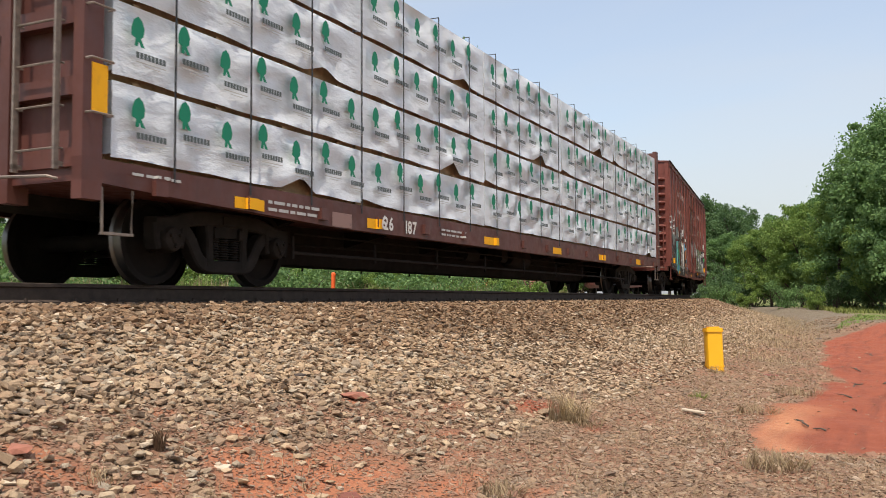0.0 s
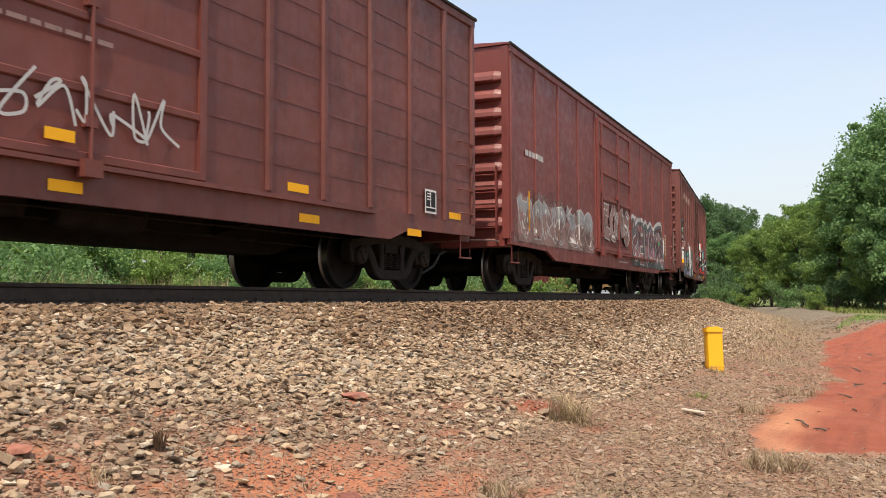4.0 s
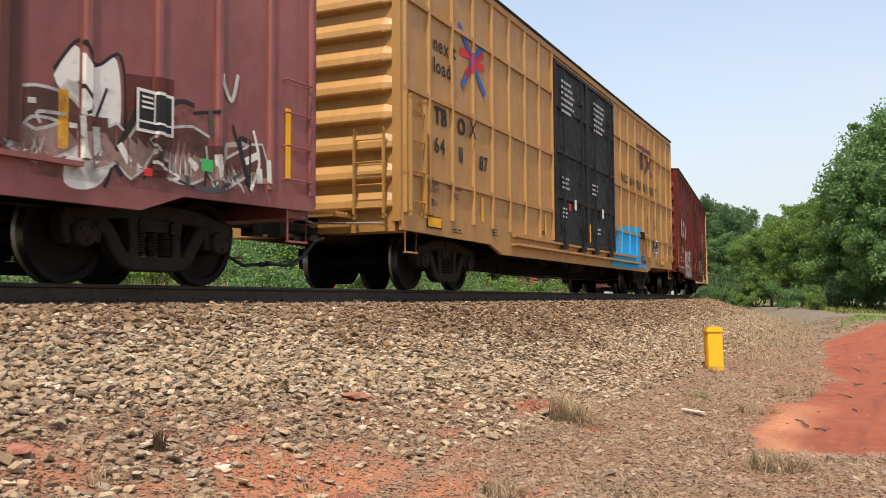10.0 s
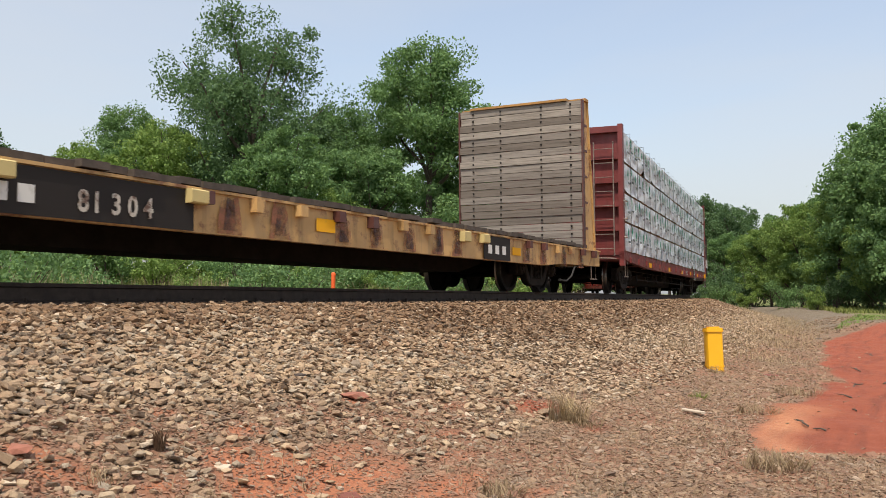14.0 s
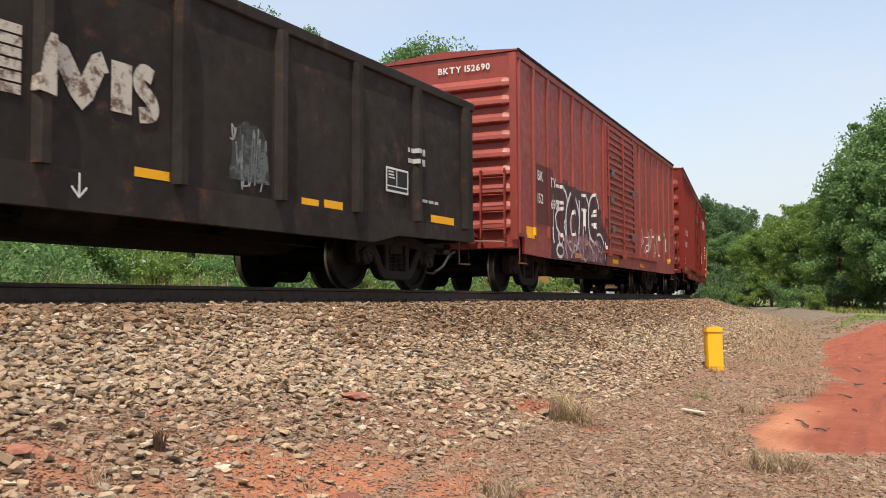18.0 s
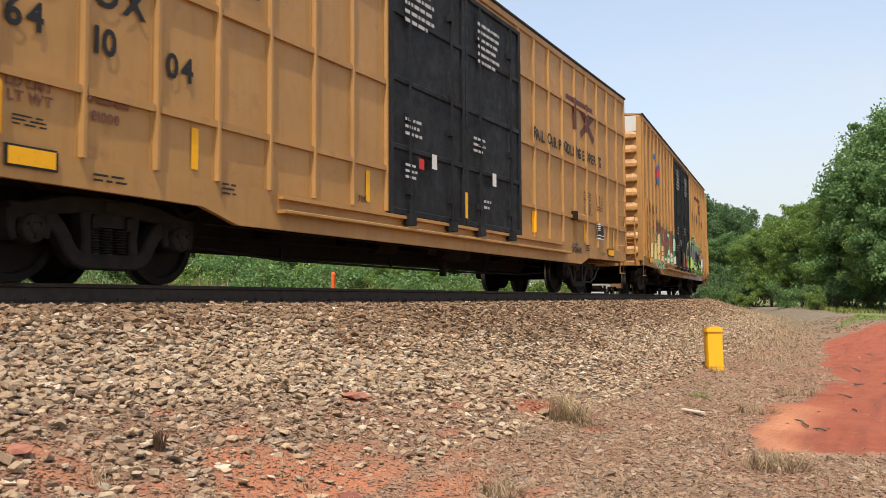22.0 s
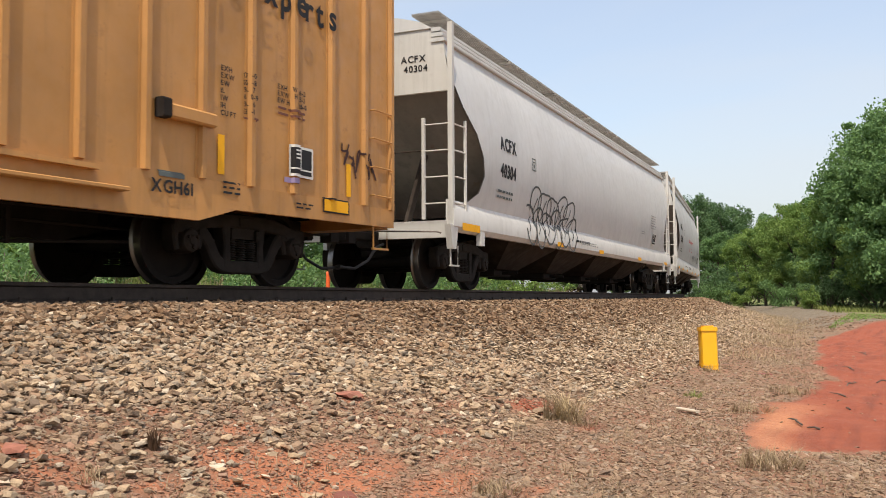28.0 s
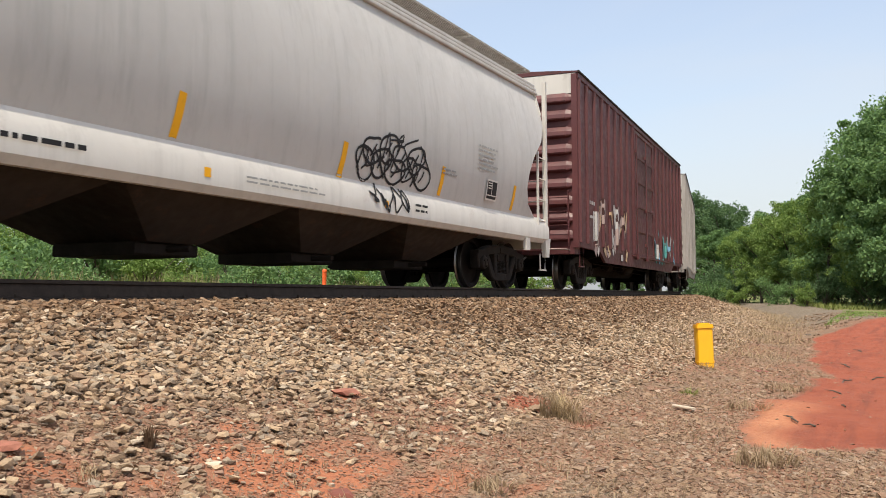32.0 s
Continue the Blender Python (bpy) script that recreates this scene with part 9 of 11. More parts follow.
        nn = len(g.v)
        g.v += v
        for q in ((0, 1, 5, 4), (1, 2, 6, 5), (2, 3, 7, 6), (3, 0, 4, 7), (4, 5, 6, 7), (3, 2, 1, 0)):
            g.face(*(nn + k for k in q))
        part("hopper_bottom", g, M["hopperbelly"], car, "dirty brown sloping hopper bottom, darkened for underside shade")
        g = Geo()
        g.box((xm - 0.48, -0.62, 0.29), (xm + 0.48, 0.62, 0.43), c=0.02)
        g.tube([(xm, -0.95, 0.36), (xm, 0.95, 0.36)], 0.035, 8)
        part("outlet_gate", g, M["under"], car)
    for x0, x1 in ((-h + 0.1, -a), (a, h - 0.1)):
        part("centre_sill", Geo().box((x0, -0.3, 0.74), (x1, 0.3, 1.0)), M["under"], car)

    def lean(u, z):
        if z < 1.40:
            return 0.0 if z < 1.22 else -0.5 * (z - 1.22)
        return float(np.interp(z, zs, ws)) - 1.52

    s = Side(car, L, 3.04, [], lean)
    for du in (0.0, 0.022):
        sign(s, "black", (mark, 2.0 + du, 2.48, 0.23, 0.84), (number, 2.0 + du, 2.00, 0.23, 0.84))
    box_mark(s, "slate", 3.73, 2.32, 0.24, 0.24)
    small_print(s, "slate", (1.9, 1.57, 0.85, 0.2, 2))
    small_print(s, "grey", (L - 3.6, 1.95, 0.8, 0.46, 6), (7.3, 1.05, 1.5, 0.1, 2), (L - 4.9, 1.72, 0.5, 0.12, 2))
    label_box(s, L - 3.2, 1.50, 0.46, 0.36)
    end_sign(car, mark, -h + 0.115, -0.55, panel_low + 0.51, 0.105, INK["black"])
    end_sign(car, number, -h + 0.115, -0.60, panel_low + 0.35, 0.105, INK["black"])
    return s


S_ = hopper(163.3, 182.1, "pale grey covered hopper with a looped grey tag", "ACFX", "40304", 1.47)
bubbles(S_, 3.5, 7.0, 0.95, 2.0, "smoke", 61, 6, 0.042)
patch(S_, "amber", 0.35, 1.1, 0.93, 1.05, 0.004, "reflector_strip", "yellow reflective strip")
for u in (5.5, 9.0, 13.5, 17.6):
    patch(S_, "amber", u, u + 0.45, 0.94, 1.03, 0.004, "reflector_strip", "yellow reflective strip")
small_print(S_, "black", (6.9, 1.05, 1.3, 0.12, 1))
T_ = hopper(183.55, 200.55, "clean pale grey covered hopper with black numbers", "DAKX", "252482", 1.45, 3.22, "grey2")
sign(T_, "red", ("DO NOT HAMMER", 6.95, 2.22, 0.15, 1.0), ("ATTACH", 7.5, 1.95, 0.08), ("PRIOR TO", 7.45, 1.84, 0.08))
small_print(T_, "red", (8.9, 2.22, 0.9, 0.13, 1), (8.0, 1.94, 0.85, 0.07, 1), (8.05, 1.83, 0.9, 0.07, 1))
small_print(T_, "slate", (11.5, 1.08, 0.6, 0.15, 3), (12.0, 1.62, 0.55, 0.11, 2))
small_print(T_, "black", (7.1, 1.04, 1.5, 0.13, 3), (10.0, 1.05, 0.5, 0.12, 3))
for u in (0.9, 3.1, 5.9, 9.4, 12.1, 15.2):
    patch(T_, "amber", u, u + 0.55, 0.94, 1.03, 0.004, "reflector_strip", "yellow reflective strip")
small_print(T_, "black", (4.6, 1.05, 1.6, 0.10, 1))
sign(T_, "black", ("SUBJECT TO A SECURITY AGREEMENT", 10.14, 1.72, 0.055), ("RECORDED WITH THE SURFACE", 10.14, 1.63, 0.055), ("TRANSPORTATION BOARD", 10.14, 1.54, 0.055))
g = Geo()
for k, (du, dz) in enumerate(((0, 0.14), (0.14, 0), (0, -0.14), (-0.14, 0))):
    d2 = ((0.14, 0), (0, -0.14), (-0.14, 0), (0, 0.14))[k]
    T_.stroke(g, [(10.78 + du, 1.12 + dz), (10.78 + d2[0], 1.12 + d2[1])], 0.022, 0, 0.006)
part("diamond_mark", g, INK["slate"], T_.car, "small outlined diamond mark", angle=0)
U_ = hopper(201.9, 218.85, "pale grey covered hopper with yellow stripes and a black tag", "ACFX", "59321", 1.45, 3.52, "grey2")
for u, z in ((1.35, 1.5), (3.4, 1.42), (6.26, 1.40), (9.24, 1.36), (12.05, 1.40), (15.0, 1.42)):
    g = Geo()
    U_.stroke(g, [(u, z), (u + 0.06, z + 0.46)], 0.11, 0, 0.006)
    part("reflector_strip", g, INK["amber"], U_.car, "yellow reflective strip", angle=0)
for u in (3.6, 6.65, 10.3):
    patch(U_, "amber", u, u + 0.1, 1.06, 1.16, 0.004, "reflector_strip")
bubbles(U_, 9.6, 11.6, 1.45, 2.05, "black", 71, 5, 0.040)
tag(U_, 9.6, 11.6, 1.45, 2.15, "black", 73, 5, 0.030)
tag(U_, 9.9, 11.0, 1.0, 1.40, "black", 72, 5, 0.034)
small_print(U_, "black", (4.2, 1.05, 1.1, 0.11, 1), (11.15, 1.04, 0.45, 0.16, 2))

V_ = boxcar(220.75, 236.9, 4.86, "wine", "dark maroon boxcar with a white end panel and grey graffiti", 2.0, (6.4, 9.6), post=(0.85, 0.12, 0.06), ribs=9, white_top=True)
w = Mural(V_)
w.shards(1111, 1.5, 5.4, 0.85, 2.15, 26, ["palegrey", "chalk", "tan", "white"], "darkbrown", (0.08, 0.24), 0.03, 0.7)
w.shards(1112, 9.6, 14.2, 0.95, 1.9, 20, ["skyblue", "palegrey", "teal"], "slate", (0.08, 0.22), 0.03, 0.6)
w.done("pale and blue graffiti pieces, worn")
small_print(V_, "palegrey", (0.9, 1.9, 0.6, 0.2, 1), (0.9, 1.6, 0.6, 0.15, 1))
W_ = boxcar(239.0, 254.8, 4.8, "roofdull", "dull grey boxcar with a pale end panel", 2.0, (6.4, 9.6), post=(0.9, 0.12, 0.05), ribs=9, white_top=True)

# ---- ground ----
near_s = np.arange(-60.0, 200.0, 0.5)
near_x, near_y, near_th = (np.interp(near_s, line_s, a) for a in (line_x, line_y, line_th))


def off_track(x, y):
    """Signed distance from the track's line, positive on the camera's side, for arrays of places."""
    x, y = np.asarray(x, float), np.asarray(y, float)
    best = np.full(x.shape, 1e9)
    q = np.zeros(x.shape)
    for s in range(0, len(near_s), 4):
        dx, dy = x - near_x[s], y - near_y[s]
        d = dx * dx + dy * dy
        better = d < best
        best = np.where(better, d, best)
        lat = dx * math.sin(near_th[s]) - dy * math.cos(near_th[s])
        q = np.where(better, lat, q)
    return np.where(q >= 0, 1, -1) * np.sqrt(best) * 0 + q


def wave(x, y, k, ph):
    return np.sin(x * k + ph) * np.cos(y * k * 1.13 - ph * 1.7) + 0.5 * np.sin(x * k * 2.3 - y * k * 1.9 + ph)


def smooth(a, b, v):
    t = np.clip((v - a) / (b - a), 0, 1)
    return t * t * (3 - 2 * t)


SHOULDER = [(-60, -0.2), (-7.0, -0.95), (-4.6, -0.95), (-2.3, -0.36), (-1.55, -0.24), (1.55, -0.21), (2.15, -0.27), (4.9, -1.13), (5.6, -1.22), (60, -1.25)]


def ground_height(x, y):
    q = off_track(x, y)
    z = np.interp(q, [p[0] for p in SHOULDER], [p[1] for p in SHOULDER])
    # the far field rises behind the track; a clay bank rises beside the dirt road
    z = z + smooth(5, 34, -q) * 1.35
    z = z + smooth(5.6, 8.0, q) * smooth(14, 34, x) * (0.35 + 0.1 * np.sin(x * 0.21))
    rough = 0.015 + 0.03 * smooth(4.0, 6.0, q) + 0.08 * smooth(8, 20, np.abs(q))
    return z + rough * (0.6 * wave(x, y, 0.9, 1.0) + 0.4 * wave(x, y, 3.1, 2.0)), q


# x, y, reach along x and y, strength
CLAY_SPOTS = [(2.88, -3.95, 0.20, 0.08, 0.50), (2.95, -4.22, 0.22, 0.16, 0.38), (3.25, -4.50, 0.22, 0.10, 0.43), (4.35, -4.10, 0.14, 0.10, 0.43), (3.99, -4.36, 0.26, 0.12, 0.50), (4.10, -4.62, 0.40, 0.14, 0.80),
              (4.32, -4.87, 0.42, 0.13, 0.74), (4.80, -4.77, 0.22, 0.09, 0.43), (4.70, -4.54, 0.36, 0.10, 0.40), (4.02, -3.74, 0.10, 0.05, 0.43), (5.72, -3.98, 0.14, 0.07, 0.70), (7.66, -4.02, 0.34, 0.07, 0.50),
              (7.66, -4.69, 0.30, 0.14, 0.66), (7.33, -5.31, 0.26, 0.09, 0.48), (5.94, -4.70, 0.30, 0.09, 0.36), (5.52, -5.00, 0.40, 0.11, 0.36), (4.77, -5.30, 0.46, 0.15, 0.46), (5.05, -5.75, 0.36, 0.10, 0.40), (6.6, -4.35, 0.20, 0.06, 0.43)]


def clay_road(x, y, q):
    n = wave(x, y, 1.7, 0.4) * 0.35 + wave(x, y, 4.1, 1.9) * 0.2
    edge = np.interp(x, [0, 6.6, 7.15, 7.6, 8.1, 9.7, 12.2, 14.6, 15.6, 18, 26, 34, 60], [9.5, 7.9, 6.75, 6.5, 6.35, 6.42, 6.62, 6.85, 6.55, 6.40, 6.10, 6.6, 7.5])
    return smooth(-0.22, 0.42, q - edge - 0.22 * n) * smooth(2.0, -1.0, x - 24.5 - 3.7 * (q - 6.0)) * smooth(6.9, 7.7, x + 0.3 * n - 0.55 * smooth(6.8, 7.2, q))


def clay_share(x, y, q):
    """Where bare red clay lies: the dirt road and ragged spots at the foot of the ballast."""
    n = wave(x, y, 1.7, 0.4) * 0.35 + wave(x, y, 4.1, 1.9) * 0.2
    share = clay_road(x, y, q)
    for cx, cy, rx, ry, most in CLAY_SPOTS:
        share = np.maximum(share, min(0.90, most + 0.14) * smooth(2.25, 0.3, np.hypot((x - cx) / rx, (y - cy) / ry) + 0.5 * n))
    return np.clip(share, 0, 1)


def bed_foot(x):
    """How far out the dense ballast reaches: earth has washed over its foot at the near end."""
    return np.interp(x, [3.6, 5.2, 7.5], [3.42, 3.72, 4.2])


def build_ground():
    xs = np.concatenate([-np.geomspace(2600, 3.2, 22), np.arange(-3, 26, 0.12), np.arange(26, 80, 0.6), np.geomspace(80, 2600, 36)])
    ys = np.concatenate([-np.geomspace(2600, 12.6, 22), np.arange(-12.5, 1.5, 0.12), np.arange(1.5, 40, 0.8), np.geomspace(40, 2600, 40)])
    X, Y = np.meshgrid(xs, ys)
    x, y = X.ravel(), Y.ravel()
    z, q = ground_height(x, y)
    far = np.hypot(x, y) > 150
    z = np.where(far, 0.2, z)
    # under the ballast bed the sheet stays below the stones
    foot = np.where(q > 0, bed_foot(x), 4.2)
    z = np.where(np.abs(q) < 5.0, z - 0.35 * smooth(foot + 0.15, foot - 0.45, np.abs(q)), z)
    me = bpy.data.meshes.new("ground")
    nx, ny = len(xs), len(ys)
    me.vertices.add(nx * ny)
    me.vertices.foreach_set("co", np.stack([x, y, z], 1).ravel())
    idx = np.arange(nx * ny).reshape(ny, nx)
    quads = np.stack([idx[:-1, :-1], idx[:-1, 1:], idx[1:, 1:], idx[1:, :-1]], -1).reshape(-1, 4)
    me.loops.add(quads.size)
    me.loops.foreach_set("vertex_index", quads.ravel())
    me.polygons.add(len(quads))
    me.polygons.foreach_set("loop_start", np.arange(0, quads.size, 4))
    me.polygons.foreach_set("use_smooth", np.ones(len(quads), bool))
    me.update(calc_edges=True)
    clay = clay_share(x, y, q)
    grass = smooth(5.0, 6.5, -q + 0.4 * wave(x, y, 1.1, 3)) + smooth(46, 60, x + 3 * wave(x, y, 0.6, 1)) * smooth(9.0, 11, q) + smooth(14, 22, q) + far * 1.0
    pad = smooth(0.0, 1.0, 1 - np.hypot((x - 66) / 26, (y - 34) / 13)) * (q < -6)
    road = smooth(26, 40, x + 2 * wave(x, y, 0.5, 2)) * smooth(3.9, 4.6, q) * smooth(12, 9, q)
    for name, value in (("red", clay), ("lip", clay_road(x, y, q) * smooth(0.75, 0.15, q - np.interp(x, [7, 8.4, 10.5, 12.5], [6.55, 6.3, 6.45, 6.6]) + 0.1 * wave(x, y, 2.2, 0.3)) * smooth(11.5, 9.0, x) + 0.5 * smooth(7.6, 7.0, x)), ("grass", np.clip(grass * (1 - np.minimum(1, pad * 4)), 0, 1)), ("grit", np.clip(np.maximum(pad * 3, road * 0.9 * (1 - clay)), 0, 1))):
        me.attributes.new(name, "FLOAT", "POINT").data.foreach_set("value", value.astype(np.float32))
    me.materials.append(M["ground"])
    tagged(new("ground", me), "brown gravelly ground with red clay and green turf", "ground", kind="structure")


build_ground()


# ---- the track ----
def along(profile, s0, s1, step, name, mats, ks=None, close=True):
    """A section of (side, height) points swept along the track."""
    g = Geo()
    ss = np.arange(s0, s1 + step / 2, step)
    m = len(profile)
    for s in ss:
        for side, z in profile:
            x, y, _ = on_line(s, side)
            g.v.append((x, y, z))
    for i in range(len(ss) - 1):
        for j in range(m if close else m - 1):
            a, b = i * m + j, i * m + (j + 1) % m
            g.face(a, b, b + m, a + m, k=ks[j] if ks else 0)
    return g.mesh(name, mats, 30)


def tilt(side, z):
    """Superelevation: the camera's side of the track is the higher one."""
    return 0.755 + (side - 0.755) * math.cos(LEAN) - z * math.sin(LEAN), z * math.cos(LEAN) + (side - 0.755) * math.sin(LEAN)


bed = tagged(new("ballast_bed", along([(4.75, -1.5), (4.2, -1.02), (3.6, -0.80), (2.2, -0.31), (1.75, -0.22), (1.3, -0.215), (-1.3, -0.26), (-1.9, -0.28), (-3.6, -0.85), (-4.6, -1.3)], -300, 620, 1.0, "ballast_bed", M["bed"], close=False)),
             "sloping bed of tan crushed stone under the track", "ballast", kind="structure")
RAIL = [(0.075, -0.186), (0.075, -0.172), (0.012, -0.150), (0.010, -0.045), (0.036, -0.034), (0.036, -0.006), (0.030, 0.0), (-0.030, 0.0), (-0.036, -0.006), (-0.036, -0.034), (-0.010, -0.045), (-0.012, -0.150), (-0.075, -0.172), (-0.075, -0.186)]
track = tagged(new("railway_track"), "single railway track of rusty rails on dark wooden ties", "railway track", kind="structure")
for c in (0.755, -0.755):
    prof = [tilt(c + a, b) for a, b in RAIL]
    hang("rail", along(prof, -300, 620, 1.0, "rail", [M["railside"], M["railtop"]], [0, 0, 0, 0, 0, 0, 1, 0, 0, 0, 0, 0, 0, 0]), track, label="rusty rail with a polished head")
tie_mesh = Geo().box((-0.115, -1.30, -0.36), (0.115, 1.30, -0.187)).mesh("tie", M["tie"], 0)
plate_mesh = Geo()
for c in (0.755, -0.755):
    plate_mesh.box((-0.09, -c - 0.18, -0.186), (0.09, -c + 0.18, -0.170))
    for a, b in ((-0.06, 0.085), (0.06, -0.085)):
        plate_mesh.lathe([(0.0, 0.03), (0.016, 0.03), (0.016, -0.02)], (a, -c + b, -0.165), "z", 6)
plate_mesh = plate_mesh.mesh("tie_plate", M["railside"], 0)
for i in range(150):
    s = 0.5 + 0.52 * i
    x, y, th = on_line(s)
    m = at(x, y, -0.755 * math.sin(LEAN)) @ Matrix.Rotation(th + random.Random(i).uniform(-0.02, 0.02), 4, "Z") @ Matrix.Rotation(-LEAN, 4, "X")
    t_ = hang("tie", tie_mesh, track, m)
    hang("tie_plate", plate_mesh, t_)


# ---- loose stone ----
def stone_shapes(n, seed, corners=8):
    """Crushed-stone blocks: hulls of a skewed cuboid's corners, some knocked off, with a few extra points between."""
    rng = np.random.RandomState(seed)
    shapes = []
    cube = np.array([(a, b, c) for a in (-1, 1) for b in (-1, 1) for c in (-1, 1)], float)
    for _ in range(n):
        bm = bmesh.new()
        s = np.array([1.0, rng.uniform(0.55, 0.90), rng.uniform(0.26, 0.50)]) * 0.86
        d = cube[rng.permutation(8)[:corners]] * rng.uniform(0.55, 1.08, (corners, 3))
        d[:, 0] += d[:, 1] * rng.uniform(-0.35, 0.35)
        d[:, 1] += d[:, 2] * rng.uniform(-0.35, 0.35)
        if corners == 8:
            e = rng.normal(0, 1, (5, 3))
            d = np.concatenate([d * 0.94, e / np.linalg.norm(e, axis=1)[:, None] * rng.uniform(1.0, 1.38, (5, 1))])
        for p in d * s:
            bm.verts.new(p)
        bmesh.ops.convex_hull(bm, input=bm.verts)
        bmesh.ops.delete(bm, geom=[v for v in bm.verts if not v.link_faces], context="VERTS")
        bm.verts.ensure_lookup_table()
        bm.verts.index_update()
        shapes.append((np.array([v.co[:] for v in bm.verts]), np.array([[v.index for v in f.verts] for f in bm.faces])))
        bm.free()
    return shapes


SHAPES = stone_shapes(24, 4)
CRUMBS = stone_shapes(14, 6, 6)


def scatter_mesh(name, pts, sizes, mat, seed, tilt_max=0.45, shapes=SHAPES):
    """Many stones in one mesh."""
    rng = np.random.RandomState(seed)
    pick = rng.randint(0, len(shapes), len(pts))
    cos, tris, base = [], [], 0
    for k, (shape, faces) in enumerate(shapes):
        here = pick == k
        n, nv = int(here.sum()), len(shape)
        v = shape[None] * sizes[here][:, None, None]
        a, b, c = rng.uniform(0, 6.283, n), rng.uniform(-tilt_max, tilt_max, n), rng.uniform(-tilt_max, tilt_max, n)
        ca, sa, cb, sb, cc, sc = (f(t)[:, None] for t in (a, b, c) for f in (np.cos, np.sin))
        x, y, z = v[..., 0], v[..., 1], v[..., 2]
        y, z = y * cb - z * sb, y * sb + z * cb
        x, z = x * cc + z * sc, -x * sc + z * cc
        x, y = x * ca - y * sa, x * sa + y * ca
        cos.append((np.stack([x, y, z], -1) + pts[here][:, None, :]).reshape(-1, 3))
        tris.append((faces[None] + (base + np.arange(n) * nv)[:, None, None]).reshape(-1, 3))
        base += n * nv
    co, tris = np.concatenate(cos), np.concatenate(tris)
    me = bpy.data.meshes.new(name)
    me.vertices.add(len(co))
    me.vertices.foreach_set("co", co.ravel())
    me.loops.add(tris.size)
    me.loops.foreach_set("vertex_index", tris.ravel())
    me.polygons.add(len(tris))
    me.polygons.foreach_set("loop_start", np.arange(0, tris.size, 3))
    me.polygons.foreach_set("use_smooth", np.zeros(len(tris), bool))
    me.update(calc_edges=True)
    me.materials.append(mat)
    return me


def bed_height(q):
    return np.interp(q, [-4.6, -3.6, -1.9, -1.3, 1.3, 1.75, 2.2, 3.6, 4.9, 5.1], [-1.3, -0.85, -0.28, -0.26, -0.215, -0.22, -0.31, -0.80, -1.16, -1.25])


def stones_on_slope():
    rng = np.random.RandomState(7)
    out = []
    # dense crushed stone on the shoulder, thinning towards the foot and with distance
    for s0, s1, per, lo, hi in ((1.5, 8.0, 1650, 0.014, 0.042), (8.0, 15.0, 1250, 0.015, 0.041), (15.0, 28.0, 680, 0.020, 0.048), (28.0, 56.0, 250, 0.034, 0.070)):
        n = int((s1 - s0) * 3.9 * per)
        s, q = rng.uniform(s0, s1, n), rng.uniform(0.95, 5.0, n)
        out_by = q - bed_foot(np.interp(s, line_s, line_x))
        keep = rng.uniform(0, 1, n) < 1.1 - smooth(-0.35, 0.35, out_by) * np.where(s < 9, 0.86, 0.62)
        s, q = s[keep], q[keep]
        size = rng.uniform(lo, hi, len(s)) * np.where(rng.uniform(0, 1, len(s)) < 0.06, 1.35, 1.0)
        x = np.interp(s, line_s, line_x) + q * np.sin(np.interp(s, line_s, line_th))
        y = np.interp(s, line_s, line_y) - q * np.cos(np.interp(s, line_s, line_th))
        bare = (clay_share(x, y, q) > 0.4) & (q > 3.4) & (rng.uniform(0, 1, len(s)) < 0.74)
        z = np.maximum(bed_height(q), np.where(q > bed_foot(x) - 0.2, ground_height(x, y)[0], -9)) + rng.uniform(-0.027, 0.029, len(s)) * np.clip(size / 0.035, 0.5, 1.3) - bare * 0.2
        out.append((np.stack([x, y, z], 1), size))
    return np.concatenate([o[0] for o in out]), np.concatenate([o[1] for o in out])


pts, sizes = stones_on_slope()
print("stones", len(pts))
near_cam = np.hypot(pts[:, 0] - 4.2, pts[:, 1] + 4.6)
order = np.argsort(near_cam)
single, rest = order[:300], order[300:]
# brake dust and rust have stained the stones close to the rails
side_of = off_track(pts[rest][:, 0], pts[rest][:, 1])
stained = np.random.RandomState(12).uniform(0, 1, len(rest)) < 0.92 * smooth(3.1, 1.7, side_of - 0.85 * smooth(5.0, 11.0, pts[rest][:, 0]) + 0.3 * wave(pts[rest][:, 0], pts[rest][:, 1], 1.3, 0.7))
beyond = pts[rest][:, 0] > 9.5
for which, mat_name, seed, text, shapes in ((~stained & ~beyond, "ballast", 3, "loose tan and grey crushed stones", SHAPES), (stained & ~beyond, "ballast_stained", 5, "rust-stained brown crushed stones", SHAPES),
                                            (~stained & beyond, "ballast", 13, "loose tan and grey crushed stones", CRUMBS), (stained & beyond, "ballast_stained", 15, "rust-stained brown crushed stones", CRUMBS)):
    ob = hang("crushed_stone", scatter_mesh("crushed_stone", pts[rest[which]], sizes[rest[which]], M[mat_name], seed, 0.5, shapes), bed, label=text)
    ob["kind"] = "stuff"

# pebbles and clods on the flat ground beside the bed
rng = np.random.RandomState(21)
n = 96000
px, py = 1.8 + 22 * rng.uniform(0, 1, n) ** 1.7, rng.uniform(-9.5, -3.3, n)
pz, pq = ground_height(px, py)
clay_here = clay_share(px, py, pq)
az = np.degrees(np.arctan2(px, py + 7.8))
keep = (rng.uniform(0, 1, n) < np.where(clay_here > 0.45, np.where(clay_road(px, py, pq) > 0.4, 0.03, 0.78), 0.9)) & (pq > bed_foot(px) + 0.05) & (np.hypot(px, py + 7.8) > 2.2) 
px, py, pz = px[keep], py[keep], pz[keep]
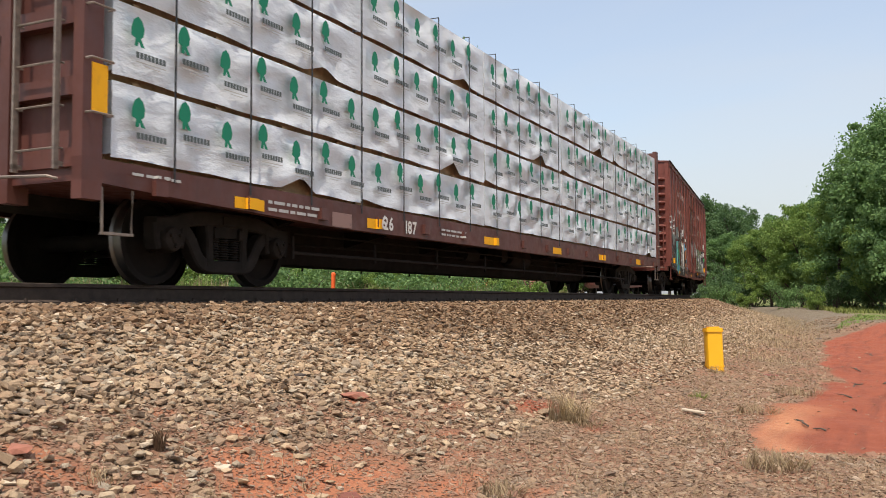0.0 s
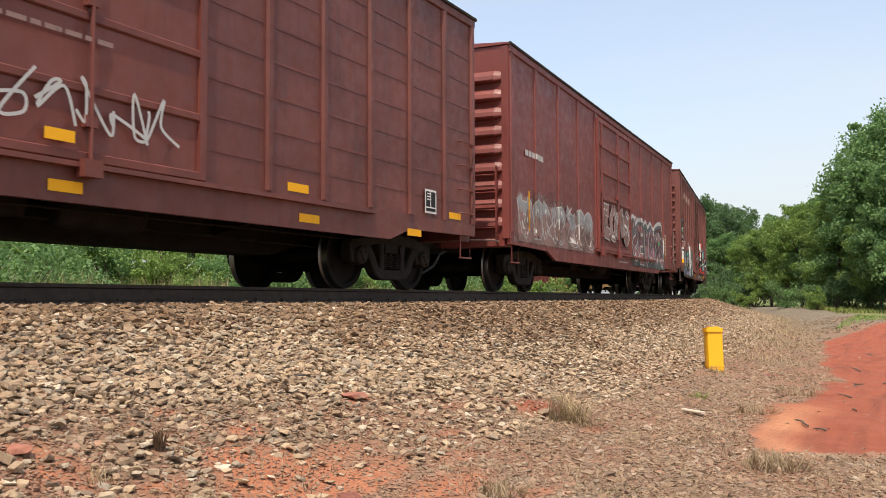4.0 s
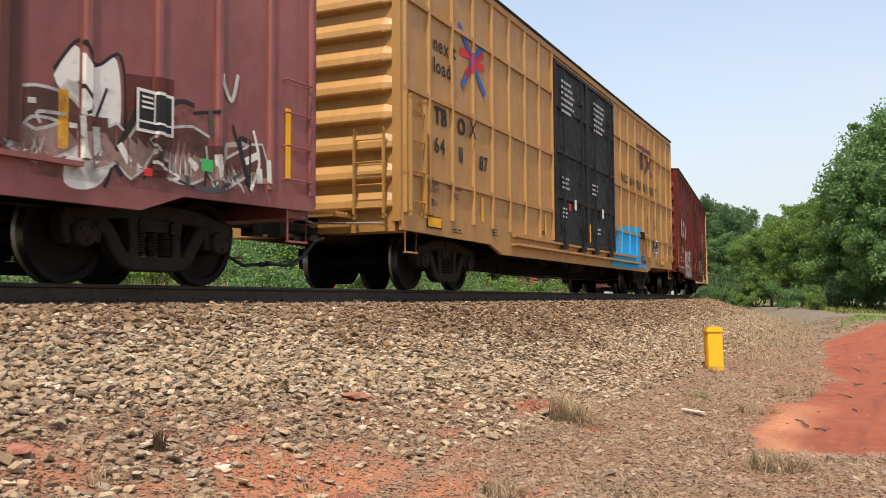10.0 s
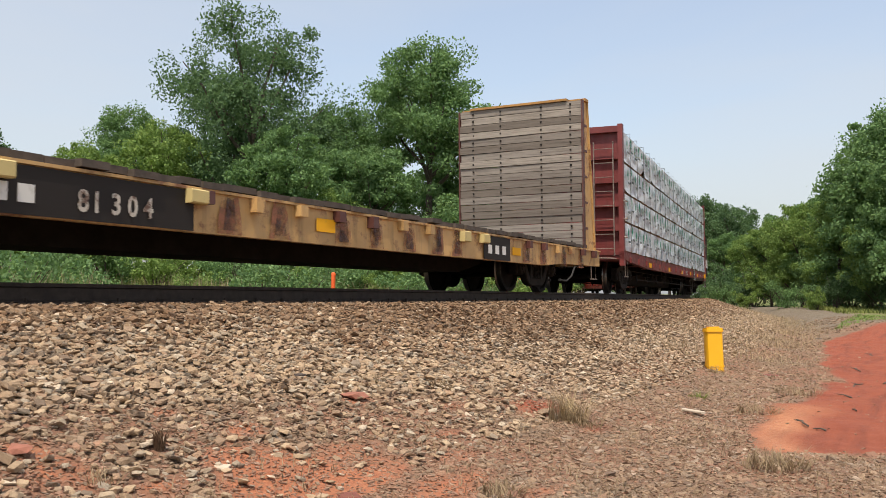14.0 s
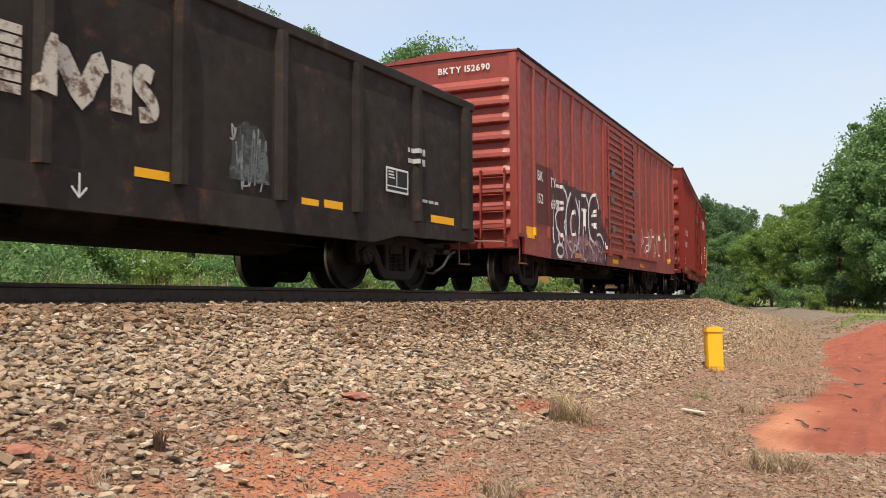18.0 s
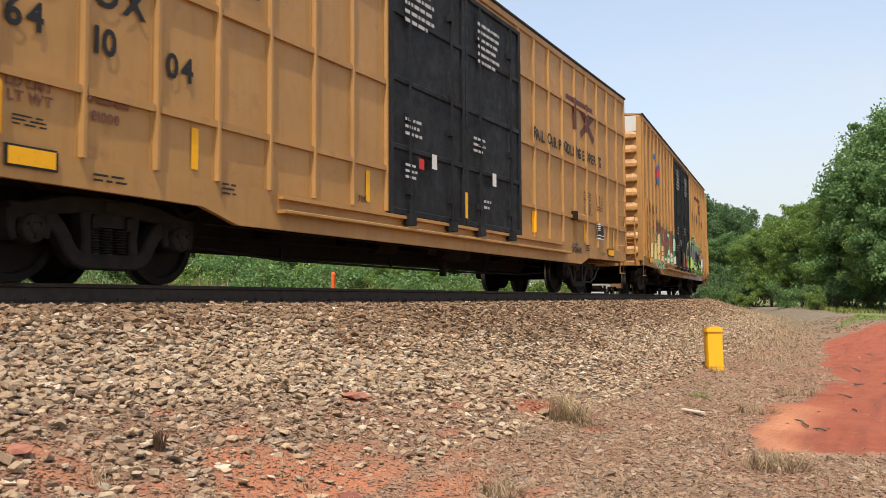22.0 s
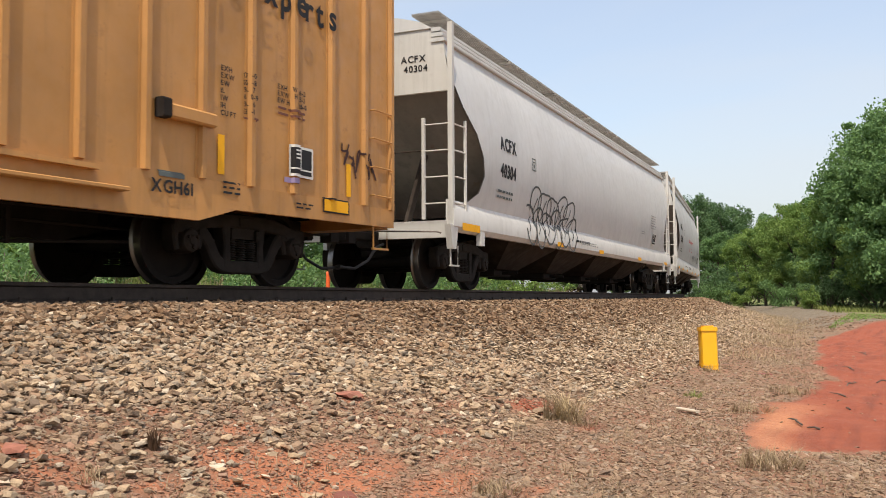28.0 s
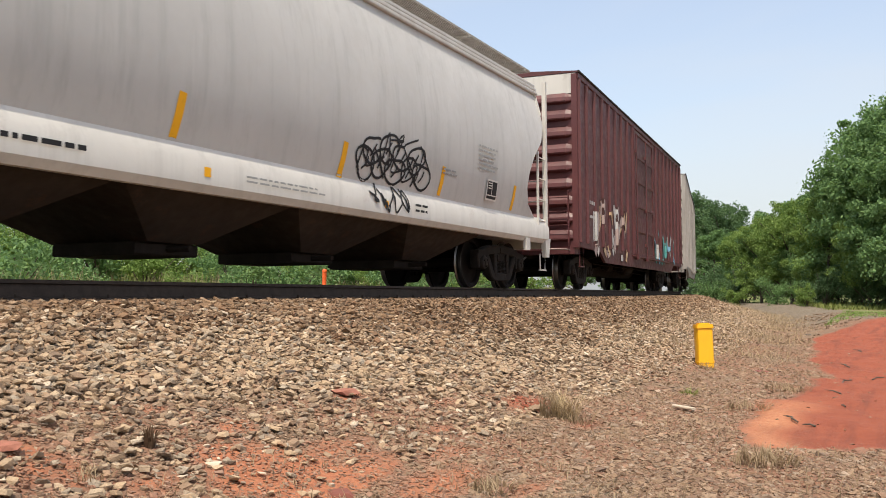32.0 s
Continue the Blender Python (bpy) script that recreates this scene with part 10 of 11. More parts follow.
pebble_size = (0.007 + 0.026 * rng.uniform(0, 1, len(px)) ** 2.4) * np.where(rng.uniform(0, 1, len(px)) < 0.05, 1.6, 1.0)
pebble_size *= np.where(clay_here[keep] > 0.4, 0.62, 1.0)
dusted = rng.uniform(0, 1, len(px)) < 0.06 + 0.8 * smooth(0.10, 0.55, clay_here[keep] + 0.10 * wave(px, py, 1.2, 2.2))
for which, mat_name, text in ((~dusted, "grit", "scattered pebbles and grit on bare earth"), (dusted, "claygrit", "pebbles dusted red on bare clay")):
    for large, shapes in ((True, SHAPES), (False, CRUMBS)):
        some = which & ((pebble_size > 0.017) == large)
        tagged(new("pebbles", scatter_mesh("pebbles", np.stack([px, py, pz + 0.003], 1)[some], pebble_size[some], M[mat_name], 9, 0.4, shapes)), text, "pebbles", kind="stuff")

# finer crumbs between them, where the ground lies closest
n = 62000
cx, cy = 2.0 + 8.5 * rng.uniform(0, 1, n) ** 1.25, rng.uniform(-8.2, -3.2, n)
cz, cq = ground_height(cx, cy)
keep = (cq > bed_foot(cx) - 0.25) & (clay_road(cx, cy, cq) < 0.3) & (np.hypot(cx, cy + 7.8) > 2.4) & (rng.uniform(0, 1, n) < 1 - 0.25 * (clay_share(cx, cy, cq) > 0.5))
crumb_size = rng.uniform(0.006, 0.017, n)
dusted = rng.uniform(0, 1, n) < 0.10 + 0.8 * smooth(0.08, 0.5, clay_share(cx, cy, cq) + 0.12 * wave(cx, cy, 1.2, 2.2))
for which, mat_name, text in ((keep & ~dusted, "grit", "fine brown grit and crumbs on bare earth"), (keep & dusted, "claygrit", "fine red grit and crumbs on clay")):
    tagged(new("grit", scatter_mesh("grit", np.stack([cx, cy, cz + 0.002], 1)[which], crumb_size[which], M[mat_name], 19, 0.5, CRUMBS)), text, "grit", kind="stuff")
# the gravel goes on, thinning out, round the standing place and along the bed behind it
n = 26000
gx, gy = rng.uniform(-9, 4, n), rng.uniform(-13, -1.0, n)
gz, gq = ground_height(gx, gy)
on_bed = (gq > 0.95) & (gq < 4.4) & (gx < 1.5)
thin = (gq > bed_foot(gx)) & (rng.uniform(0, 1, n) < 0.75 * smooth(9.0, 2.0, np.hypot(gx - 2.2, gy + 6.0)) * (1 - smooth(2.0, 3.4, gx)))
gz = np.where(on_bed, np.maximum(gz, bed_height(gq)), gz)
for which, lo, hi, mat_name, seed, text in ((on_bed, 0.025, 0.060, "ballast", 31, "loose crushed stones along the bed"), (thin & ~on_bed, 0.010, 0.030, "grit", 33, "thin scatter of pebbles on bare earth")):
    tagged(new("gravel", scatter_mesh("gravel", np.stack([gx, gy, gz + 0.004], 1)[which], rng.uniform(lo, hi, n)[which], M[mat_name], seed, 0.45, CRUMBS)), text, "gravel", kind="stuff")
# coarse gravel on the far track beside the bank
n = 9000
gx, gy = rng.uniform(22, 46, n), rng.uniform(-9.0, -3.0, n)
gz, gq = ground_height(gx, gy)
keep = (gq > 4.0) & (clay_road(gx, gy, gq) < 0.35) & (rng.uniform(0, 1, n) < 0.55 + 0.4 * wave(gx, gy, 0.8, 1.1))
tagged(new("road_gravel", scatter_mesh("road_gravel", np.stack([gx, gy, gz + 0.004], 1)[keep], rng.uniform(0.022, 0.060, n)[keep], M["grit"], 29, 0.4, CRUMBS)), "coarse gravel scattered over the far dirt track", "gravel", kind="stuff")

# a few large stones and clods that stand out
STAND_OUT = [("clay_clod", "redstone", 5.72, -3.96, 0.105, "red clay clod half sunk in the stones"), ("clay_clod", "redstone", 2.88, -3.95, 0.085, "flat red clay clod at the ballast's foot"),
             ("pale_stone", "palestone", 3.77, -4.42, 0.062, "pale flat stone lying on earth"), ("pale_stone", "palestone", 3.50, -4.47, 0.045, "small pale stone lying on earth"), ("pale_stone", "palestone", 4.22, -4.42, 0.05, "pale broken stone beside red clay"),
             ("dark_stone", "darkstone", 5.73, -3.45, 0.05, "dark stone among the ballast"), ("dark_stone", "darkstone", 3.15, -3.55, 0.05, "dark stone at the ballast's foot"),
             ("brick_clod", "brickclod", 14.27, -5.72, 0.15, "broken brick-red clod beside the post"), ("brick_clod", "brickclod", 4.19, -4.97, 0.10, "brick-red clod sunk in bare earth"), ("dark_clod", "darkstone", 27.0, -5.1, 0.17, "dark clod beside the clay road")]
for i, (name, mat_name, x, y, size, text) in enumerate(STAND_OUT):
    z, _ = ground_height(np.array([x]), np.array([y]))
    g = Geo()
    g.v = [tuple(p) for p in SHAPES[i][0] * size * (1, 1, 0.7)]
    g.f = [tuple(f) for f in SHAPES[i][1].tolist()]
    g.k = [0] * len(g.f)
    base = bed_height(np.array([-y]))[0] if y > -4.9 and x < 20 else float(z[0])
    tagged(hang(name, g.mesh(name, M[mat_name], 0), None, at(x, y, max(base, float(z[0])) + size * (0.22 if name == "clay_clod" else -0.08)) @ Matrix.Rotation(i * 1.1, 4, "Z")), text, "stone")
g = Geo().box((-0.14, -0.028, 0.0), (0.14, 0.028, 0.026), c=0.008)
z, _ = ground_height(np.array([9.19]), np.array([-5.71]))
tagged(hang("wood_scrap", g.mesh("wood_scrap", M["palestone"], 0), None, at(9.19, -5.71, float(z[0]) + 0.022) @ Matrix.Rotation(0.98, 4, "Z")), "bleached scrap of wood on gravel", "wood scrap")


# ---- plants ----
def blades_mesh(name, roots, heights, mat, seed, width=0.012, bend=0.5):
    """Grass blades: each a narrow bent strip."""
    rng = np.random.RandomState(seed)
    n = len(roots)
    a = rng.uniform(0, 6.283, n)
    lean_ = rng.uniform(0.1, bend, n) * heights
    dx, dy = np.cos(a), np.sin(a)
    wx, wy = -dy * width, dx * width
    v = np.zeros((n, 5, 3))
    for k, (f, w) in enumerate(((0.0, 1.0), (0.0, -1.0), (0.55, 0.8), (0.55, -0.8), (1.0, 0.0))):
        v[:, k, 0] = roots[:, 0] + dx * lean_ * f * f + wx * w
        v[:, k, 1] = roots[:, 1] + dy * lean_ * f * f + wy * w
        v[:, k, 2] = roots[:, 2] + heights * f * (1 - 0.12 * f)
    tri = np.array([[0, 1, 3], [0, 3, 2], [2, 3, 4]])
    tris = (tri[None] + (np.arange(n) * 5)[:, None, None]).reshape(-1, 3)
    me = bpy.data.meshes.new(name)
    me.vertices.add(n * 5)
    me.vertices.foreach_set("co", v.ravel())
    me.loops.add(tris.size)
    me.loops.foreach_set("vertex_index", tris.ravel())
    me.polygons.add(len(tris))
    me.polygons.foreach_set("loop_start", np.arange(0, tris.size, 3))
    me.update(calc_edges=True)
    me.materials.append(mat)
    return me


def tuft(x, y, height, radius, n, mat_name, label, seed, name="grass_tuft", bend=1.7):
    rng = np.random.RandomState(seed)
    r, a = radius * np.sqrt(rng.uniform(0, 1, n)), rng.uniform(0, 6.283, n)
    roots = np.stack([r * np.cos(a), r * np.sin(a), np.zeros(n)], 1)
    z, q = ground_height(np.array([x]), np.array([y]))
    zz = max(float(z[0]), float(bed_height(np.array([-y]))[0]) if y > -5 and x < 20 else -9)
    me = blades_mesh(name, roots, rng.uniform(0.4, 1.0, n) * height, M[mat_name], seed, 0.0028, bend)
    return tagged(hang(name, me, None, at(x, y, zz - 0.01)), label, "grass")


tuft(3.58, -4.15, 0.17, 0.028, 150, "deadbrown", "small dead brown weed on the ballast's foot", 1, "dead_weed", 0.5)
tuft(7.48, -5.06, 0.38, 0.12, 150, "browngrass", "dry brown grass tuft on the slope", 2, bend=1.3)
tuft(7.52, -5.02, 0.34, 0.13, 150, "weedstraw", "bleached stalks in a dry tuft", 16, bend=2.2)
tuft(7.32, -4.95, 0.32, 0.05, 60, "drygrass", "dry straw tuft on the slope", 3, bend=0.5)
tuft(7.40, -5.20, 0.20, 0.14, 90, "drygrass", "flattened straw at a dry tuft's foot", 14)
tuft(4.83, -5.60, 0.13, 0.13, 130, "drygrass", "short straw tuft in the gravel", 4)
tuft(6.61, -6.86, 0.17, 0.22, 300, "drygrass", "straw tuft at the clay road's edge", 5)
tuft(9.6, -6.25, 0.14, 0.22, 160, "drygrass", "thin straw along the clay road's edge", 9)
tuft(11.8, -6.35, 0.16, 0.30, 200, "drygrass", "thin straw along the clay road's edge", 10)
tuft(6.95, -4.05, 0.16, 0.09, 70, "drygrass", "thin straw tuft among the stones", 6)
tuft(13.55, -5.05, 0.16, 0.14, 110, "drygrass", "small dry tuft at the yellow post's foot", 7)
tuft(10.6, -5.45, 0.12, 0.12, 90, "grassblade", "small green tuft on the gravel", 12)
tuft(6.3, -3.75, 0.10, 0.10, 90, "drygrass", "thin straw tuft among the stones", 8)
tuft(3.05, -4.30, 0.10, 0.10, 70, "drygrass", "thin straw at the ballast's foot", 13)

rng = np.random.RandomState(33)
# dry weeds along the foot of the bank beyond the post, straw over brown stalks
for count, mat_name, width, tall, seed in ((11000, "browngrass", 0.0035, 0.22, 11), (16000, "weedstraw", 0.0035, 0.30, 15)):
    s, q = rng.uniform(14.5, 52, count), rng.normal(4.9, 0.75, count)
    x = np.interp(s, line_s, line_x) + q * np.sin(np.interp(s, line_s, line_th))
    y = np.interp(s, line_s, line_y) - q * np.cos(np.interp(s, line_s, line_th))
    clump = wave(x, y, 1.3, 0.7) + 0.5 * wave(x, y, 3.3, 0.2) + 0.5 * smooth(16, 24, x)
    keep = (clump + rng.normal(0, 0.35, count) > 0.45) & (q > 2.4) & (clay_road(x, y, q) < 0.3) & (q < 6.4)
    x, y, q = x[keep], y[keep], q[keep]
    z = np.maximum(np.where(q < 4.9, bed_height(q), -9), ground_height(x, y)[0])
    tagged(new("dry_weeds", blades_mesh("dry_weeds", np.stack([x, y, z - 0.01], 1), 0.04 + (tall - 0.04) * rng.uniform(0, 1, len(x)) ** 1.8, M[mat_name], seed, width, 1.6)), "dry weeds and straw along the bank's foot", "weeds", kind="stuff")
# thin straw and dead grass among the gravel beside the bed
n = 9000
x, y = 2.6 + 14 * rng.uniform(0, 1, n) ** 1.3, rng.uniform(-8.6, -4.5, n)
z, q = ground_height(x, y)
clump = wave(x, y, 2.1, 0.7) + 0.6 * wave(x, y, 5.3, 0.2)
keep = (clump > 0.15) & (clay_road(x, y, q) < 0.35) & (q > 4.4)
tagged(new("straw", blades_mesh("straw", np.stack([x, y, z - 0.004], 1)[keep], rng.uniform(0.02, 0.11, n)[keep], M["drygrass"], 41, 0.0025, 1.6)), "thin dry straw among pebbles and earth", "straw", kind="stuff")
for i, (x, y, long_, turn) in enumerate([(16.2, -6.75, 0.7, 0.2), (13.4, -6.95, 0.8, -0.1), (9.1, -6.75, 0.42, 0.3), (8.8, -6.92, 0.12, 1.2), (10.4, -7.1, 0.10, 0.4), (20.5, -6.75, 0.9, 0.1), (11.8, -6.9, 0.35, 0.5), (14.6, -7.3, 0.6, -0.3)]):
    z = float(ground_height(np.array([x]), np.array([y]))[0][0])
    g = Geo().tube([(-long_ / 2, 0, 0.010), (-long_ * 0.1, 0.05 * long_, 0.022), (long_ * 0.2, -0.03 * long_, 0.016), (long_ / 2, 0.06 * long_, 0.012)], 0.010, 6, r_end=0.004)
    g.tube([(long_ * 0.05, 0.0, 0.018), (long_ * 0.25, 0.16 * long_, 0.022)], 0.006, 5, r_end=0.003)
    tagged(hang("twig", g.mesh("twig", M["bark"], 30), None, at(x, y, z) @ Matrix.Rotation(turn, 4, "Z")), "dark dead twig lying on red clay", "twig", "twigs on the clay")
# grass field behind the track
n = 52000
s, q = rng.uniform(2, 75, n), -4.6 - rng.gamma(1.6, 7.0, n)
x = np.interp(s, line_s, line_x) + q * np.sin(np.interp(s, line_s, line_th))
y = np.interp(s, line_s, line_y) - q * np.cos(np.interp(s, line_s, line_th))
z, qq = ground_height(x, y)
keep = (qq < -4.4) & (y < 70)
tagged(new("field_grass", blades_mesh("field_grass", np.stack([x, y, z - 0.02], 1)[keep], rng.uniform(0.2, 0.75, n)[keep] * (1 + 0.3 * wave(x, y, 0.5, 1)[keep]), M["grassblade"], 12, 0.022, 0.6)), "tall green field grass behind the track", "grass", kind="stuff")
# taller pale grass with straw heads along the far side's ditch
for count, mat_name, tall, seed in ((17000, "grassblade", 1.35, 22), (8000, "weedstraw", 1.55, 23)):
    s, q = rng.uniform(6, 60, count), -5.2 - rng.gamma(2.0, 1.5, count)
    x = np.interp(s, line_s, line_x) + q * np.sin(np.interp(s, line_s, line_th))
    y = np.interp(s, line_s, line_y) - q * np.cos(np.interp(s, line_s, line_th))
    z, qq = ground_height(x, y)
    keep = (qq < -4.8) & (wave(x, y, 0.45, 1.4) + 0.4 * wave(x, y, 1.9, 0.3) + rng.normal(0, 0.3, count) > 0.0)
    tagged(new("tall_grass", blades_mesh("tall_grass", np.stack([x, y, z - 0.02], 1)[keep], (tall * rng.uniform(0.55, 1.0, count))[keep], M[mat_name], seed, 0.009, 0.5)), "tall pale grass gone to seed behind the track", "grass", kind="stuff")
# green patch where the clay road leaves the bank
n = 9000
x, y = rng.uniform(31, 46, n), rng.uniform(-9.5, -5.0, n)
z, qq = ground_height(x, y)
keep = (x + 2.2 * y + 1.2 * wave(x, y, 0.9, 0.5) > 20.0) & (clay_road(x, y, qq) < 0.4)
tagged(new("verge_grass", blades_mesh("verge_grass", np.stack([x, y, z - 0.01], 1)[keep], rng.uniform(0.02, 0.12, n)[keep], M["leaflight"], 17, 0.010, 1.6)), "short green grass beside the clay road", "grass", kind="stuff")
# green fringe before the trees
n = 16000
x, y = rng.uniform(50, 78, n), rng.uniform(-22, 0, n)
z, qq = ground_height(x, y)
keep = (qq > 9) & (x + 0.5 * y > 54)
tagged(new("verge_grass", blades_mesh("verge_grass", np.stack([x, y, z - 0.02], 1)[keep], rng.uniform(0.1, 0.35, n)[keep], M["grassblade"], 13, 0.03, 0.8)), "rough green grass before the trees", "grass", kind="stuff")


def leaf_cloud(centres, radii, per, size, seed, flat=0.75):
    """Leaf quads scattered through clumps; the clumps' outer shells are densest."""
    rng = np.random.RandomState(seed)
    cs, rs = np.asarray(centres), np.asarray(radii)
    idx = np.repeat(np.arange(len(cs)), per)
    n = len(idx)
    d = rng.normal(0, 1, (n, 3))
    d /= np.linalg.norm(d, axis=1)[:, None]
    rad = rs[idx] * rng.uniform(0.2, 1.0, n) ** 0.5 * (1 + 0.11 * rng.normal(0, 1, n))
    stretch_ = rng.uniform(0.72, 1.3, (len(cs), 3))
    p = cs[idx] + d * rad[:, None] * stretch_[idx] * np.array([1, 1, flat])
    u = rng.normal(0, 1, (n, 3))
    u /= np.linalg.norm(u, axis=1)[:, None]
    w = np.cross(u, d + 0.6 * rng.normal(0, 1, (n, 3)))
    w /= np.linalg.norm(w, axis=1)[:, None] + 1e-9
    sz = (size * rng.uniform(0.6, 1.3, n))[:, None]
    u, w = u * sz, w * sz * 0.6
    v = np.stack([p - u, p + w * 0.9 - u * 0.1, p + u, p - w * 0.9 + u * 0.1], 1).reshape(-1, 3)
    return v


def leaf_mesh(name, v, mat):
    n = len(v) // 4
    me = bpy.data.meshes.new(name)
    me.vertices.add(len(v))
    me.vertices.foreach_set("co", v.ravel())
    me.loops.add(n * 4)
    me.loops.foreach_set("vertex_index", np.arange(n * 4))
    me.polygons.add(n)
    me.polygons.foreach_set("loop_start", np.arange(0, n * 4, 4))
    me.update(calc_edges=True)
    me.materials.append(mat)
    return me


def make_tree(height, spread, seed, mat_name, label, bare=0.2, per=170, leaf=0.14, clumps=105, full=0.8, taper=0.0):
    """A broadleaf tree at the origin: tapered trunk, forking limbs, and leaf clumps round the limbs' ends with gaps between."""
    rng = random.Random(seed)
    tree = tagged(new("tree"), label, "tree", "broadleaf trees")
    g = Geo()
    top = Vector((rng.uniform(-0.3, 0.3), rng.uniform(-0.3, 0.3), height * 0.62))
    mid = Vector((rng.uniform(-0.25, 0.25), rng.uniform(-0.25, 0.25), height * 0.3))
    g.tube([(0, 0, -0.3), (0, 0, 0.3), mid, top], height * 0.022, 9, r_end=height * 0.008)
    part("trunk", g, M["bark"], tree)
    centres, radii = [], []
    g = Geo()
    limbs = 15
    for i in range(limbs):
        f = (i + 0.5) / limbs
        base = mid.lerp(top, f) if f > 0.25 else Vector((0, 0, height * (bare + 0.12 * f)))
        a = i * 2.4 + rng.uniform(-0.4, 0.4)
        reach = spread * 0.5 * (1.0 - 0.62 * f ** 1.7) * (1.0 - 0.5 * taper * f) * rng.uniform(0.7, 1.08)
        tip = Vector((math.cos(a) * reach, math.sin(a) * reach, min(height * 0.97, base.z + height * rng.uniform(0.12, 0.26) + height * 0.1 * f)))
        if taper:
            room = spread * 0.46 * (1.08 - 0.9 * taper * tip.z / height)
            tip.x, tip.y = tip.x * min(1.0, room / reach), tip.y * min(1.0, room / reach)
        knee = base.lerp(tip, 0.5) + Vector((0, 0, -height * 0.02))
        g.tube([base, knee, tip], height * 0.008, 6, r_end=height * 0.0022)
        for _ in range(clumps // limbs):
            t = rng.uniform(0.4, 1.08)
            p = base.lerp(tip, t) + Vector((rng.gauss(0, 1), rng.gauss(0, 1), rng.gauss(0.25, 0.8))) * height * 0.055 * (1.0 - 0.6 * taper)
            centres.append(p[:])
            radii.append(height * rng.uniform(0.035, 0.085))
    # the crown's rounded outer envelope, uneven, filled most towards its outside
    low = height * (bare + 0.10)
    for _ in range(int(clumps * full)):
        a, f = rng.uniform(0, 6.283), rng.random()
        z = low + (height * 0.95 - low) * f
        girth = spread * 0.46 * math.sin(math.pi * min(1.0, 0.18 + 0.70 * f)) ** 0.6 * (1.0 + 0.16 * math.sin(3 * a + seed) + 0.1 * math.sin(5 * a + 9 * f))
        r = girth * rng.uniform(0.35, 1.0) ** 0.5 * (1.0 if f < 0.9 else 0.6) * (1.0 + taper * (0.12 - 0.78 * f))
        centres.append((math.cos(a) * r, math.sin(a) * r, z))
        radii.append(height * rng.uniform(0.035, 0.075))
    part("branchwork", g, M["bark"], tree)["kind"] = "stuff"
    hang("crown", leaf_mesh("crown", leaf_cloud(centres, radii, per, leaf, seed), M[mat_name]), tree, label="leafy crown with gaps")
    return tree


def make_bush(height, spread, seed, mat_name, label):
    rng = random.Random(seed)
    bush = tagged(new("bush"), label, "bush", "bushes behind the track")
    g = Geo()
    centres, radii = [], []
    for i in range(9):
        a, r = rng.uniform(0, 6.3), spread * 0.5 * rng.uniform(0.15, 1.0)
        tip = Vector((math.cos(a) * r, math.sin(a) * r, height * rng.uniform(0.5, 0.95)))
        g.tube([(0, 0, -0.1), tip * 0.5, tip], 0.03, 5, r_end=0.008)
        for _ in range(5):
            p = tip * rng.uniform(0.3, 1.05) + Vector((rng.gauss(0, 0.18), rng.gauss(0, 0.18), rng.gauss(0, 0.12))) * height
            centres.append((p.x, p.y, max(0.12, p.z)))
            radii.append(height * rng.uniform(0.12, 0.24))
    part("stem", g, M["bark"], bush)
    hang("foliage", leaf_mesh("foliage", leaf_cloud(centres, radii, 90, 0.066, seed), M[mat_name]), bush)
    return bush


def ground_z(x, y):
    return float(ground_height(np.array([x]), np.array([y]))[0][0])


def from_eye(az_deg, dist):
    a = radians(az_deg)
    return EYE.x + dist * math.sin(a), EYE.y + dist * math.cos(a)


oak = make_tree(17.0, 11.5, 8, "leafdark", "tall dark green oak with an open crown", bare=0.16, per=220, leaf=0.106, clumps=150, full=0.25)
maple = make_tree(16.5, 10.0, 3, "leaf", "tall dense broadleaf tree in full green leaf", bare=0.08, per=240, leaf=0.112, clumps=150, full=0.6)
distant = make_tree(14.0, 10.0, 51, "leafdark", "broadleaf tree in a far belt of woods", bare=0.06, per=44, leaf=0.40, clumps=60)
tree_a = make_tree(16.0, 11.0, 3, "leaf", "tall broadleaf tree in full green leaf")
tree_b = make_tree(15.0, 9.0, 8, "leafdark", "dark green oak with an open crown", per=110, leaf=0.16)
tree_c = make_tree(11.0, 8.0, 15, "leaflight", "light green broadleaf tree", bare=0.1, per=125, leaf=0.112)
tree_d = make_tree(14.0, 10.0, 27, "leaf", "broad green tree, leafy to the ground", bare=0.04, per=180, leaf=0.15)
tree_t = make_tree(15.0, 13.5, 33, "leaf", "broad dark green tree with a spreading foot", bare=0.05, per=190, leaf=0.13, clumps=150, full=2.3, taper=0.75)
protos = {"t": tree_t, "a": tree_a, "b": tree_b, "c": tree_c, "d": tree_d, "o": oak, "m": maple, "w": distant}
used = set()
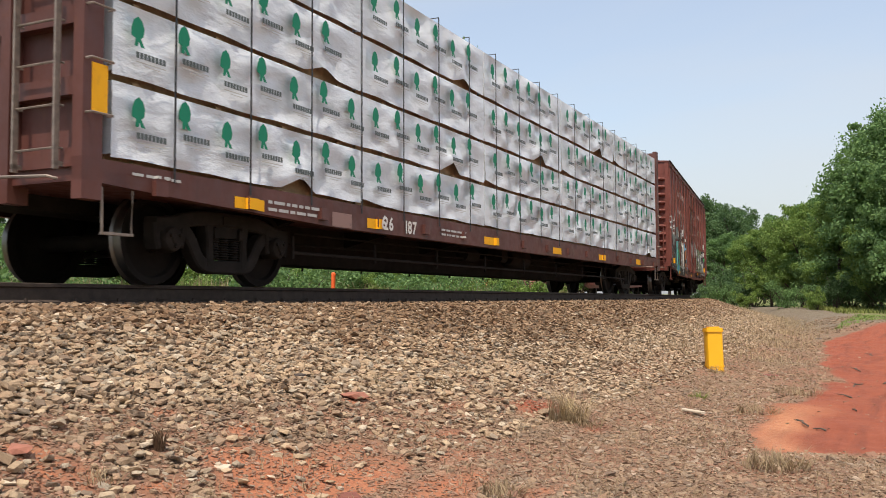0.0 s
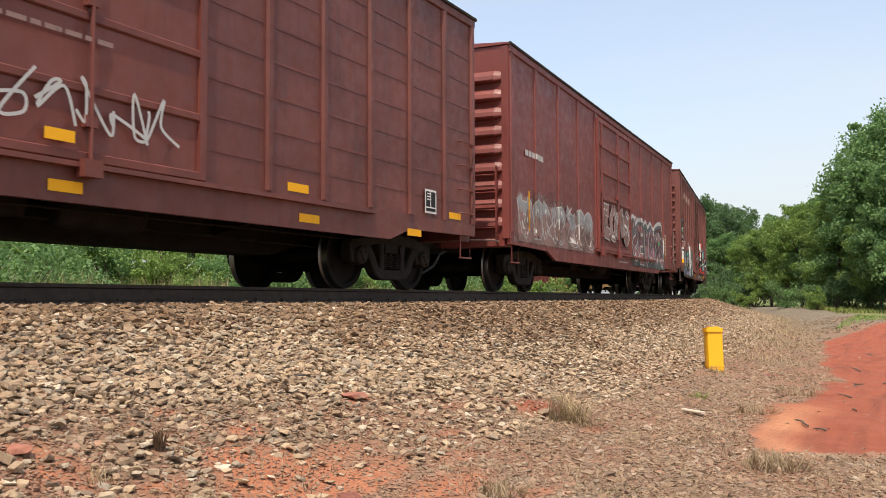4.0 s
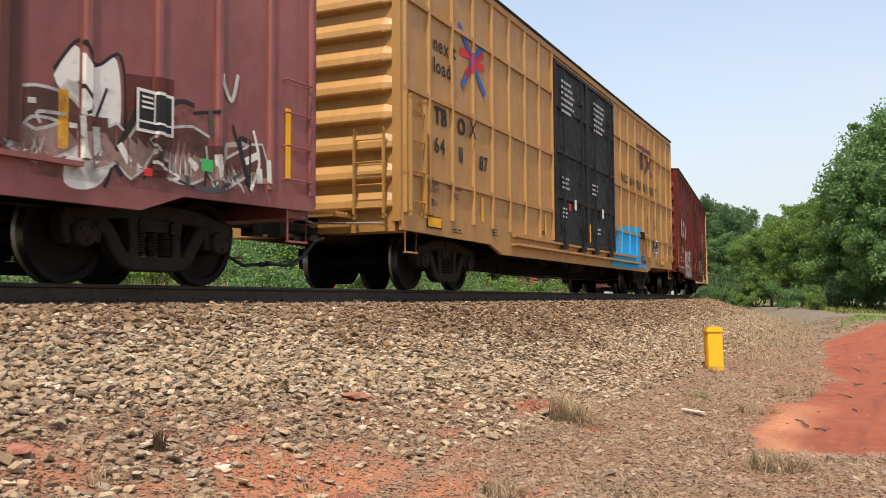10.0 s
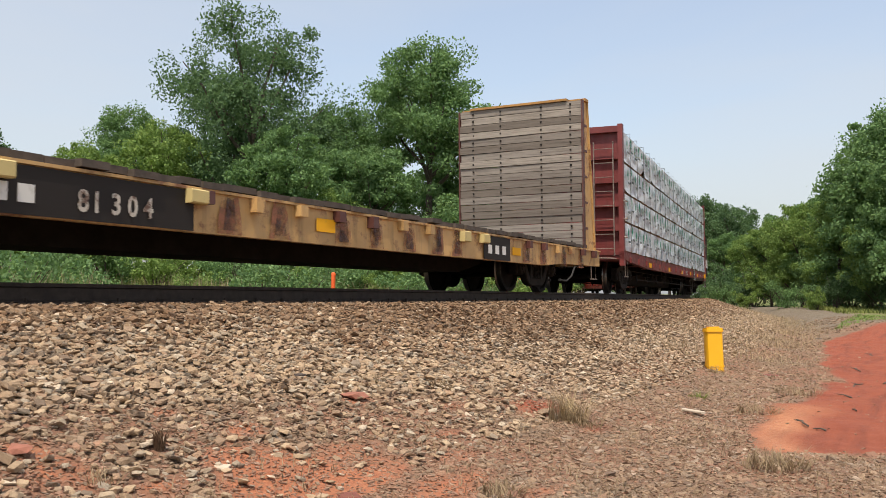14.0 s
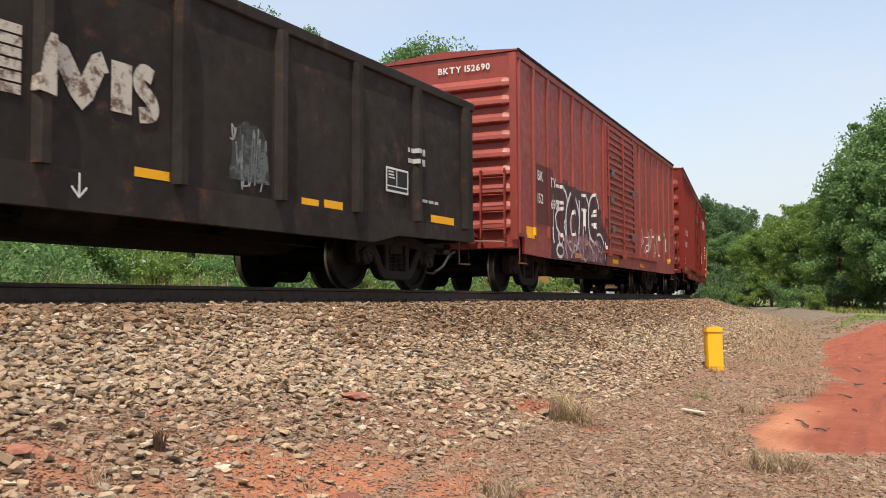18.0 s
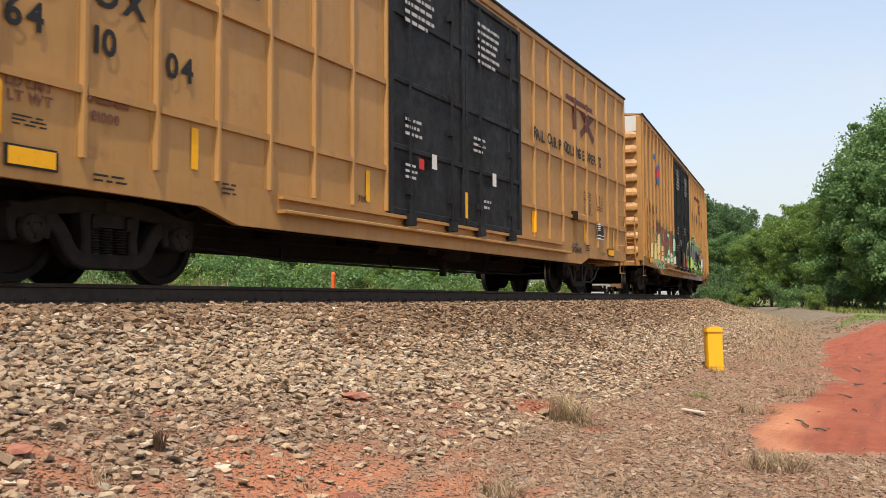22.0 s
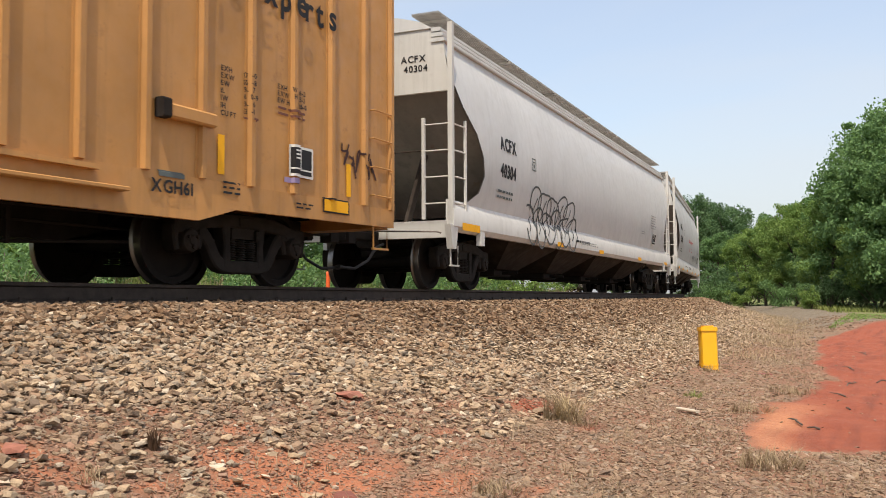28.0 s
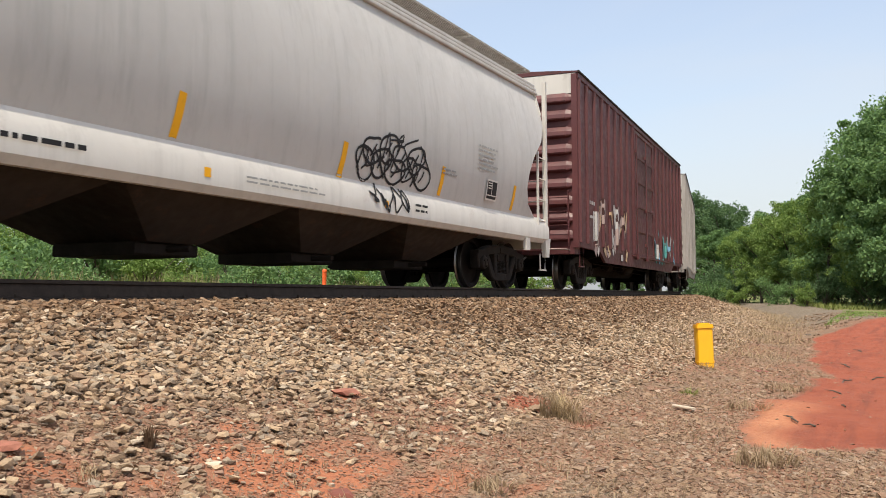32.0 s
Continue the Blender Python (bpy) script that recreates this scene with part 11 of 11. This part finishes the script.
# kind, bearing, distance, scale, turn
TREES = [("t", 90.6, 66, 1.04, 0), ("a", 92.6, 74, 1.05, 40), ("t", 88.4, 70, 0.93, 250), ("t", 91.5, 60, 0.86, 200), ("t", 85.3, 76, 0.66, 60), ("d", 84.9, 78, 0.66, 130), ("c", 85.3, 70, 0.74, 20), ("c", 83.4, 76, 0.78, 75), ("d", 82.4, 84, 0.60, 310),
         ("c", 81.7, 82, 0.68, 190), ("c", 80.6, 88, 0.62, 220), ("b", 79.6, 108, 0.78, 90), ("b", 77.6, 112, 0.88, 150), ("b", 75.8, 116, 0.80, 15), ("d", 79.0, 96, 0.52, 60), ("c", 87.6, 64, 0.6, 100), ("a", 93.6, 62, 0.95, 300), ("t", 89.4, 78, 0.92, 190), ("d", 81.3, 104, 0.62, 45),
         ("o", 49.3, 57, 1.03, 205), ("m", 60.7, 60, 1.06, 70), ("m", 42.4, 60, 0.66, 15), ("c", 39.6, 57, 0.72, 40), ("d", 45.6, 60, 0.62, 200), ("o", 48.0, 62, 0.78, 140), ("c", 44.2, 55, 0.84, 10), ("m", 55.3, 58, 0.74, 30), ("d", 51.5, 48, 0.62, 60), ("d", 57.2, 55, 0.66, 170), ("d", 64.0, 66, 0.72, 350), ("a", 62.4, 66, 0.74, 250), ("c", 54.5, 50, 0.55, 300), ("b", 67.0, 78, 0.66, 130),
         ("c", 58.6, 40, 0.34, 30), ("c", 41.5, 64, 0.66, 330), ("d", 38.0, 70, 0.6, 80), ("b", 34.0, 72, 0.7, 240), ("d", 70.5, 96, 0.5, 20), ("d", 73.5, 110, 0.5, 160)]
rng_t = random.Random(4)
for kind, az, dist, k, turn in TREES:
    x, y = from_eye(az, dist)
    m = at(x, y, ground_z(x, y) if dist < 140 else 0.0) @ Matrix.Rotation(radians(turn), 4, "Z") @ Matrix.Diagonal((k, k, k, 1))
    ob = protos[kind]
    if kind in used:
        ob = copy_thing(protos[kind], m)
    ob.matrix_basis = m
    used.add(kind)
# woods that close the view all round
for i in range(46):
    az = 360 * i / 46 + rng_t.uniform(-3, 3)
    dist = rng_t.uniform(135, 190)
    x, y = from_eye(az, dist)
    k = rng_t.uniform(0.75, 1.05) * (0.62 if 34 < az < 76 else 1.0)
    ob = distant if i == 0 else copy_thing(distant, Matrix())
    ob.matrix_basis = at(x, y, 0.15) @ Matrix.Rotation(rng_t.uniform(0, 6), 4, "Z") @ Matrix.Diagonal((k * 1.2, k * 1.2, k, 1))

bush_a = make_bush(1.7, 2.6, 5, "leaflight", "light green bush in rough grass")
# undergrowth in the darker leaf colour, standing in for shade beneath the crowns
bush_c = make_bush(2.6, 3.4, 9, "leafdark", "green undergrowth below the trees, leaves darkened for shade")
bush_b = make_bush(2.1, 2.8, 6, "leaf", "green leafy bush in rough grass")
bushes = {"a": bush_a, "b": bush_b, "c": bush_c}
used = set()
BUSHES = [("b", 35.8, 20, 0.85), ("b", 37.1, 22, 0.80), ("b", 41.3, 21, 0.62), ("a", 44.9, 22, 0.50), ("b", 50.2, 22, 0.78), ("b", 51.8, 23, 0.85), ("b", 53.6, 25, 0.80), ("b", 59.5, 30, 0.75), ("b", 61.2, 31, 0.80), ("a", 63.0, 33, 0.70),
          ("b", 64.4, 40, 0.8), ("a", 66.0, 44, 0.8), ("b", 67.6, 52, 0.8), ("a", 44.0, 38, 1.0), ("b", 48.2, 37, 1.1), ("b", 41.2, 40, 1.2), ("a", 53.2, 42, 1.0), ("b", 56.4, 44, 1.1), ("a", 60.6, 48, 1.0), ("b", 38.4, 38, 1.1), ("a", 46.4, 33, 0.6), ("a", 57.2, 31, 0.5),
          ("b", 82.6, 66, 0.9), ("a", 84.2, 62, 0.7), ("a", 80.4, 74, 0.8), ("b", 78.9, 84, 1.0), ("a", 69.0, 60, 0.9)]
BUSHES += [("ab"[i % 3 == 0], 34.5 + 2.3 * i, 43 + 4 * math.sin(i * 2.1), 1.1 + 0.25 * math.sin(i * 1.3)) for i in range(15)]
BUSHES += [("c", 85.2 + 0.85 * i, 66 + 3 * math.sin(i * 1.7), 1.05 + 0.25 * math.sin(i * 2.3)) for i in range(8)] + [("c", 77.5 + 1.6 * i, 88 + 4 * math.sin(i * 2.7), 1.3 + 0.2 * math.sin(i)) for i in range(8)]
for i, (kind, az, dist, k) in enumerate(BUSHES):
    x, y = from_eye(az, dist)
    m = at(x, y, ground_z(x, y) - 0.05) @ Matrix.Rotation(i * 1.3, 4, "Z") @ Matrix.Diagonal((k, k, k, 1))
    ob = bushes[kind]
    if kind in used:
        ob = copy_thing(bushes[kind], m)
    ob.matrix_basis = m
    used.add(kind)

# ---- marker posts ----
def yellow_post(x, y):
    """A square utility pedestal with a cap, leaning slightly."""
    post = tagged(new("marker_post"), "yellow plastic utility post with a domed cap, leaning", "marker post")
    g = Geo()
    a, b = 0.122, 0.104
    prof = [(-a, -b), (-a + 0.03, -a), (a - 0.03, -a), (a, -b), (a, b), (a - 0.03, a), (-a + 0.03, a), (-a, b)]
    g.prism(prof, -0.12, 0.565, "z")
    body = part("body", g, M["post"], post)
    g = Geo()
    g.prism([(p * 1.12, q * 1.12) for p, q in prof], 0.565, 0.60, "z")
    g.prism([(p * 1.06, q * 1.06) for p, q in prof], 0.60, 0.625, "z")
    g.prism([(p * 0.7, q * 0.7) for p, q in prof], 0.625, 0.645, "z")
    part("cap", g, M["post"], post)
    g = Geo()
    g.prism([(p * 1.05, q * 1.05) for p, q in prof], 0.04, 0.07, "z")
    part("base_band", g, M["post"], post)
    post.matrix_basis = at(x, y, ground_z(x, y)) @ Matrix.Rotation(radians(24), 4, "Z") @ Matrix.Rotation(radians(2.4), 4, "Y") @ Matrix.Rotation(radians(-2.2), 4, "X")


yellow_post(14.07, -4.92)
x, y = from_eye(54.75, 21.0)
post = tagged(new("survey_stake"), "orange plastic marker stake in field grass", "marker post")
g = Geo()
g.tube([(0, 0, -0.1), (0, 0, 1.0)], 0.05, 10)
part("stake", g, M["orangepost"], post)
g = Geo()
g.lathe([(0.0, 1.04), (0.04, 1.03), (0.055, 1.0), (0.055, 0.96)], (0, 0, 0), "z", 10)
part("cap", g, M["orangepost"], post)
post.matrix_basis = at(x, y, 0.36 - 1.0)

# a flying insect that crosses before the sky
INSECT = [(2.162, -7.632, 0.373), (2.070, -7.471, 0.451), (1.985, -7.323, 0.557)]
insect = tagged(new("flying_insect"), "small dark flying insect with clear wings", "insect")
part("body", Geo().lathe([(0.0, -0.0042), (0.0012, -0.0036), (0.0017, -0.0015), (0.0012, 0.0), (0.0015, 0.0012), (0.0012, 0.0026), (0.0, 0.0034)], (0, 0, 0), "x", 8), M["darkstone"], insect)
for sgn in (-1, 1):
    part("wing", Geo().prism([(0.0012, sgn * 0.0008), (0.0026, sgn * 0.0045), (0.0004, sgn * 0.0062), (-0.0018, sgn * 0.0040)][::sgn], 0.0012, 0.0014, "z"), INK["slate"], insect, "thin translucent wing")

# single stones nearest the walk, each on its own
stone_meshes = []
for i, sh in enumerate(SHAPES):
    g = Geo()
    g.v = [tuple(p) for p in sh[0]]
    g.f = [tuple(f) for f in sh[1].tolist()]
    g.k = [0] * len(g.f)
    stone_meshes.append(g.mesh("stone", M["stone"], 0))
rng_s = random.Random(12)
for j in single:
    x, y, z = (float(c) for c in pts[j])
    k = float(sizes[j])
    hang("stone", stone_meshes[rng_s.randrange(len(stone_meshes))], bed, at(x, y, z) @ Euler((rng_s.uniform(-0.4, 0.4), rng_s.uniform(-0.4, 0.4), rng_s.uniform(0, 6.3))).to_matrix().to_4x4() @ Matrix.Diagonal((k, k, k, 1)))


# ---- motion of the train ----
def car_pose(centre, half, t):
    """A car at t seconds, carried by its two trucks on the track's line and leaning with the track."""
    s = centre - run(t)
    xa, ya, _ = on_line(s - half)
    xb, yb, _ = on_line(s + half)
    th = math.atan2(yb - ya, xb - xa)
    return at((xa + xb) / 2, (ya + yb) / 2, -0.755 * math.sin(LEAN)) @ Matrix.Rotation(th, 4, "Z") @ Matrix.Rotation(-LEAN, 4, "X")


def motions():
    times = [0.5 * i for i in range(65)]
    for car, centre, half in CARS:
        walk(car, [(t, car_pose(centre, half, t)) for t in times])
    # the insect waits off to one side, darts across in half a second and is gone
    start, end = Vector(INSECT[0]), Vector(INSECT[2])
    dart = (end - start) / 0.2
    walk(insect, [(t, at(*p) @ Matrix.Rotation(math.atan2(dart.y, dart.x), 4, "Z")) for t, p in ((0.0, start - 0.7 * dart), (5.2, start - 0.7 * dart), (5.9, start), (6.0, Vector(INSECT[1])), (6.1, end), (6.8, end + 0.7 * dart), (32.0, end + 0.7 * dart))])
    # all wheels turn alike: one roll for leading axles, one for trailing ones, shared by every truck
    fine = [i / FPS for i in range(32 * FPS + 1)]
    for sgn, wheels in SPINNING.items():
        lead = wheels[0]
        walk(lead, [(t, at(sgn * AXLES, 0, WHEEL_R) @ Matrix.Rotation(-(run(t) - run(0)) / WHEEL_R, 4, "Y")) for t in fine])
        for other in wheels[1:]:
            other.rotation_mode = "QUATERNION"
            keys = other.animation_data_create()
            keys.action = lead.animation_data.action
            keys.action_slot = lead.animation_data.action_slot


motions()
